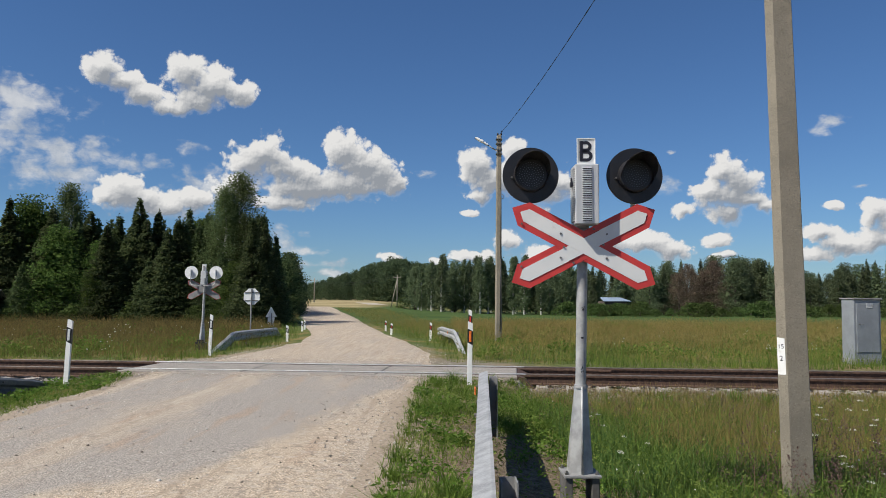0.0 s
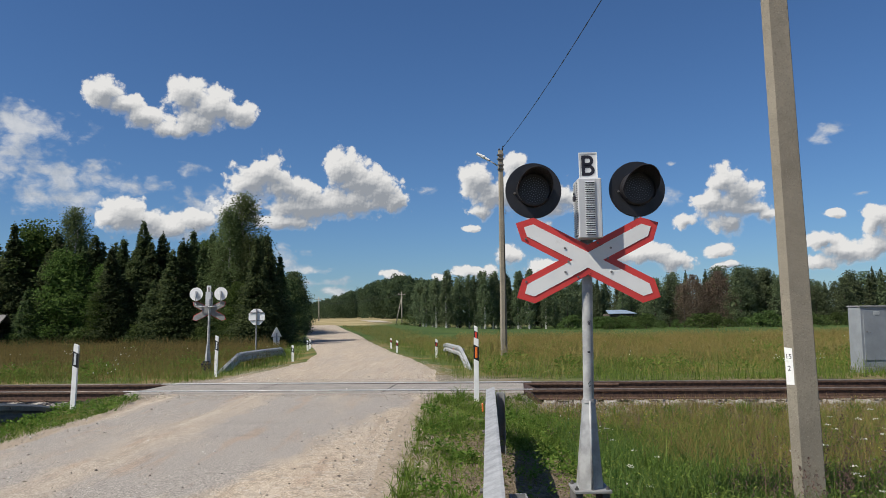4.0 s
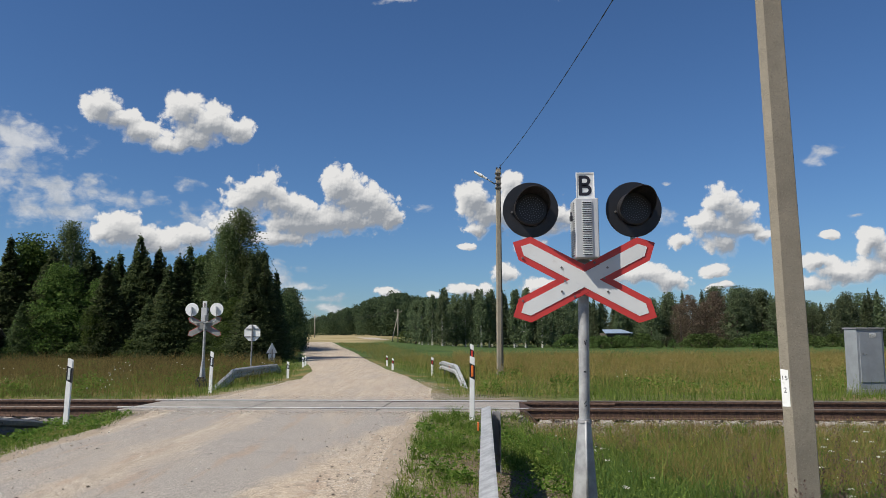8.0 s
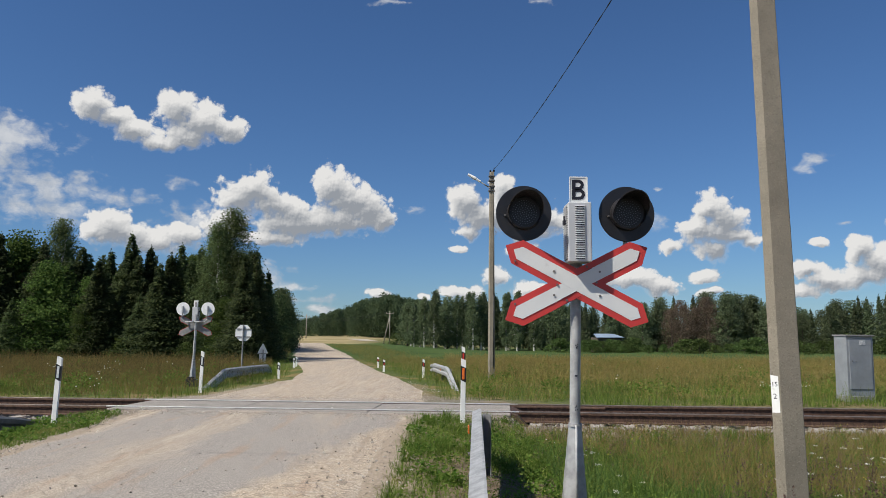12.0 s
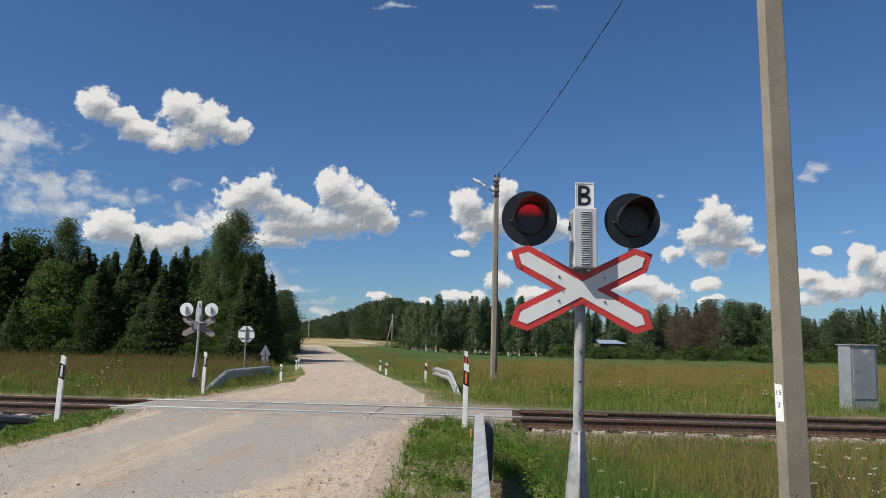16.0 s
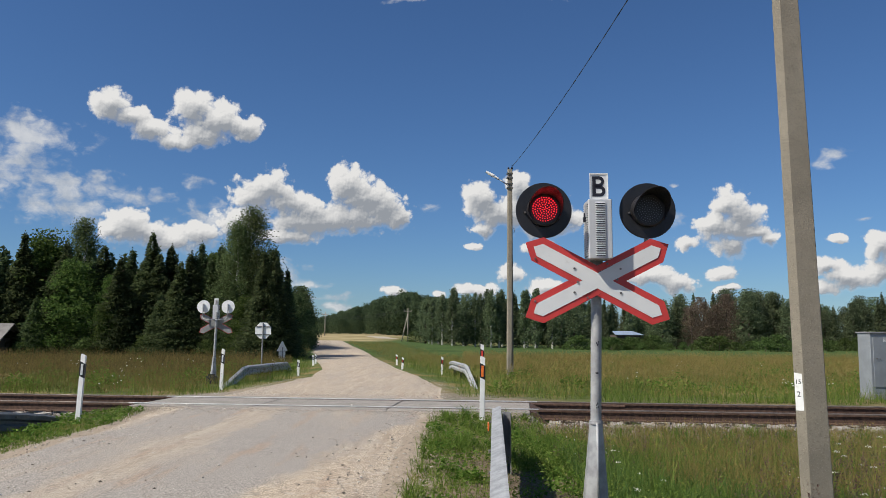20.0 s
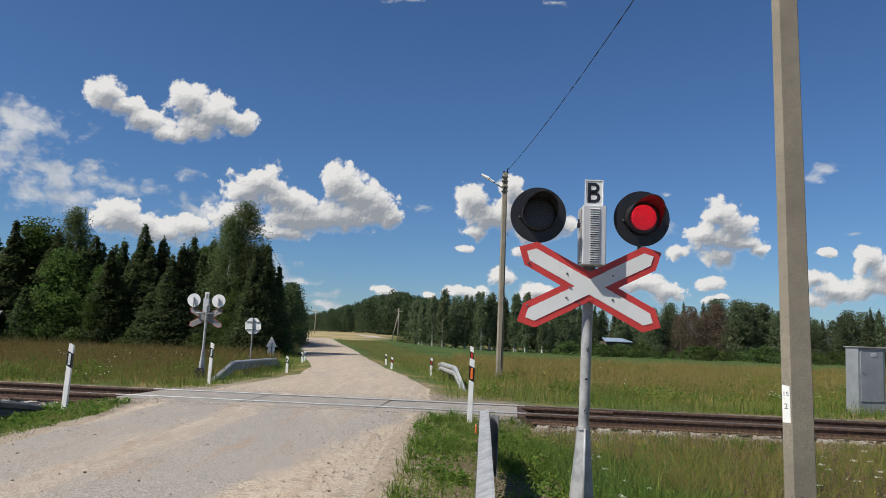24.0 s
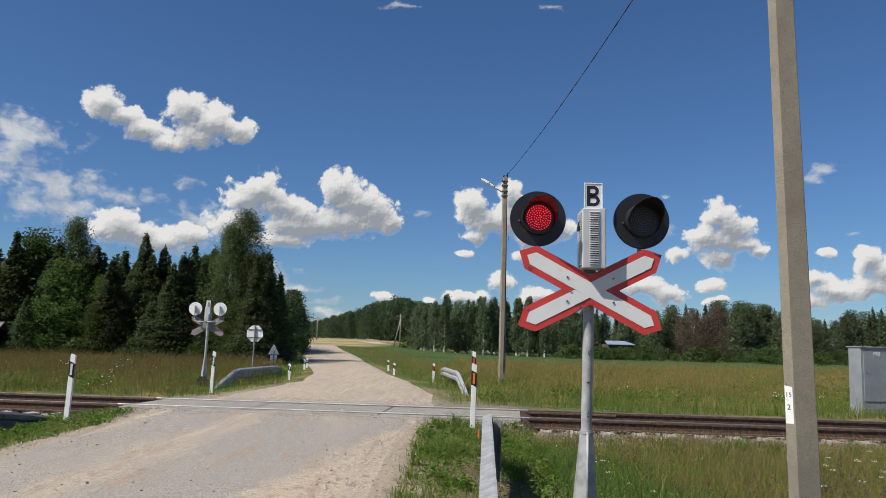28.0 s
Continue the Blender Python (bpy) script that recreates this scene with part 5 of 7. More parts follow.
def far_pole(x, y, h, label, brace):
    p = thing("power_pole", label, "utility pole", pose(x, y, height(x, y)))
    bm = bmesh.new()
    tube(bm, (0, 0, -0.5), (0, 0, h), 0.16, 0.11, 10)
    part("shaft", bm, MAT["wood_pole"], p, "grey weathered shaft")
    bm = bmesh.new()
    box(bm, -0.9, 0.9, -0.06, 0.06, h - 0.75, h - 0.6)
    for i in (-0.8, 0.0, 0.8):
        tube(bm, (i, 0, h - 0.6), (i, 0, h - 0.3), 0.06, n=8)
    part("crossarm", bm, MAT["wood_pole"], p, "crossarm with insulators")
    if brace:
        bm = bmesh.new()
        tube(bm, (-1.6, 0.4, -0.5), (-0.05, 0, h - 1.3), 0.13, 0.1, 10)
        part("brace", bm, MAT["wood_pole"], p, "slanted brace")
    return p


far_pole(-10.9, 180.0, 7.9, "weathered power pole with a slanted brace in the field", True)
far_pole(-35.5, 208.0, 6.6, "weathered power pole beside the far road", False)
for dz in (0.0, -0.5):
    bm = bmesh.new()
    pts = [Vector((-75, 190, 8.6 + dz)).lerp(Vector((-35.5, 208, 6.3 + dz)), i / 10) - Vector((0, 0, 1.0 * 4 * (i / 10) * (1 - i / 10))) for i in range(11)]
    pts += [Vector((-35.5, 208, 6.3 + dz)).lerp(Vector((-10.9, 180, 7.5 + dz)), i / 10) - Vector((0, 0, 0.9 * 4 * (i / 10) * (1 - i / 10))) for i in range(1, 11)]
    pipe(bm, pts, 0.02, 5)
    tagged(new("overhead_wire", mesh_of("overhead_wire", bm, MAT["cable"])), "thin wire between the far power poles", "cable")

# a gravel lane that turns off across the field
bm = bmesh.new()
lane = [(-21.6, 209.5), (-20.6, 206), (-19.4, 202.5), (-17.9, 198.5), (-16.6, 195)]
top, bot = [], []
for i, (lx, ly) in enumerate(lane):
    a, b = Vector(lane[max(0, i - 1)]), Vector(lane[min(len(lane) - 1, i + 1)])
    d = (b - a).normalized()
    for side, out in ((2.8, top), (-2.8, bot)):
        q = Vector((lx, ly)) + Vector((-d.y, d.x)) * side
        out.append(bm.verts.new((q.x, q.y, height(q.x, q.y) + 0.12)))
for i in range(len(lane) - 1):
    bm.faces.new((top[i], top[i + 1], bot[i + 1], bot[i]))
tagged(new("gravel_lane", mesh_of("gravel_lane", bm, plain("pale_gravel", (0.42, 0.37, 0.30), 0.9, 0, 0.15, 0.7))), "pale gravel lane bending across the far field", "road", kind="structure")

for body, z, s, dx in (("15", 1.195, 0.052, -0.022), ("2", 1.095, 0.06, -0.008)):
    cu = bpy.data.curves.new("figures", "FONT")
    cu.body, cu.size, cu.extrude, cu.align_x = body, s, 0.0008, "CENTER"
    cu.materials.append(MAT["ink"])
    tx = new("figures", cu)
    tx.parent = patch
    tx.matrix_local = Matrix.Translation((-0.006, -0.0052, z)) @ pose(0, 0, 0, 90, 0, 0)
    tagged(tx, "black painted figures")

# ---- trees ----
def m_leaves(name, a, b, c, rough=0.55):
    n = Nodes(name, 0.75, spec=0.12)
    r = n.island()
    o = n.chance()
    col = n.mix(n.ramp(r, 0.0, 0.8), a, b)
    col = n.mix(n.ramp(r, 0.8, 1.0, 0.0, 0.8), col, c)
    hsv = n.t.nodes.new("ShaderNodeHueSaturation")
    n.put(hsv.inputs["Hue"], n.ramp(o, 0.0, 1.0, 0.485, 0.51))
    n.put(hsv.inputs["Value"], n.ramp(o, 0.0, 1.0, 0.75, 1.2))
    n.put(hsv.inputs["Color"], col)
    n.color(hsv.outputs[0])
    thin = n.t.nodes.new("ShaderNodeBsdfTranslucent")
    n.put(thin.inputs["Color"], hsv.outputs[0])
    mixer = n.t.nodes.new("ShaderNodeMixShader")
    mixer.inputs[0].default_value = 0.5
    n.t.links.new(n.b.outputs[0], mixer.inputs[1])
    n.t.links.new(thin.outputs[0], mixer.inputs[2])
    n.t.links.new(mixer.outputs[0], n.t.nodes["Material Output"].inputs["Surface"])
    return n.m


LEAF = dict(
    spruce=m_leaves("spruce_needles", (0.055, 0.080, 0.035), (0.092, 0.124, 0.052), (0.138, 0.175, 0.072)),
    birch=m_leaves("birch_leaves", (0.075, 0.10, 0.038), (0.125, 0.165, 0.065), (0.20, 0.24, 0.12)),
    broad=m_leaves("alder_leaves", (0.05, 0.085, 0.022), (0.09, 0.14, 0.035), (0.15, 0.20, 0.06)),
    # paler, greyer than the near leaves: the haze of distance is put into the colour
    far=m_leaves("hazy_distant_leaves", (0.09, 0.12, 0.066), (0.145, 0.184, 0.095), (0.20, 0.24, 0.12)),
    hill=m_leaves("hill_leaves", (0.055, 0.082, 0.042), (0.088, 0.122, 0.06), (0.125, 0.16, 0.078)),
    dead=m_leaves("withered_needles", (0.115, 0.084, 0.062), (0.165, 0.123, 0.09), (0.21, 0.165, 0.125)),
    shrub=m_leaves("shrub_leaves", (0.06, 0.095, 0.028), (0.10, 0.15, 0.045), (0.15, 0.20, 0.07)),
)
BARK = plain("dark_bark", (0.085, 0.065, 0.05), 0.95, 0, 0.35, 5)
BIRCH_BARK = plain("birch_bark", (0.52, 0.5, 0.46), 0.8, 0, 0.2, 4, (0.06, 0.055, 0.05))


def leaf_quads(p, d, w, l, rng):
    """Small rhombic leaves or sprays at points p, pointing along d."""
    k = len(p)
    d = d / np.linalg.norm(d, axis=1, keepdims=True)
    s = np.cross(d, rng.normal(0, 1, (k, 3)))
    s /= np.linalg.norm(s, axis=1, keepdims=True) + 1e-9
    w, l = np.broadcast_to(w, k)[:, None], np.broadcast_to(l, k)[:, None]
    v = np.stack([p, p + d * l * 0.45 + s * w, p + d * l, p + d * l * 0.45 - s * w], 1)
    return v.reshape(-1, 3), np.arange(4 * k).reshape(k, 4)


def crown_spruce(rng, h, r, count, size, low=0.06):
    """Whorls of drooping boughs, each hung with sprays, under a thin leader."""
    P, D = [], []
    levels = int(h * 7.5)
    per = max(3, count // (levels * 6))
    for i in range(levels):
        f = (i + rng.uniform(0, 0.6)) / levels
        z = h * (low + (0.985 - low) * f)
        reach = r * (1 - f) ** (0.82 + 0.3 * f) * rng.uniform(0.75, 1.15) + 0.05
        boughs = 4 + int(4 * (1 - f))
        for b in range(boughs):
            a = rng.uniform(0, 6.283)
            rr = reach * rng.uniform(0.65, 1.15)
            k = max(4, int(per * (0.35 + rr / r * 1.3)))
            t = rng.uniform(0.2, 1.0, k) ** 0.8
            droop = -rng.uniform(0.1, 0.55) * rr * t + 0.16 * rr * t ** 3
            side = rng.normal(0, 0.16 * rr + 0.05, k) * (0.3 + t * 0.6)
            ca, sa = math.cos(a), math.sin(a)
            x, y = ca * rr * t - sa * side, sa * rr * t + ca * side
            P.append(np.stack([x, y, z + droop + rng.normal(0, 0.11, k)], 1))
            D.append(np.stack([ca * 0.8 - sa * side * 2 + rng.normal(0, 0.35, k), sa * 0.8 + ca * side * 2 + rng.normal(0, 0.35, k), rng.normal(-0.5, 0.5, k)], 1))
    k = 20
    z = rng.uniform(0.93, 1.03, k) * h
    P.append(np.stack([0 * z, 0 * z, z], 1))
    D.append(np.stack([rng.normal(0, 0.6, k), rng.normal(0, 0.6, k), rng.uniform(0.5, 1.2, k)], 1))
    P, D = np.concatenate(P), np.concatenate(D)
    return leaf_quads(P, D, size * rng.uniform(0.25, 0.45, len(P)), size * rng.uniform(0.7, 1.5, len(P)), rng)


def crown_leafy(rng, h, r, count, size, low=0.2, clusters=60, droop=0.0, top=0.6, taper=0.0):
    """Leaf clumps along forking twigs, in an uneven egg with gaps."""
    P, D = [], []
    per = count // clusters
    for c in range(clusters):
        f = rng.uniform(0, 1) ** 0.85
        z = h * (low + (0.97 - low) * f)
        prof = (math.sin(math.pi * min(1, (f * 0.86 + 0.14)) ** top)) ** 0.7
        a, rad = rng.uniform(0, 6.283), r * prof * (1 - taper * f) * rng.uniform(0.25, 1.0) ** 0.6
        q = np.array([rad * math.cos(a), rad * math.sin(a), z])
        sp = r * rng.uniform(0.16, 0.34) * (1 - 0.6 * taper * f)
        k = int(per * rng.uniform(0.6, 1.4))
        o = rng.normal(0, 1, (k, 3))
        o *= (rng.uniform(0, 1, (k, 1)) ** 0.5) / np.linalg.norm(o, axis=1, keepdims=True) * 1.55
        o = o * np.array([sp, sp, sp * (0.8 + droop)])
        o[:, 2] -= droop * np.abs(rng.normal(0, sp, k)) * 1.4
        P.append(q + o)
        D.append(rng.normal(0, 1, (k, 3)) + np.array([0, 0, -0.3 - droop]))
    P, D = np.concatenate(P), np.concatenate(D)
    P[:, 2] = np.clip(P[:, 2], 0.05, h)
    return leaf_quads(P, D, size * rng.uniform(0.3, 0.5, len(P)), size * rng.uniform(0.7, 1.3, len(P)), rng)


def trunk_mesh(name, rng, h, r0, limbs, reach, mat, low=0.25):
    bm = bmesh.new()
    pts = [Vector((rng.normal(0, 0.02) * h * 0.3 * k / 6, rng.normal(0, 0.02) * h * 0.3 * k / 6, -0.4 + (h * 0.97 + 0.4) * k / 6)) for k in range(7)]
    for k in range(6):
        tube(bm, pts[k], pts[k + 1], r0 * (1 - k / 6.4), r0 * (1 - (k + 1) / 6.4), 7, caps=False)
    for i in range(limbs):
        f = low + (0.9 - low) * i / max(1, limbs - 1)
        a = i * 2.4 + rng.uniform(-0.4, 0.4)
        q = pts[0].lerp(pts[-1], f)
        l = reach * (1 - f * 0.75)
        e = q + Vector((l * math.cos(a), l * math.sin(a), l * rng.uniform(0.1, 0.8)))
        tube(bm, q, e, r0 * 0.28 * (1 - f * 0.6), r0 * 0.05, 5, caps=False)
    return mesh_of(name, bm, mat)


def inner_fill(rng, v, f, h, r, low, pointed, count, size):
    """Large shaded sprays in the heart of a crown, so that no light falls straight through."""
    t = rng.uniform(0, 1, count) ** (1.4 if pointed else 0.9)
    z = h * (low + (0.86 - low) * t)
    prof = (1 - t) ** 0.8 if pointed else np.sin(math.pi * (0.12 + 0.8 * t)) ** 0.8
    a, rad = rng.uniform(0, 6.283, count), r * 0.62 * prof * rng.uniform(0, 1, count) ** 0.5
    p = np.stack([rad * np.cos(a), rad * np.sin(a), z], 1)
    d = rng.normal(0, 1, (count, 3)) * np.array([1, 1, 0.7])
    v2, f2 = leaf_quads(p, d, size * 0.4, size, rng)
    return np.concatenate([v, v2]), np.concatenate([f, f2 + len(v)])


def tree_kind(name, label, category, kind, seed, h, r, count, size, leaf, bark, **more):
    """A model tree: trunk and crown, kept as the first of its kind."""
    rng = np.random.default_rng(seed)
    v, f = kind(rng, h, r, count, size, **more)
    if category == "tree" and leaf not in ("birch", "dead"):
        v, f = inner_fill(rng, v, f, h, r, more.get("low", 0.1), kind is crown_spruce, count // 8, size * 2.4)
    crown = raw_mesh("crown", v, f, LEAF[leaf])
    stem = trunk_mesh("trunk", rng, h, 0.016 * h + 0.02, 12 if kind is crown_leafy else 18, r * 0.75, bark)
    return dict(name=name, label=label, category=category, crown=crown, trunk=stem, h=h)


def plant(kind, x, y, h, group, turn=0.0, wide=1.0, label=""):
    s = h / kind["h"]
    t = thing(kind["name"], label or kind["label"], kind["category"], Matrix.LocRotScale((x, y, height(x, y) - 0.05), Euler((0, 0, turn)), (s * wide, s * wide, s)), group)
    part("trunk", kind["trunk"], None, t)
    part("crown", kind["crown"], None, t)
    return t


SPRUCES = [tree_kind("spruce_tree", "dark green spruce with drooping boughs at the wood's edge", "tree", crown_spruce, 10 + i, 7.5, (1.7, 1.95, 1.5, 1.85)[i], 15000, 0.125, "spruce", BARK, low=0.02) for i in range(4)]
THIN_SPRUCES = [tree_kind("spruce_tree", "dark spruce deep in the wood", "tree", crown_spruce, 20 + i, 7.5, (1.8, 1.6)[i], 1900, 0.32, "spruce", BARK, low=0.02) for i in range(2)]
BIRCHES = [tree_kind("birch_tree", "tall slender birch with light green hanging leaves", "tree", crown_leafy, 30 + i, 9.0, (1.45, 1.25)[i], 19000, 0.075, "birch", BIRCH_BARK, low=0.10, clusters=240, droop=0.7, top=0.75, taper=0.32) for i in range(2)]
ALDERS = [tree_kind("alder_tree", "leafy green tree between the spruces", "tree", crown_leafy, 40 + i, 6.5, 1.6, 12000, 0.105, "broad", BARK, low=0.04, clusters=80, droop=0.2) for i in range(2)]
# alder crowns in the darker spruce colour, which stands for their shaded side
SHADE_TONED_ALDERS = [tree_kind("leafy_tree", "leafy tree beside the road, shade put into its dark leaf colour", "tree", crown_leafy, 45 + i, 6.5, 1.9, 5200, 0.15, "spruce", BARK, low=0.03, clusters=90, droop=0.2) for i in range(2)]
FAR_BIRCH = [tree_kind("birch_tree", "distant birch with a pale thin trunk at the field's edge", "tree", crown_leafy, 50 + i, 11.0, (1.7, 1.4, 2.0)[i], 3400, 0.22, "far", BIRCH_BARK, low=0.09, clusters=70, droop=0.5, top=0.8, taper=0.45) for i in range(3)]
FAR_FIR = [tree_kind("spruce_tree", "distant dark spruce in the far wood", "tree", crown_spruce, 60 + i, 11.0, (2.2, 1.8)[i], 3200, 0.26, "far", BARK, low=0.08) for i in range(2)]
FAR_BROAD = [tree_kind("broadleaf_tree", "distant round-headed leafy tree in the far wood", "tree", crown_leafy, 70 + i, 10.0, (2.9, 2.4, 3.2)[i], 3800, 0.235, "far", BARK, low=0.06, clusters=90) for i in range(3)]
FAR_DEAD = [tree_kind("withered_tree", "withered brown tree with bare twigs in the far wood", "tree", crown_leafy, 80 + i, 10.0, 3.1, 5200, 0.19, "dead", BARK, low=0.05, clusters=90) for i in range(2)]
SHRUBS = [tree_kind("shrub", "low leafy green shrub at the edge of the field", "shrub", crown_leafy, 90 + i, 2.6, 1.7, 1100, 0.26, "shrub", BARK, low=0.02, clusters=40) for i in range(2)]


def sight(px_x, y):
    """x of a place at distance y that lies at a given share of the view: -1 and 1 are its sides."""
    return px_x * y * math.tan(radians(61.04 / 2))


rng = np.random.default_rng(77)
# the wood left of the road: front edge with its known tree tops, then fillers behind
EDGE = "spruce wood beside the road"
for u, y, h, k, w in ((-1.06, 44, 7.2, "s", 1.1), (-0.985, 44.5, 7.4, "s", 1.0), (-0.93, 46, 7.9, "a", 1.0), (-0.885, 45, 7.0, "s", 1.1), (-0.845, 47, 8.8, "b", 1.15), (-0.80, 45, 6.7, "s", 1.2),
                      (-0.775, 44, 5.0, "a", 0.9), (-0.735, 46, 6.6, "s", 1.2), (-0.69, 45, 7.5, "s", 0.95), (-0.645, 45.5, 6.9, "s", 1.0), (-0.60, 44, 6.2, "s", 1.1), (-0.575, 46, 7.0, "s", 1.0),
                      (-0.53, 45, 6.8, "s", 1.1), (-0.495, 44, 8.4, "b", 1.05), (-0.462, 45, 9.25, "b", 1.2), (-0.435, 44, 6.4, "s", 0.95), (-0.42, 46.5, 7.0, "b", 0.8), (-0.405, 47, 6.9, "s", 0.85), (-0.79, 43, 3.2, "a", 0.9),
                      (-0.665, 43.2, 3.8, "s", 1.2), (-0.545, 43, 3.6, "s", 1.2), (-0.95, 42.8, 3.5, "s", 1.2), (-0.47, 42.6, 3.8, "a", 1.0), (-0.43, 41.0, 6.0, "s", 1.0), (-0.405, 42.0, 5.6, "s", 1.0), (-0.41, 44.5, 6.4, "s", 1.0), (-0.378, 47.5, 5.6, "s", 0.9)):
    kinds = {"s": SPRUCES, "b": BIRCHES, "a": ALDERS}[k]
    plant(kinds[int(rng.integers(len(kinds)))], sight(u, y), y, h, EDGE, rng.uniform(0, 6.28), w * 1.3)
for u, h, k in ((-1.03, 5.2, "s"), (-0.96, 6.0, "s"), (-0.905, 5.6, "s"), (-0.865, 6.3, "a"), (-0.825, 5.7, "s"), (-0.76, 5.8, "s"), (-0.715, 5.4, "s"), (-0.67, 6.0, "s"), (-0.622, 5.7, "s"), (-0.588, 6.2, "s"), (-0.552, 5.8, "s"),
                (-0.512, 6.6, "b"), (-0.48, 7.4, "b"), (-0.448, 6.8, "b"), (-0.9, 4.4, "s"), (-0.74, 4.2, "s"), (-0.61, 4.5, "s"), (-0.5, 4.6, "s"), (-0.455, 5.0, "s")):
    kinds = {"s": SPRUCES, "b": BIRCHES, "a": ALDERS}[k]
    y = 44.2 + rng.uniform(-1.0, 1.0)
    plant(kinds[int(rng.integers(len(kinds)))], sight(u, y), y, h * rng.uniform(0.94, 1.04), EDGE, rng.uniform(0, 6.28), rng.uniform(1.35, 1.6))
for y, lo, hi, h in ((46.8, -1.1, -0.43, 6.5), (49.5, -1.1, -0.42, 7.0), (54, -1.1, -0.43, 7.5)):
    u = lo
    while u < hi:
        kinds = ALDERS if rng.uniform() < 0.2 else THIN_SPRUCES
        plant(kinds[int(rng.integers(len(kinds)))], sight(u, y), y + rng.uniform(-1.2, 1.2), h * rng.uniform(0.82, 1.05), EDGE, rng.uniform(0, 6.28), rng.uniform(0.95, 1.25))
        u += rng.uniform(1.7, 2.3) / (y * 0.589)
for y in (52, 57, 63, 67, 70, 72.5, 75, 77.5, 80, 82.5, 85, 88, 91, 95, 99, 103, 108, 114, 122):
    back = 2.4 if y < 66 else 0.9
    for row in range(2):
        x = float(road_left(y)) - back - row * 2.4 - rng.uniform(0, 0.6)
        plant((SHADE_TONED_ALDERS if row == 0 and y > 60 else SPRUCES if row == 0 else THIN_SPRUCES)[int(rng.integers(2))], x, y, (6.0 if y < 70 else 6.1 - (y - 70) * 0.03) * rng.uniform(0.88, 1.05) + row * 0.5, EDGE, rng.uniform(0, 6.28), 1.0)

# the wood across the field
FAR = "wood across the field"


def skyline(u):
    """Height of the far wood's tops along the view."""
    return float(np.interp(u, [-0.06, 0.0, 0.06, 0.13, 0.2, 0.3, 0.4, 0.5, 0.58, 0.64, 0.72, 0.77, 0.83, 0.9, 1.0, 1.15], [10.5, 12.2, 11.7, 12.8, 12.3, 11.5, 11.0, 11.4, 11.5, 13.0, 12.0, 11.4, 8.8, 11.0, 12.4, 12.4]))


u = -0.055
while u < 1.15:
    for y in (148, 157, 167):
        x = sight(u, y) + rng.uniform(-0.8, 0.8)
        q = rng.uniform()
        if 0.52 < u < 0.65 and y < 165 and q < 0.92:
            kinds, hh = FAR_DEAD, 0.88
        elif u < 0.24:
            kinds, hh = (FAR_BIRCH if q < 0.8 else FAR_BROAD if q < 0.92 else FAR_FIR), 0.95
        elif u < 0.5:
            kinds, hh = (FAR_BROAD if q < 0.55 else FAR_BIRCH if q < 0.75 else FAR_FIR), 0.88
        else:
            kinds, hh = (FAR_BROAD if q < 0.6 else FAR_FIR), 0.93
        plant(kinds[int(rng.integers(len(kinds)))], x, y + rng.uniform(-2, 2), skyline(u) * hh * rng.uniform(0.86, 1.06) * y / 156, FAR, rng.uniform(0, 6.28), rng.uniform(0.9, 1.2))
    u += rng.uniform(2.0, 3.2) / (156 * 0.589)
u = 0.28
while u < 1.12:
    y = rng.uniform(120, 142)
    plant(SHRUBS[int(rng.integers(2))], sight(u, y), y, rng.uniform(1.2, 2.8) * (1.35 if u > 0.75 else 0.5 if 0.32 < u < 0.44 else 1.0), FAR, rng.uniform(0, 6.28), rng.uniform(1.0, 1.7))
    u += rng.uniform(1.6, 3.0) / (130 * 0.589)
plant(SHRUBS[0], sight(-0.085, 176), 176, 2.6, FAR, 0.4, 1.5)
for u, h in ((0.335, 2.1), (0.355, 2.2), (0.372, 2.0), (0.392, 2.25), (0.41, 2.15), (0.43, 2.3), (0.445, 2.6), (0.36, 1.9), (0.40, 1.9)):
    plant(SHRUBS[int(rng.integers(2))], sight(u, 133.5), 133.5 + rng.uniform(-1, 0.5), h, FAR, rng.uniform(0, 6.28), 1.2)
for u in (-0.97, -0.83, -0.70, -0.55, -0.43):
    plant(SHRUBS[int(rng.integers(2))], sight(u, 42.4), 42.4 + rng.uniform(-0.6, 0.6), rng.uniform(0.9, 1.5), EDGE, rng.uniform(0, 6.28), rng.uniform(0.9, 1.3), "low leafy shrub at the foot of the spruces")

# the far hill, too distant to count its trees
fr = np.random.default_rng(99)
FV, FF, base = [], [], 0
model = [crown_leafy(np.random.default_rng(200 + i), 11.0, 3.2, 760, 0.52, low=0.02, clusters=50) for i in range(4)]
for i in range(300):
    u, y = fr.uniform(-0.40, 0.0), fr.uniform(285, 400)
    if y < 300 and u < -0.3:
        continue
    top = float(np.interp(u, [-0.40, -0.33, -0.28, -0.2, -0.14, -0.1, -0.05, 0.02], [3.5, 4.6, 6.6, 10.8, 14.5, 16.5, 15.2, 15.0]))
    s = top * (y / 300) * fr.uniform(0.78, 1.05) / 11.0
    x = sight(u, y)
    v, f = model[int(fr.integers(4))]
    a = fr.uniform(0, 6.28)
    c, sn = math.cos(a), math.sin(a)
    w = max(s, 0.8)
    FV.append(np.stack([(v[:, 0] * c - v[:, 1] * sn) * w + x, (v[:, 0] * sn + v[:, 1] * c) * w + y, v[:, 2] * s + height(x, y)], 1))
    FF.append(f + base)
    base += len(v)
tagged(new("distant_wood", raw_mesh("distant_wood", np.concatenate(FV), np.concatenate(FF), LEAF["hill"])), "dark green wooded rise far behind the fields", "woodland", kind="stuff")

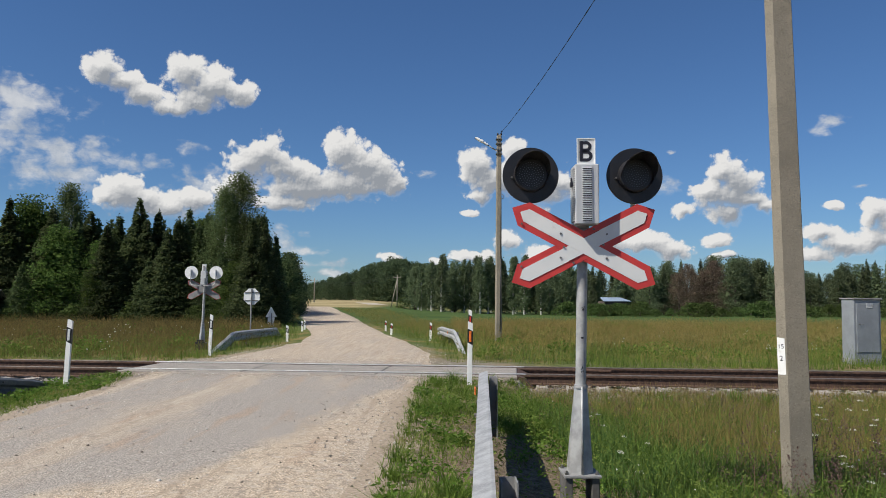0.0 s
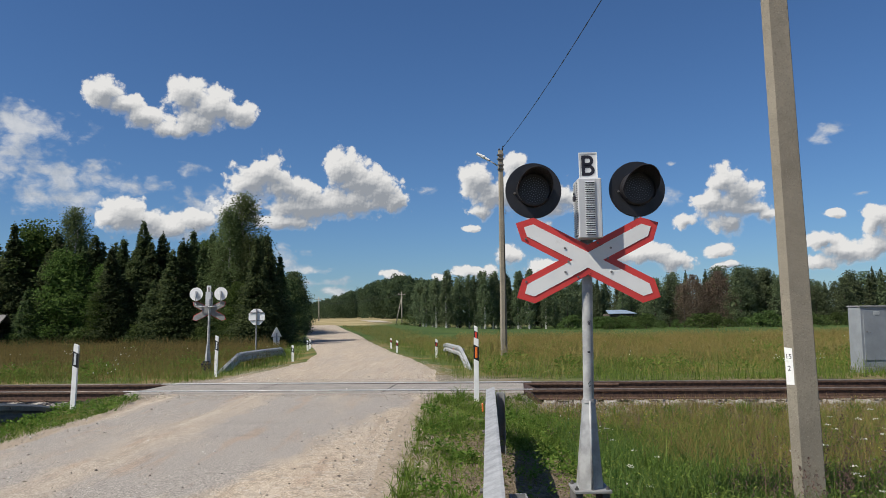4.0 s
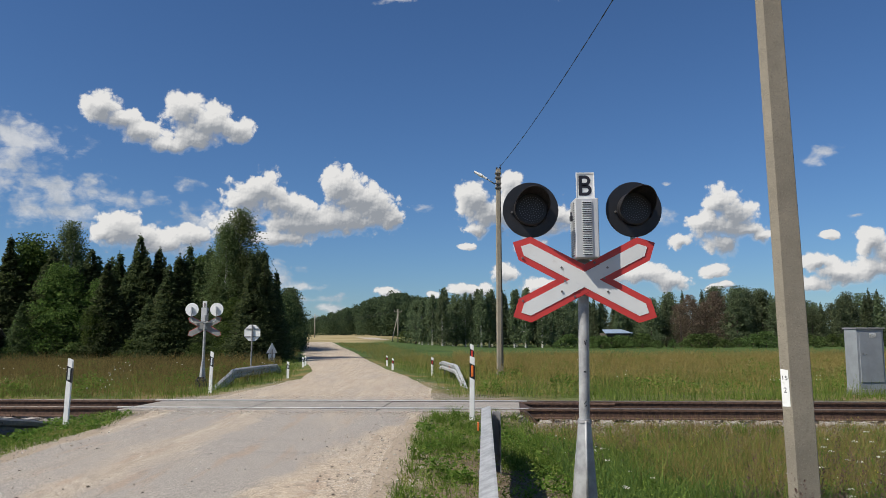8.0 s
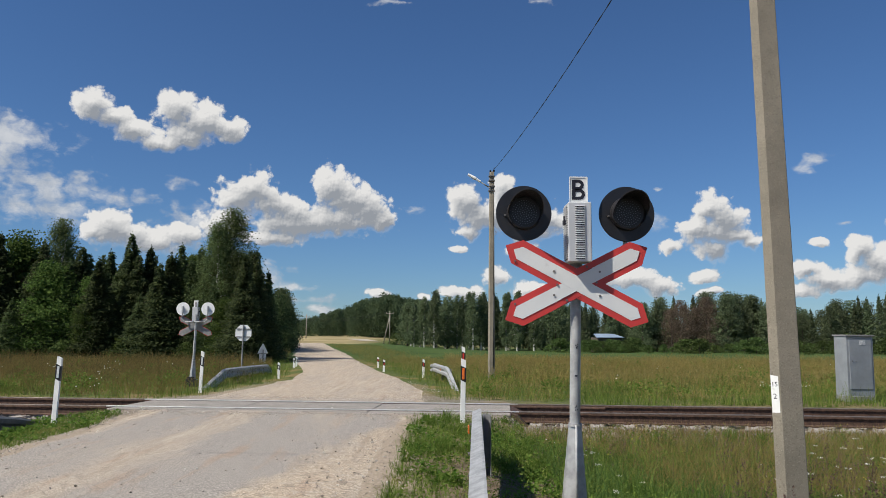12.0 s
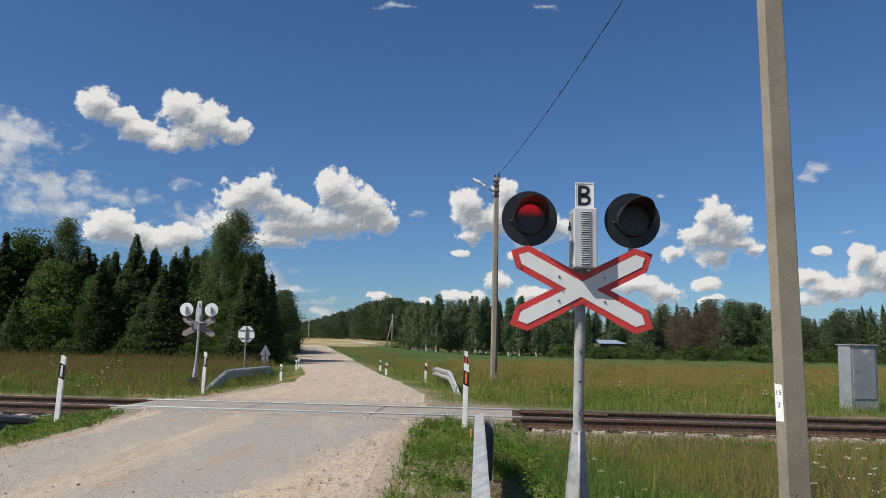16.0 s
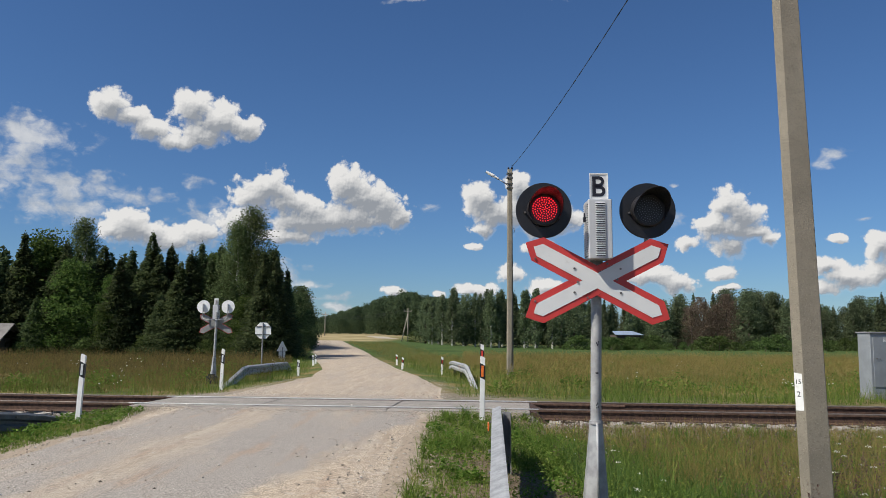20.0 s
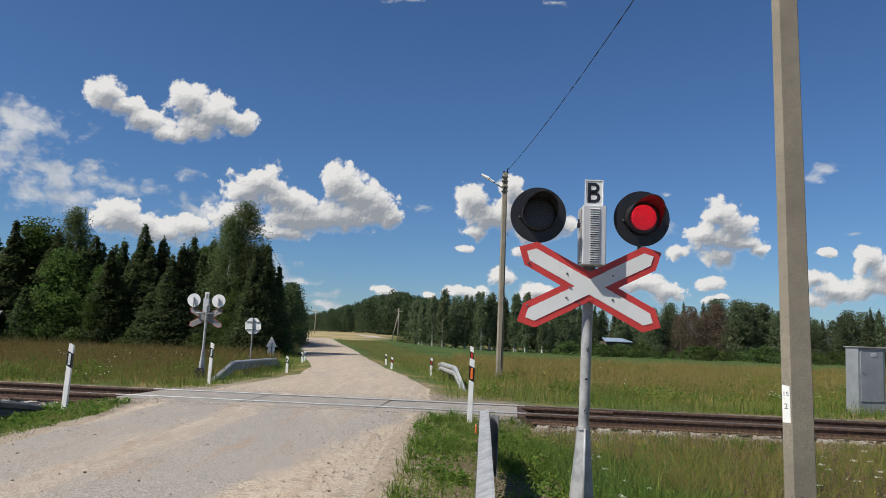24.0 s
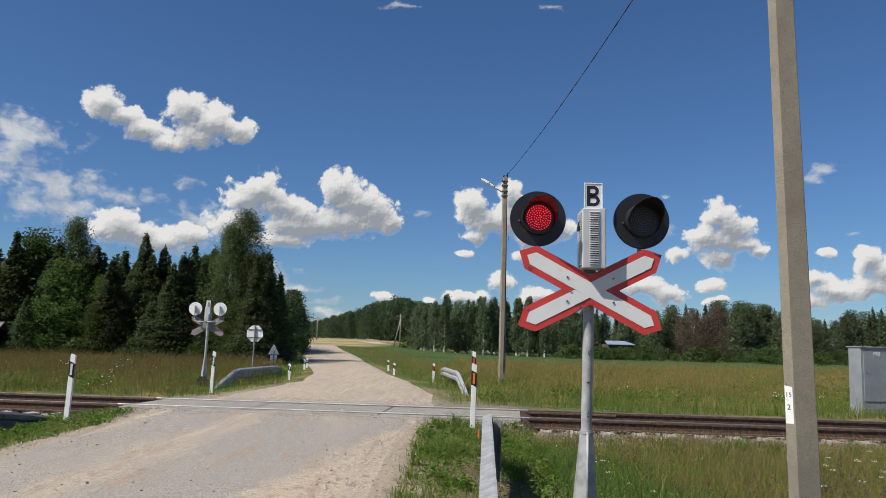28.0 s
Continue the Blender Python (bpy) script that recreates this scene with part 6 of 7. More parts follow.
# ---- grass ----
def m_grass(name, a, b, c, d, dry=0.0, scale=0.22):
    """Blades from a to c, some dry ones of d, and drier patches over the meadow."""
    n = Nodes(name, 0.7, spec=0.12)
    r = n.island()
    col = n.mix(n.ramp(r, 0.0, 0.5), a, b)
    col = n.mix(n.ramp(r, 0.5, 0.85), col, c)
    patch_ = n.noise(scale, 5, 0.6)
    col = n.mix(n.math("MULTIPLY", n.ramp(patch_, 0.62 - dry, 0.80 - dry), n.ramp(r, 0.0, 1.0, 0.65, 1.0)), col, d)
    n.color(col)
    thin = n.t.nodes.new("ShaderNodeBsdfTranslucent")
    n.put(thin.inputs["Color"], col)
    mixer = n.t.nodes.new("ShaderNodeMixShader")
    mixer.inputs[0].default_value = 0.4
    n.t.links.new(n.b.outputs[0], mixer.inputs[1])
    n.t.links.new(thin.outputs[0], mixer.inputs[2])
    n.t.links.new(mixer.outputs[0], n.t.nodes["Material Output"].inputs["Surface"])
    return n.m


GREEN = m_grass("verge_grass", (0.08, 0.135, 0.021), (0.13, 0.195, 0.033), (0.21, 0.265, 0.06), (0.30, 0.25, 0.09), 0.06, 0.9)
MEADOW = m_grass("meadow_grass", (0.075, 0.105, 0.022), (0.12, 0.14, 0.032), (0.17, 0.17, 0.046), (0.32, 0.255, 0.088), 0.25, 0.35)
ROUGH = m_grass("rough_grass", (0.058, 0.064, 0.018), (0.09, 0.087, 0.025), (0.135, 0.117, 0.036), (0.22, 0.165, 0.06), 0.25, 0.3)
TAWNY = m_grass("tawny_grass", (0.11, 0.083, 0.033), (0.155, 0.118, 0.043), (0.215, 0.165, 0.062), (0.26, 0.20, 0.08), 0.1)
STRAW = m_grass("dry_grass", (0.20, 0.155, 0.05), (0.27, 0.21, 0.07), (0.335, 0.262, 0.095), (0.39, 0.305, 0.115), 0.1)
TUFT = m_grass("lush_grass", (0.08, 0.14, 0.022), (0.12, 0.195, 0.032), (0.18, 0.25, 0.048), (0.26, 0.27, 0.07), 0.0, 0.9)
BROWN = m_grass("withered_stalks", (0.13, 0.085, 0.055), (0.20, 0.135, 0.085), (0.26, 0.18, 0.11), (0.33, 0.25, 0.14), 0.1, 0.9)


def blades(name, x, y, h, w, material, rng, label, two=True, flop=0.35, category="grass"):
    """Bent blades that taper to a tip."""
    k = len(x)
    z = land(x, y) - 0.01
    a = rng.uniform(0, 6.283, k)
    side = np.stack([np.cos(a), np.sin(a), 0 * a], 1) * w[:, None]
    b = rng.uniform(0, 6.283, k)
    lean = np.stack([np.cos(b), np.sin(b), 0 * b], 1) * (h * rng.uniform(0, flop, k))[:, None]
    p0 = np.stack([x, y, z], 1)
    up = np.stack([0 * h, 0 * h, h], 1)
    p1, p2 = p0 + up * 0.55 + lean * 0.35, p0 + up * 0.96 + lean
    if two:
        v = np.stack([p0 - side, p0 + side, p1 + side * 0.8, p1 - side * 0.8, p2 + side * 0.12, p2 - side * 0.12], 1)
        f = np.array([(0, 1, 2, 3), (3, 2, 4, 5)])
        faces = (f[None] + 6 * np.arange(k)[:, None, None]).reshape(-1, 4)
    else:
        v = np.stack([p0 - side, p0 + side, p2 + side * 0.3, p2 - side * 0.3], 1)
        faces = np.arange(4 * k).reshape(k, 4)
    return tagged(new(name, raw_mesh(name, v.reshape(-1, 3), faces, material)), label, category, kind="stuff")


def patchy(x, y, k, seed):
    return wave(x, y, k, seed) * 0.5 + wave(x, y, k * 2.3, seed + 3) * 0.3 + wave(x, y, k * 5.1, seed + 5) * 0.2


def off_track(x, y, margin):
    across = (x - TRACK_MID.x) * TRACK_SIDE.x + (y - TRACK_MID.y) * TRACK_SIDE.y
    return np.abs(across) > margin


def scatter(rng, k, x0, x1, y0, y1, power=1.0):
    return rng.uniform(x0, x1, k), y0 + (y1 - y0) * rng.uniform(0, 1, k) ** power


# near verge beside the signal: thin and patchy by the road, lush before the rails, tall beyond the post
def cover(x, y):
    """How thickly the near verge is grown, from 0 to 1."""
    pt = patchy(x, y, 1.5, 2.0)
    c = 0.56 + 0.42 * step(y, 8.3, 9.8) + 0.4 * step(x, 1.45, 2.0) + 1.1 * pt
    c = c - 0.55 * np.exp(-((x - 1.35) / 0.5) ** 2 - ((y - 5.6) / 0.9) ** 2) - 0.35 * np.exp(-((x - 0.55) / 0.35) ** 2) * (1 - step(y, 8.0, 9.5))
    c = c - 0.5 * np.exp(-((x - 0.95) / 0.22) ** 2) * (1 - step(y, 8.6, 9.6))
    return np.clip(c - 0.5 * step(y, 12.6, 13.4) * step(x, 1.5, 3.0), 0, 1)


rng = np.random.default_rng(301)
x, y = scatter(rng, 150000, -0.8, 9.0, 3.2, 14.2, 1.15)
out = x - road_right(y)
keep = (out > 0.02 + rng.exponential(0.09, len(x))) & (x < 0.66 * y + 0.4) & off_track(x, y, 1.75) & (rng.uniform(0.05, 1.0, len(x)) < cover(x, y))
x, y, out = x[keep], y[keep], out[keep]
h = np.clip(rng.gamma(3.2, 0.019, len(x)), 0.025, 0.2) * (0.7 + 0.7 * cover(x, y)) * np.interp(out, [0, 0.5, 1.6, 2.6], [0.6, 1.0, 1.15, 1.6]) * np.interp(y, [8.5, 9.6, 10.6, 12.0, 13.2], [1.0, 1.35, 1.1, 0.75, 0.5])
blades("verge_grass", x, y, h, rng.uniform(0.0022, 0.0046, len(x)), GREEN, rng, "short green grass on the verge by the signal", True, 1.1)

# tall bluish grass between the signal and the pole
x, y = scatter(rng, 26000, 1.35, 6.5, 4.4, 10.8, 0.95)
keep = (x < 0.64 * y + 0.3) & (rng.uniform(-0.45, 0.75, len(x)) < patchy(x, y, 0.9, 14.0) + 0.45 - 0.9 * step(x, 2.6, 4.2) - 0.5 * step(y, 10.0, 11.6))
x, y = x[keep], y[keep]
TALL = m_grass("tall_green_grass", (0.062, 0.125, 0.03), (0.10, 0.175, 0.042), (0.165, 0.235, 0.07), (0.25, 0.24, 0.09), 0.0, 0.9)
blades("tall_grass", x, y, rng.uniform(0.14, 0.36, len(x)) * np.interp(y, [5, 9, 10.8], [0.9, 1.0, 0.7]), rng.uniform(0.0022, 0.0045, len(x)), TALL, rng, "tall green grass between the signal and the pole", True, 0.75)

# golden haze of dry grass towards the rails
x, y = scatter(rng, 62000, 1.5, 9.0, 6.2, 13.7, 0.75)
keep = (x < 0.66 * y + 0.4) & off_track(x, y, 1.45) & (rng.uniform(-0.45, 0.9, len(x)) < patchy(x, y, 0.9, 7.0) * 0.9 + 0.55 * step(x, 2.2, 3.2) + 0.3 * step(y, 9.5, 11.5) - 0.9 * (1 - step(x, 1.9, 2.6)) * (1 - step(y, 10.8, 12.2)) - 0.35 * (1 - step(y, 6.5, 8.5)))
x, y = x[keep], y[keep]
blades("dry_verge_grass", x, y, rng.uniform(0.16, 0.46, len(x)) * np.interp(y, [9.5, 11.5, 13], [1.0, 0.6, 0.35]), rng.uniform(0.0011, 0.0024, len(x)), STRAW, rng, "tall dry golden grass on the verge near the rails", True, 0.6)
k = len(x) // 4
p = np.stack([x[:k] + rng.normal(0, 0.03, k), y[:k] + rng.normal(0, 0.03, k), land(x[:k], y[:k]) + rng.uniform(0.25, 0.5, k) * np.interp(y[:k], [9.5, 11.5, 13], [1.0, 0.6, 0.35])], 1)
v, fc = leaf_quads(p, np.stack([rng.normal(0, 0.35, k), rng.normal(0, 0.35, k), np.ones(k)], 1), rng.uniform(0.0015, 0.003, k), rng.uniform(0.03, 0.07, k), rng)
tagged(new("seed_heads", raw_mesh("seed_heads", v, fc, STRAW)), "pale feathery seed heads of the dry grass", "grass", kind="stuff")

# withered stalks beside the rails, thickest round the pole and beyond it
x, y = scatter(rng, 11000, 1.7, 9.0, 5.3, 13.9, 0.8)
keep = (x < 0.66 * y + 0.4) & off_track(x, y, 1.35) & (rng.uniform(-0.4, 0.9, len(x)) < patchy(x, y, 1.3, 11.0) + 0.2 * (y > 11) + 0.35 * step(x, 3.0, 3.8) - 0.5 * ((x < 2.4) & (y < 10.5)))
x, y = x[keep], y[keep]
blades("withered_stalks", x, y, rng.uniform(0.15, 0.5, len(x)) * np.interp(y, [9.5, 12.5], [1.0, 0.75]), rng.uniform(0.0014, 0.003, len(x)), BROWN, rng, "withered brown stalks beside the rails", True, 0.5)

# sorrel: red-brown spires of small seeds
SORREL = m_grass("sorrel_seeds", (0.10, 0.062, 0.055), (0.165, 0.10, 0.085), (0.23, 0.155, 0.125), (0.26, 0.20, 0.13), 0.0, 0.9)
P, D = [], []
for cx, cy, k, sp in ((2.45, 6.1, 16, 0.22), (2.75, 5.6, 12, 0.2), (3.5, 6.1, 26, 0.3), (3.9, 6.9, 26, 0.4), (4.4, 8.2, 30, 0.6), (5.2, 9.6, 30, 0.8), (1.75, 9.2, 8, 0.3), (2.3, 9.9, 12, 0.5)):
    for i in range(k):
        a, b = cx + rng.normal(0, sp), cy + rng.normal(0, sp)
        top, m = rng.uniform(0.35, 0.62), int(rng.integers(40, 75))
        f = rng.uniform(0.35, 1.0, m)
        t, r = rng.uniform(0, 6.283, m), 0.028 * (1.15 - f) + 0.006
        tip = rng.normal(0, 0.08, 2)
        P.append(np.stack([a + tip[0] * f + r * np.cos(t), b + tip[1] * f + r * np.sin(t), height(a, b) + top * f], 1))
        D.append(np.stack([np.cos(t) * 0.6, np.sin(t) * 0.6, rng.uniform(0.2, 1.0, m)], 1))
P, D = np.concatenate(P), np.concatenate(D)
v, fc = leaf_quads(P, D, rng.uniform(0.0025, 0.005, len(P)), rng.uniform(0.012, 0.03, len(P)), rng)
tagged(new("sorrel_spires", raw_mesh("sorrel_spires", v, fc, SORREL)), "red-brown seed spires of sorrel round the pole", "weeds", kind="stuff")

# dry litter on the bare soil
x, y = scatter(rng, 60000, -0.55, 4.5, 3.4, 12.5, 1.1)
keep = (x - road_right(y) > 0.1) & (x < 0.62 * y) & (rng.uniform(0.0, 1.0, len(x)) > cover(x, y))
x, y = x[keep], y[keep]
LITTER = m_grass("dry_litter", (0.10, 0.08, 0.04), (0.15, 0.117, 0.058), (0.215, 0.17, 0.085), (0.26, 0.205, 0.11), 0.1, 0.9)
blades("dry_litter", x, y, rng.uniform(0.015, 0.05, len(x)), rng.uniform(0.0012, 0.0026, len(x)), LITTER, rng, "short dry straw litter on the bare verge", False, 2.4)

# lush tufts of long blades
cx, cy = scatter(rng, 620, -0.5, 8.0, 4.0, 13.2, 1.1)
keep = (cx - road_right(cy) > 0.15) & (cx < 0.62 * cy) & off_track(cx, cy, 1.95) & (rng.uniform(0.2, 1.1, len(cx)) < cover(cx, cy))
cx, cy = cx[keep], cy[keep]
k = rng.integers(30, 90, len(cx))
size = np.repeat(rng.uniform(0.5, 1.2, len(cx)), k)
x, y = np.repeat(cx, k), np.repeat(cy, k)
x, y = x + rng.normal(0, 0.055, len(x)) * size, y + rng.normal(0, 0.055, len(x)) * size
blades("grass_tufts", x, y, rng.uniform(0.10, 0.30, len(x)) * size, rng.uniform(0.0026, 0.0052, len(x)), TUFT, rng, "lush tufts of long green grass", True, 1.2)

# broad-leaved weeds in low mounds
WEED = m_grass("weed_leaves", (0.055, 0.12, 0.016), (0.09, 0.17, 0.025), (0.14, 0.225, 0.042), (0.17, 0.22, 0.06))
MOUNDS = [(1.14, 7.9, 0.2), (1.22, 8.5, 0.22), (1.3, 9.6, 0.28), (1.05, 10.6, 0.28), (0.85, 11.5, 0.28), (1.5, 11.2, 0.26), (-0.05, 8.1, 0.17), (0.14, 7.6, 0.13), (-0.2, 9.4, 0.2), (0.05, 10.3, 0.2), (-0.2, 11.2, 0.2), (-0.1, 6.3, 0.12), (0.05, 5.6, 0.11), (-0.3, 5.3, 0.12), (1.42, 6.6, 0.1), (1.62, 7.4, 0.16)]
P, D = [], []
for cx, cy, size in MOUNDS:
    for j in range(int(6 + 42 * size)):
        a, b = cx + rng.normal(0, size * 0.75), cy + rng.normal(0, size)
        if a - float(road_right(b)) < 0.1:
            continue
        k, hh = int(rng.integers(9, 20)), rng.uniform(0.4, 1.0) * (0.06 + 0.55 * size)
        t, q = rng.uniform(0, 6.283, k), rng.uniform(0, 1, k)
        P.append(np.stack([a + 0.07 * q * np.cos(t), b + 0.07 * q * np.sin(t), height(a, b) + hh * rng.uniform(0.15, 1.0, k)], 1))
        D.append(np.stack([np.cos(t), np.sin(t), rng.uniform(-0.25, 0.75, k)], 1))
cx, cy = scatter(rng, 800, -0.5, 7.0, 3.8, 13.2, 1.2)
keep = (cx - road_right(cy) > 0.12) & (cx < 0.62 * cy) & off_track(cx, cy, 1.9) & (patchy(cx, cy, 1.1, 4.4) > np.interp(cx, [1.0, 3.0, 4.0], [-0.05, 0.15, 0.4]))
for a, b in zip(cx[keep], cy[keep]):
    k = int(rng.integers(8, 18))
    t, r = rng.uniform(0, 6.283, k), rng.uniform(0.01, 0.10, k)
    P.append(np.stack([a + r * np.cos(t), b + r * np.sin(t), np.full(k, height(a, b)) + rng.uniform(0.01, 0.10, k)], 1))
    D.append(np.stack([np.cos(t), np.sin(t), rng.uniform(-0.2, 0.7, k)], 1))
P, D = np.concatenate(P), np.concatenate(D)
v, f = leaf_quads(P, D, rng.uniform(0.008, 0.019, len(P)), rng.uniform(0.03, 0.075, len(P)), rng)
tagged(new("verge_weeds", raw_mesh("verge_weeds", v, f, WEED)), "bright green leafy weeds in the verge", "weeds", kind="stuff")

# white umbels and yellow flower heads on the verge beyond the pole
UMBEL = plain("cream_umbels", (0.74, 0.73, 0.64), 0.75, 0, 0.06, 20)
YELLOW = plain("yellow_petals", (0.62, 0.55, 0.05), 0.7, 0, 0.1, 20)
pts = {"umbel": [], "yellow": []}
stems = []
for kind, cx, cy, k, sp, lo, hi in (("umbel", 3.35, 6.1, 5, 0.18, 0.22, 0.5), ("umbel", 4.1, 6.5, 12, 0.4, 0.2, 0.55), ("umbel", 3.9, 8.0, 8, 0.5, 0.3, 0.6), ("umbel", 1.6, 7.0, 5, 0.3, 0.12, 0.3), ("umbel", 2.0, 8.4, 6, 0.35, 0.2, 0.4), ("umbel", 5.6, 9.5, 7, 0.7, 0.3, 0.6),
                                    ("yellow", 2.1, 10.2, 8, 0.4, 0.3, 0.5), ("yellow", 3.0, 11.0, 10, 0.5, 0.3, 0.55), ("yellow", 4.3, 7.6, 9, 0.3, 0.3, 0.5)):
    for i in range(k):
        a, b, top = cx + rng.normal(0, sp), cy + rng.normal(0, sp), rng.uniform(lo, hi)
        stems.append((a, b, top))
        for j in range(int(rng.integers(14, 26)) if kind == "umbel" else int(rng.integers(6, 14))):
            t, r = rng.uniform(0, 6.283), 0.034 * math.sqrt(rng.uniform())
            pts[kind].append((a + r * math.cos(t), b + r * math.sin(t), height(a, b) + top + (rng.normal(0, 0.004) if kind == "umbel" else rng.uniform(-0.06, 0.03)), rng.uniform(0.003, 0.006)))
for kind, mat, label in (("umbel", UMBEL, "flat cream-white umbel flowers on thin stems"), ("yellow", YELLOW, "small yellow flower heads in the dry grass")):
    P = np.array(pts[kind])
    tagged(new(kind + "_flowers", pebbles(kind + "_flowers", P[:, 0], P[:, 1], P[:, 2], P[:, 3], mat, 21)), label, "flowers", kind="stuff")
S = np.array(stems)
blades("flower_stems", S[:, 0], S[:, 1], S[:, 2] * 1.04, np.full(len(S), 0.0025), TALL, rng, "thin green stems under the flower heads", True, 0.0, "flowers")

# verge left of the road, this side of the rails
x, y = scatter(rng, 80000, -10.5, -4.7, 7.0, 14.3)
out = road_left(y) - x
keep = (out > -0.05 + rng.exponential(0.14, len(x))) & (x > -0.66 * y - 0.5) & off_track(x, y, 1.7) & (rng.uniform(-0.8, 0.4, len(x)) < patchy(x, y, 1.2, 9.0) + 0.25)
x, y = x[keep], y[keep]
blades("verge_grass", x, y, rng.gamma(3.0, 0.017, len(x)), rng.uniform(0.0025, 0.005, len(x)), GREEN, rng, "green grass on the verge beside the sunken guard rail", True, 1.2)
P, D = [], []
cx, cy = scatter(rng, 420, -9.5, -4.8, 7.5, 13.6)
keep = (road_left(cy) - cx > 0.05) & (cx > -0.66 * cy - 0.3) & (patchy(cx, cy, 1.4, 6.1) > -0.25)
for a, b in zip(cx[keep], cy[keep]):
    k = int(rng.integers(14, 30))
    t, r = rng.uniform(0, 6.283, k), rng.uniform(0.01, 0.16, k)
    P.append(np.stack([a + r * np.cos(t), b + r * np.sin(t), np.full(k, height(a, b)) + rng.uniform(0.01, 0.11, k)], 1))
    D.append(np.stack([np.cos(t), np.sin(t), rng.uniform(-0.2, 0.7, k)], 1))
P, D = np.concatenate(P), np.concatenate(D)
v, f = leaf_quads(P, D, rng.uniform(0.009, 0.02, len(P)), rng.uniform(0.03, 0.08, len(P)), rng)
tagged(new("verge_weeds", raw_mesh("verge_weeds", v, f, WEED)), "leafy weeds round the sunken guard rail", "weeds", kind="stuff")

# beyond the rails: green fringe, then tall straw meadow
x, y = scatter(rng, 95000, -13, 14, 17.0, 44, 1.5)
out = np.maximum(x - road_right(y), road_left(y) - x)
keep = (out > 0.15 + rng.exponential(0.25, len(x))) & off_track(x, y, 2.2 + 1.1 * ((x > -1) & (x < 3.2) & (patchy(x, y, 1.1, 3.3) < 0.25))) & (np.abs(x) < 0.64 * y) & ((out < 4.0) | (y < 27)) & (rng.uniform(-0.8, 0.5, len(x)) < patchy(x, y, 0.8, 1.0) + 0.2)
x, y = x[keep], y[keep]
blades("verge_grass", x, y, rng.gamma(3.0, 0.055, len(x)), rng.uniform(0.003, 0.007, len(x)), GREEN, rng, "green grass strip beyond the rails", False, 0.5)



def meadow(name, x, y, top, size, material, label, upright=1.2):
    """Crossing blades, stems and seed heads that fill the height of a meadow."""
    k = len(x)
    f = rng.uniform(0.15, 1.0, k)
    p = np.stack([x, y, land(x, y) + top * f - size * 0.5], 1)
    d = np.stack([rng.normal(0, 0.8, k), rng.normal(0, 0.8, k), rng.uniform(0.0, 1.0, k) * upright], 1)
    v, fc = leaf_quads(p, d, rng.uniform(0.003, 0.007, k), size * rng.uniform(0.4, 1.1, k), rng)
    return tagged(new(name, raw_mesh(name, v, fc, material)), label, "grass", kind="stuff")


x, y = scatter(rng, 250000, -8.0, 31, 18.5, 48, 1.15)
out = x - road_right(y)
keep = (out > 1.0) & (x < 0.64 * y) & (rng.uniform(-0.9, 0.5, len(x)) < patchy(x, y, 0.35, 6.0) * 1.4 + 0.2) & off_track(x, y, 3.3) & (rng.uniform(0, 1, len(x)) < np.interp(out, [1.0, 4], [0.3, 1.0]))
x, y = x[keep], y[keep]
meadow("meadow_grass", x, y, rng.uniform(0.25, 0.5, len(x)) * np.interp(y, [18, 22, 28], [0.5, 0.75, 1.0]), rng.uniform(0.13, 0.26, len(x)), MEADOW, "tall green and straw-coloured meadow grass", 2.0)
x, y = scatter(rng, 150000, 0.5, 30, 21, 47, 1.0)
keep = (x - road_right(y) > 3.0) & (x < 0.64 * y) & (rng.uniform(-0.5, 0.6, len(x)) < patchy(x, y, 0.24, 6.6) * 1.3 + 0.4)
x, y = x[keep], y[keep]
meadow("dry_meadow_grass", x, y, rng.uniform(0.42, 0.68, len(x)), rng.uniform(0.12, 0.24, len(x)), STRAW, "tall dry golden grass in the field", 4.5)
x, y = scatter(rng, 190000, -29, -5.5, 18.0, 44, 0.9)
keep = (road_left(y) - x > 1.2) & (x > -0.64 * y - 1) & (rng.uniform(-0.9, 0.5, len(x)) < patchy(x, y, 0.4, 3.0) + 0.25) & off_track(x, y, 2.6)
x, y = x[keep], y[keep]
meadow("meadow_grass", x, y, rng.uniform(0.25, 0.5, len(x)) * np.interp(y, [18, 24], [0.5, 1.0]), rng.uniform(0.13, 0.26, len(x)), ROUGH, "tall rough grass before the spruce wood", 2.0)
x, y = scatter(rng, 80000, -29, -7.5, 21.0, 43.5, 0.9)
keep = (road_left(y) - x > 2.0) & (x > -0.64 * y - 1) & (rng.uniform(-0.6, 0.6, len(x)) < patchy(x, y, 0.26, 5.0) * 1.5 + 0.2)
x, y = x[keep], y[keep]
meadow("dry_meadow_grass", x, y, rng.uniform(0.45, 0.8, len(x)), rng.uniform(0.12, 0.26, len(x)), TAWNY, "tall tawny grass before the spruce wood", 4.5)

# rough grass along the far road, both sides
x, y = scatter(rng, 60000, -24, 2, 44, 125, 1.4)
keep = ((x - road_right(y) > 0.2) & (x - road_right(y) < 1.5 + 0.05 * y)) | ((road_left(y) - x > 0.2) & (road_left(y) - x < 1.6))
x, y = x[keep], y[keep]
meadow("verge_grass", x, y, rng.uniform(0.3, 0.65, len(x)), rng.uniform(0.2, 0.4, len(x)), MEADOW, "rough tall grass along the far road", 2.5)

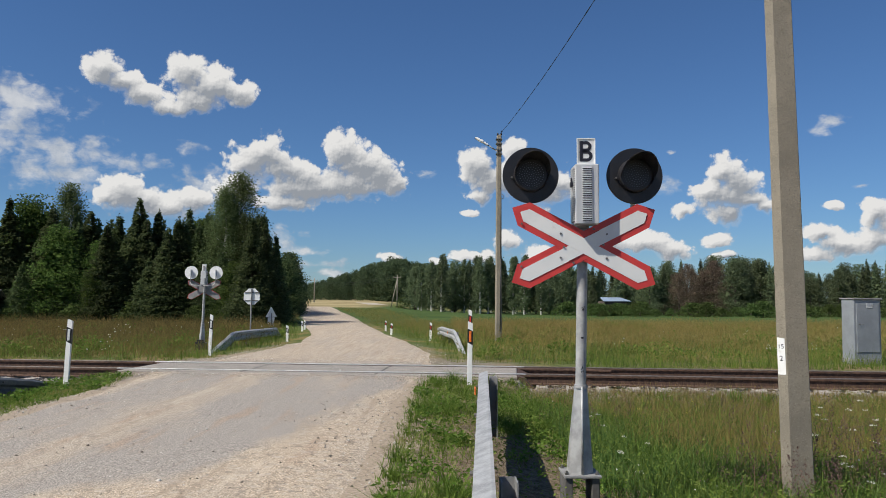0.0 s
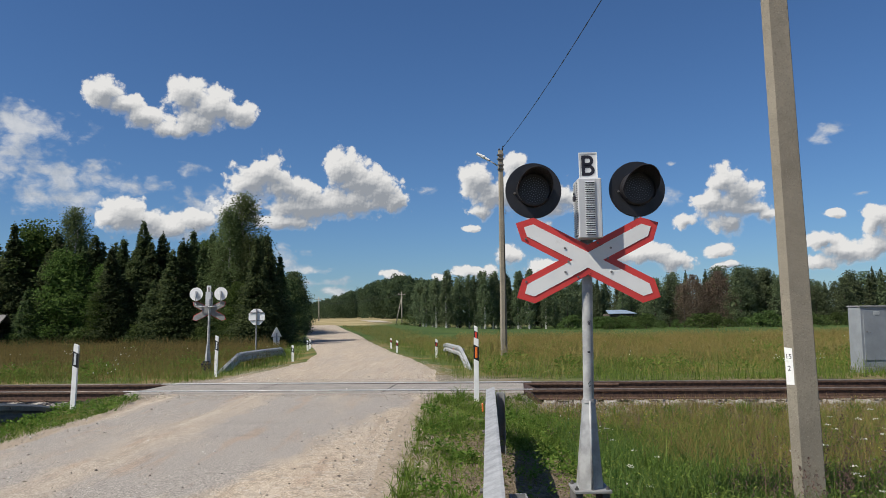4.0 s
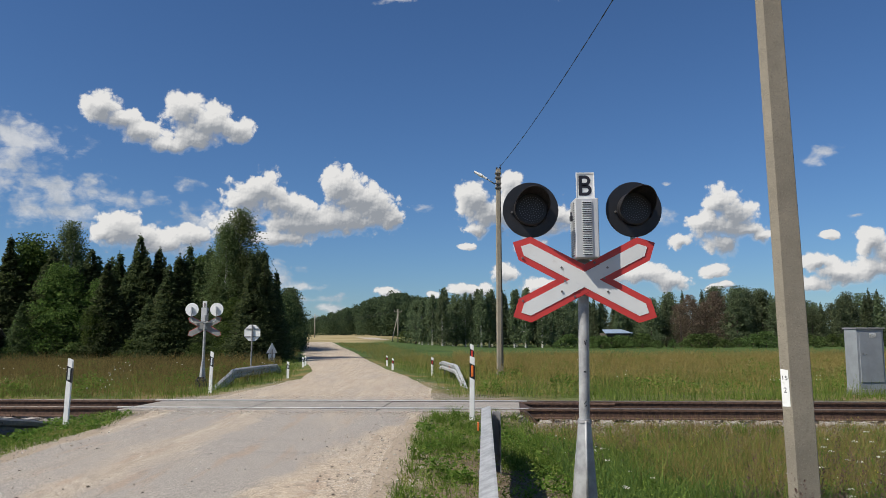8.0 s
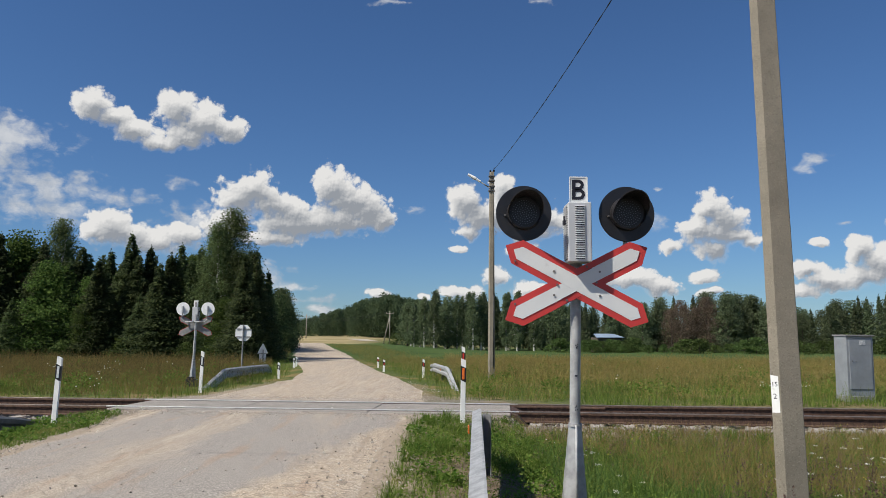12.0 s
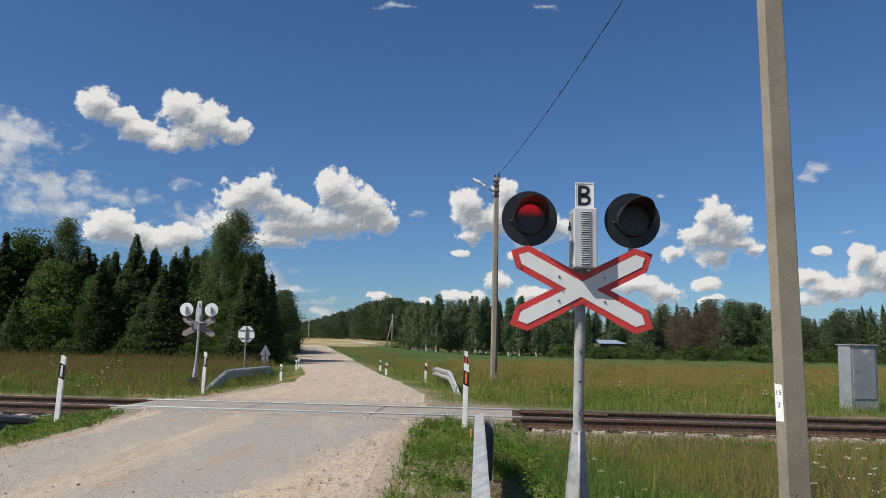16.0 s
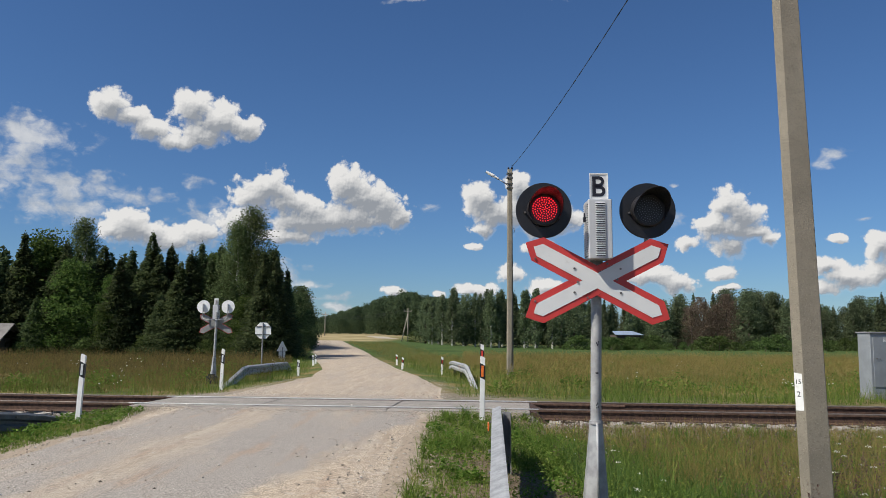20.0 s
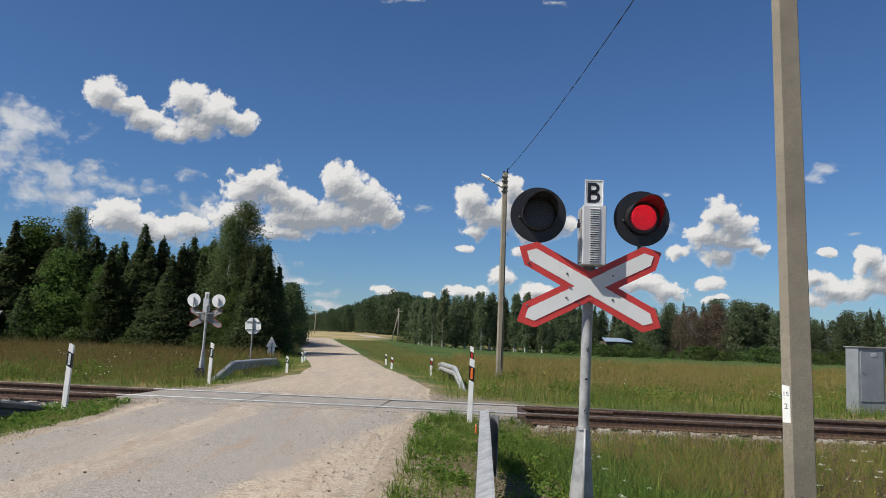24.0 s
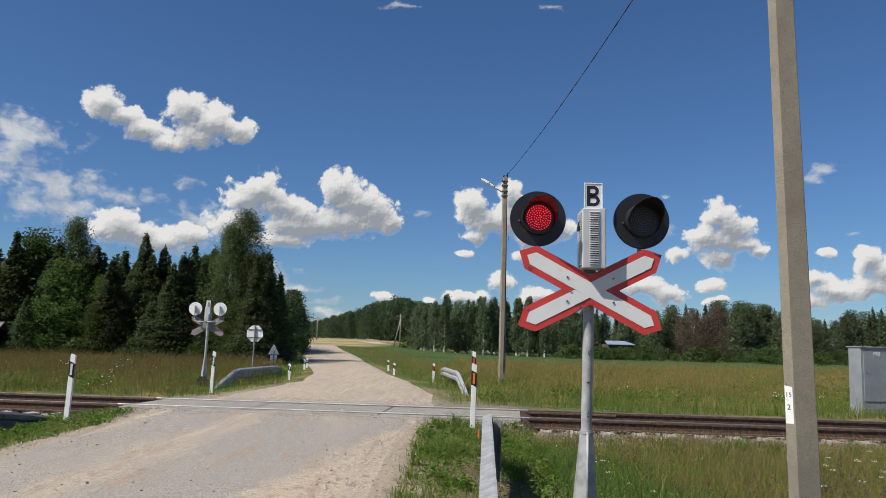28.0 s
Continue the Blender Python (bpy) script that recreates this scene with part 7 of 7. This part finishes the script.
# darker weed clumps standing in the meadow
P, D, S = [], [], []
for k, x0, x1, y0, y1 in ((110, 1.0, 22, 19.3, 40), (70, -22, -6.5, 19.0, 41)):
    cx, cy = scatter(rng, k, x0, x1, y0, y1, 1.3)
    for a, b in zip(cx, cy):
        if abs(a) > 0.63 * b or float(road_left(b)) - 0.8 < a < float(road_right(b)) + 0.8 or not bool(off_track(np.array(a), np.array(b), 3.0)):
            continue
        m, hh, rr = int(rng.integers(90, 190)), rng.uniform(0.25, 0.6), rng.uniform(0.18, 0.55)
        t, q = rng.uniform(0, 6.283, m), rng.uniform(0, 1, m) ** 0.6
        P.append(np.stack([a + rr * q * np.cos(t), b + rr * q * np.sin(t), height(a, b) + hh * rng.uniform(0.1, 1.0, m) * (1 - 0.5 * q)], 1))
        D.append(np.stack([np.cos(t), np.sin(t), rng.uniform(-0.3, 1.0, m)], 1))
P, D = np.concatenate(P), np.concatenate(D)
v, f = leaf_quads(P, D, rng.uniform(0.010, 0.022, len(P)), rng.uniform(0.06, 0.14, len(P)), rng)
tagged(new("meadow_weeds", raw_mesh("meadow_weeds", v, f, TUFT)), "dark green weed clumps standing in the meadow", "weeds", kind="stuff")

# small herb leaves among the blades of the near verge
x, y = scatter(rng, 90000, -0.4, 8.5, 3.4, 13.8, 1.2)
out = x - road_right(y)
keep = (out > 0.12) & (x < 0.64 * y) & off_track(x, y, 1.7) & (rng.uniform(-0.5, 0.6, len(x)) < patchy(x, y, 1.7, 8.0) + 0.1)
x, y = x[keep], y[keep]
k = len(x)
p = np.stack([x, y, land(x, y) + rng.uniform(0.01, 0.2, k) * np.interp(x - road_right(y), [0, 1, 3], [0.4, 1.0, 1.4]) * np.interp(y, [9.5, 12], [1.0, 0.5])], 1)
d = np.stack([rng.normal(0, 1, k), rng.normal(0, 1, k), rng.uniform(-0.2, 0.9, k)], 1)
v, fc = leaf_quads(p, d, rng.uniform(0.004, 0.009, k), rng.uniform(0.02, 0.05, k), rng)
tagged(new("verge_herbs", raw_mesh("verge_herbs", v, fc, GREEN)), "small green herb leaves in the verge", "weeds", kind="stuff")

# white flower heads scattered through the grass
FLOWER = plain("white_petals", (0.8, 0.8, 0.76), 0.7, 0, 0.05, 20)
P = []
for k, x0, x1, y0, y1, z0, z1, s in ((80, 1.2, 7.5, 5.0, 13.0, 0.1, 0.35, 0.008), (80, 2.0, 22, 19, 36, 0.2, 0.45, 0.016), (120, -20, -7.5, 19, 34, 0.2, 0.55, 0.018)):
    cx, cy = scatter(rng, k // 6, x0, x1, y0, y1)
    for a, b in zip(cx, cy):
        if abs(a) > 0.66 * b or not bool(off_track(np.array(a), np.array(b), 2.0)):
            continue
        for j in range(int(rng.integers(2, 9))):
            P.append((a + rng.normal(0, 0.12), b + rng.normal(0, 0.12), rng.uniform(z0, z1), s * rng.uniform(0.7, 1.5)))
P = np.array(P)
tagged(new("wild_flowers", pebbles("wild_flowers", P[:, 0], P[:, 1], land(P[:, 0], P[:, 1]) + P[:, 2], P[:, 3], FLOWER, 8)), "small white wild flower heads in the grass", "flowers", kind="stuff")

# ---- loose stones on the road, thickest along the crossing deck ----
rng = np.random.default_rng(401)
x1, y1 = scatter(rng, 30000, -6, 0.3, 3.6, 15, 1.3)
w = np.minimum(x1 - road_left(y1), road_right(y1) - x1)
keep = (rng.uniform(0, 1, len(x1)) < np.where(w < 0.0, 0.5, np.exp(-np.abs(w) / 0.35) * 0.8 + 0.07)) & (w > -0.3)
x1, y1 = x1[keep], y1[keep]
x2, y2 = scatter(rng, 12000, -6.2, 0.4, 13.2, 24)
w = np.minimum(x2 - road_left(y2), road_right(y2) - x2)
keep = (rng.uniform(0, 1, len(x2)) < np.exp(-np.abs(w) / 0.5) + 0.18) & (w > -0.35) & off_track(x2, y2, 1.45)
along, across = rng.uniform(-4.6, 1.5, 3000), rng.choice([-1, 1], 3000, p=[0.65, 0.35]) * (1.5 + rng.exponential(0.28, 3000))
x3, y3 = TRACK_MID.x + TRACK_DIR.x * along + TRACK_SIDE.x * across, TRACK_MID.y + TRACK_DIR.y * along + TRACK_SIDE.y * across
x, y = np.concatenate([x1, x2[keep], x3]), np.concatenate([y1, y2[keep], y3])
size = np.clip(rng.gamma(1.8, 0.0034, len(x)), 0.0025, 0.024)
tagged(new("loose_gravel", pebbles("loose_gravel", x, y, np.maximum(land(x, y), -0.05 * (np.minimum(x - road_left(y), road_right(y) - x) < 0.1)) + 0.002, size, GRAVEL, 12)), "loose pale gravel along the road edges", "gravel", kind="stuff")

x, y = scatter(rng, 240, -5.6, -0.4, 4.2, 14.0, 1.2)
DARK_STONE = m_stones("dark_stones", (0.05, 0.042, 0.036), (0.11, 0.09, 0.075), (0.55, 0.52, 0.48))
tagged(new("scattered_stones", pebbles("scattered_stones", x, y, np.zeros(len(x)) + 0.004, np.clip(rng.gamma(2.5, 0.0034, len(x)), 0.004, 0.017), DARK_STONE, 31)), "single dark and pale stones on the asphalt", "gravel", kind="stuff")

LAMP_OUT, LAMP_DIM, LAMP_IN = -0.0970, -0.0862, -0.035


def flashes(first, gap, until, start):
    """Rows of (seconds, in or out) for one lamp: it lights for half of every gap."""
    spans = []
    t = first
    while t < until:
        spans.append((max(t, start), min(t + gap / 2, until)))
        t += gap
    return [s for s in spans if s[1] > s[0]]


def motions():
    """The two lamps take turns once the signal wakes; the sky drifts slowly."""
    gap = 1.488
    left, right = flashes(12.52, gap, 28.0, 12.36), flashes(13.272, gap, 28.0, 13.2)
    left[0] = (12.36, left[0][1])
    for ob, spans in zip(glows, (left, right)):
        x, _, z = ob.location
        dark = pose(x, LAMP_IN, z)
        rows = [(0.0, dark)]
        for a, b in spans:
            # the first flashes are weak; the lamps reach full strength a few seconds later
            lit = pose(x, LAMP_DIM + (LAMP_OUT - LAMP_DIM) * min(1.0, max(0.0, (a - 17.2) / 1.9)), z)
            rows += [(a - 0.034, dark), (a, lit)]
            rows += [(b - 0.034, lit), (b, dark)] if b < 27.9 else [(28.0, lit)]
        if rows[-1][0] < 28.0:
            rows.append((28.0, dark))
        walk(ob, rows)
    walk(backdrop, [(0.0, pose(0, 0, 0)), (14.0, pose(0, 0, 0, 0, 0, 0.37)), (28.0, pose(0, 0, 0, 0, 0, 0.74))])


motions()
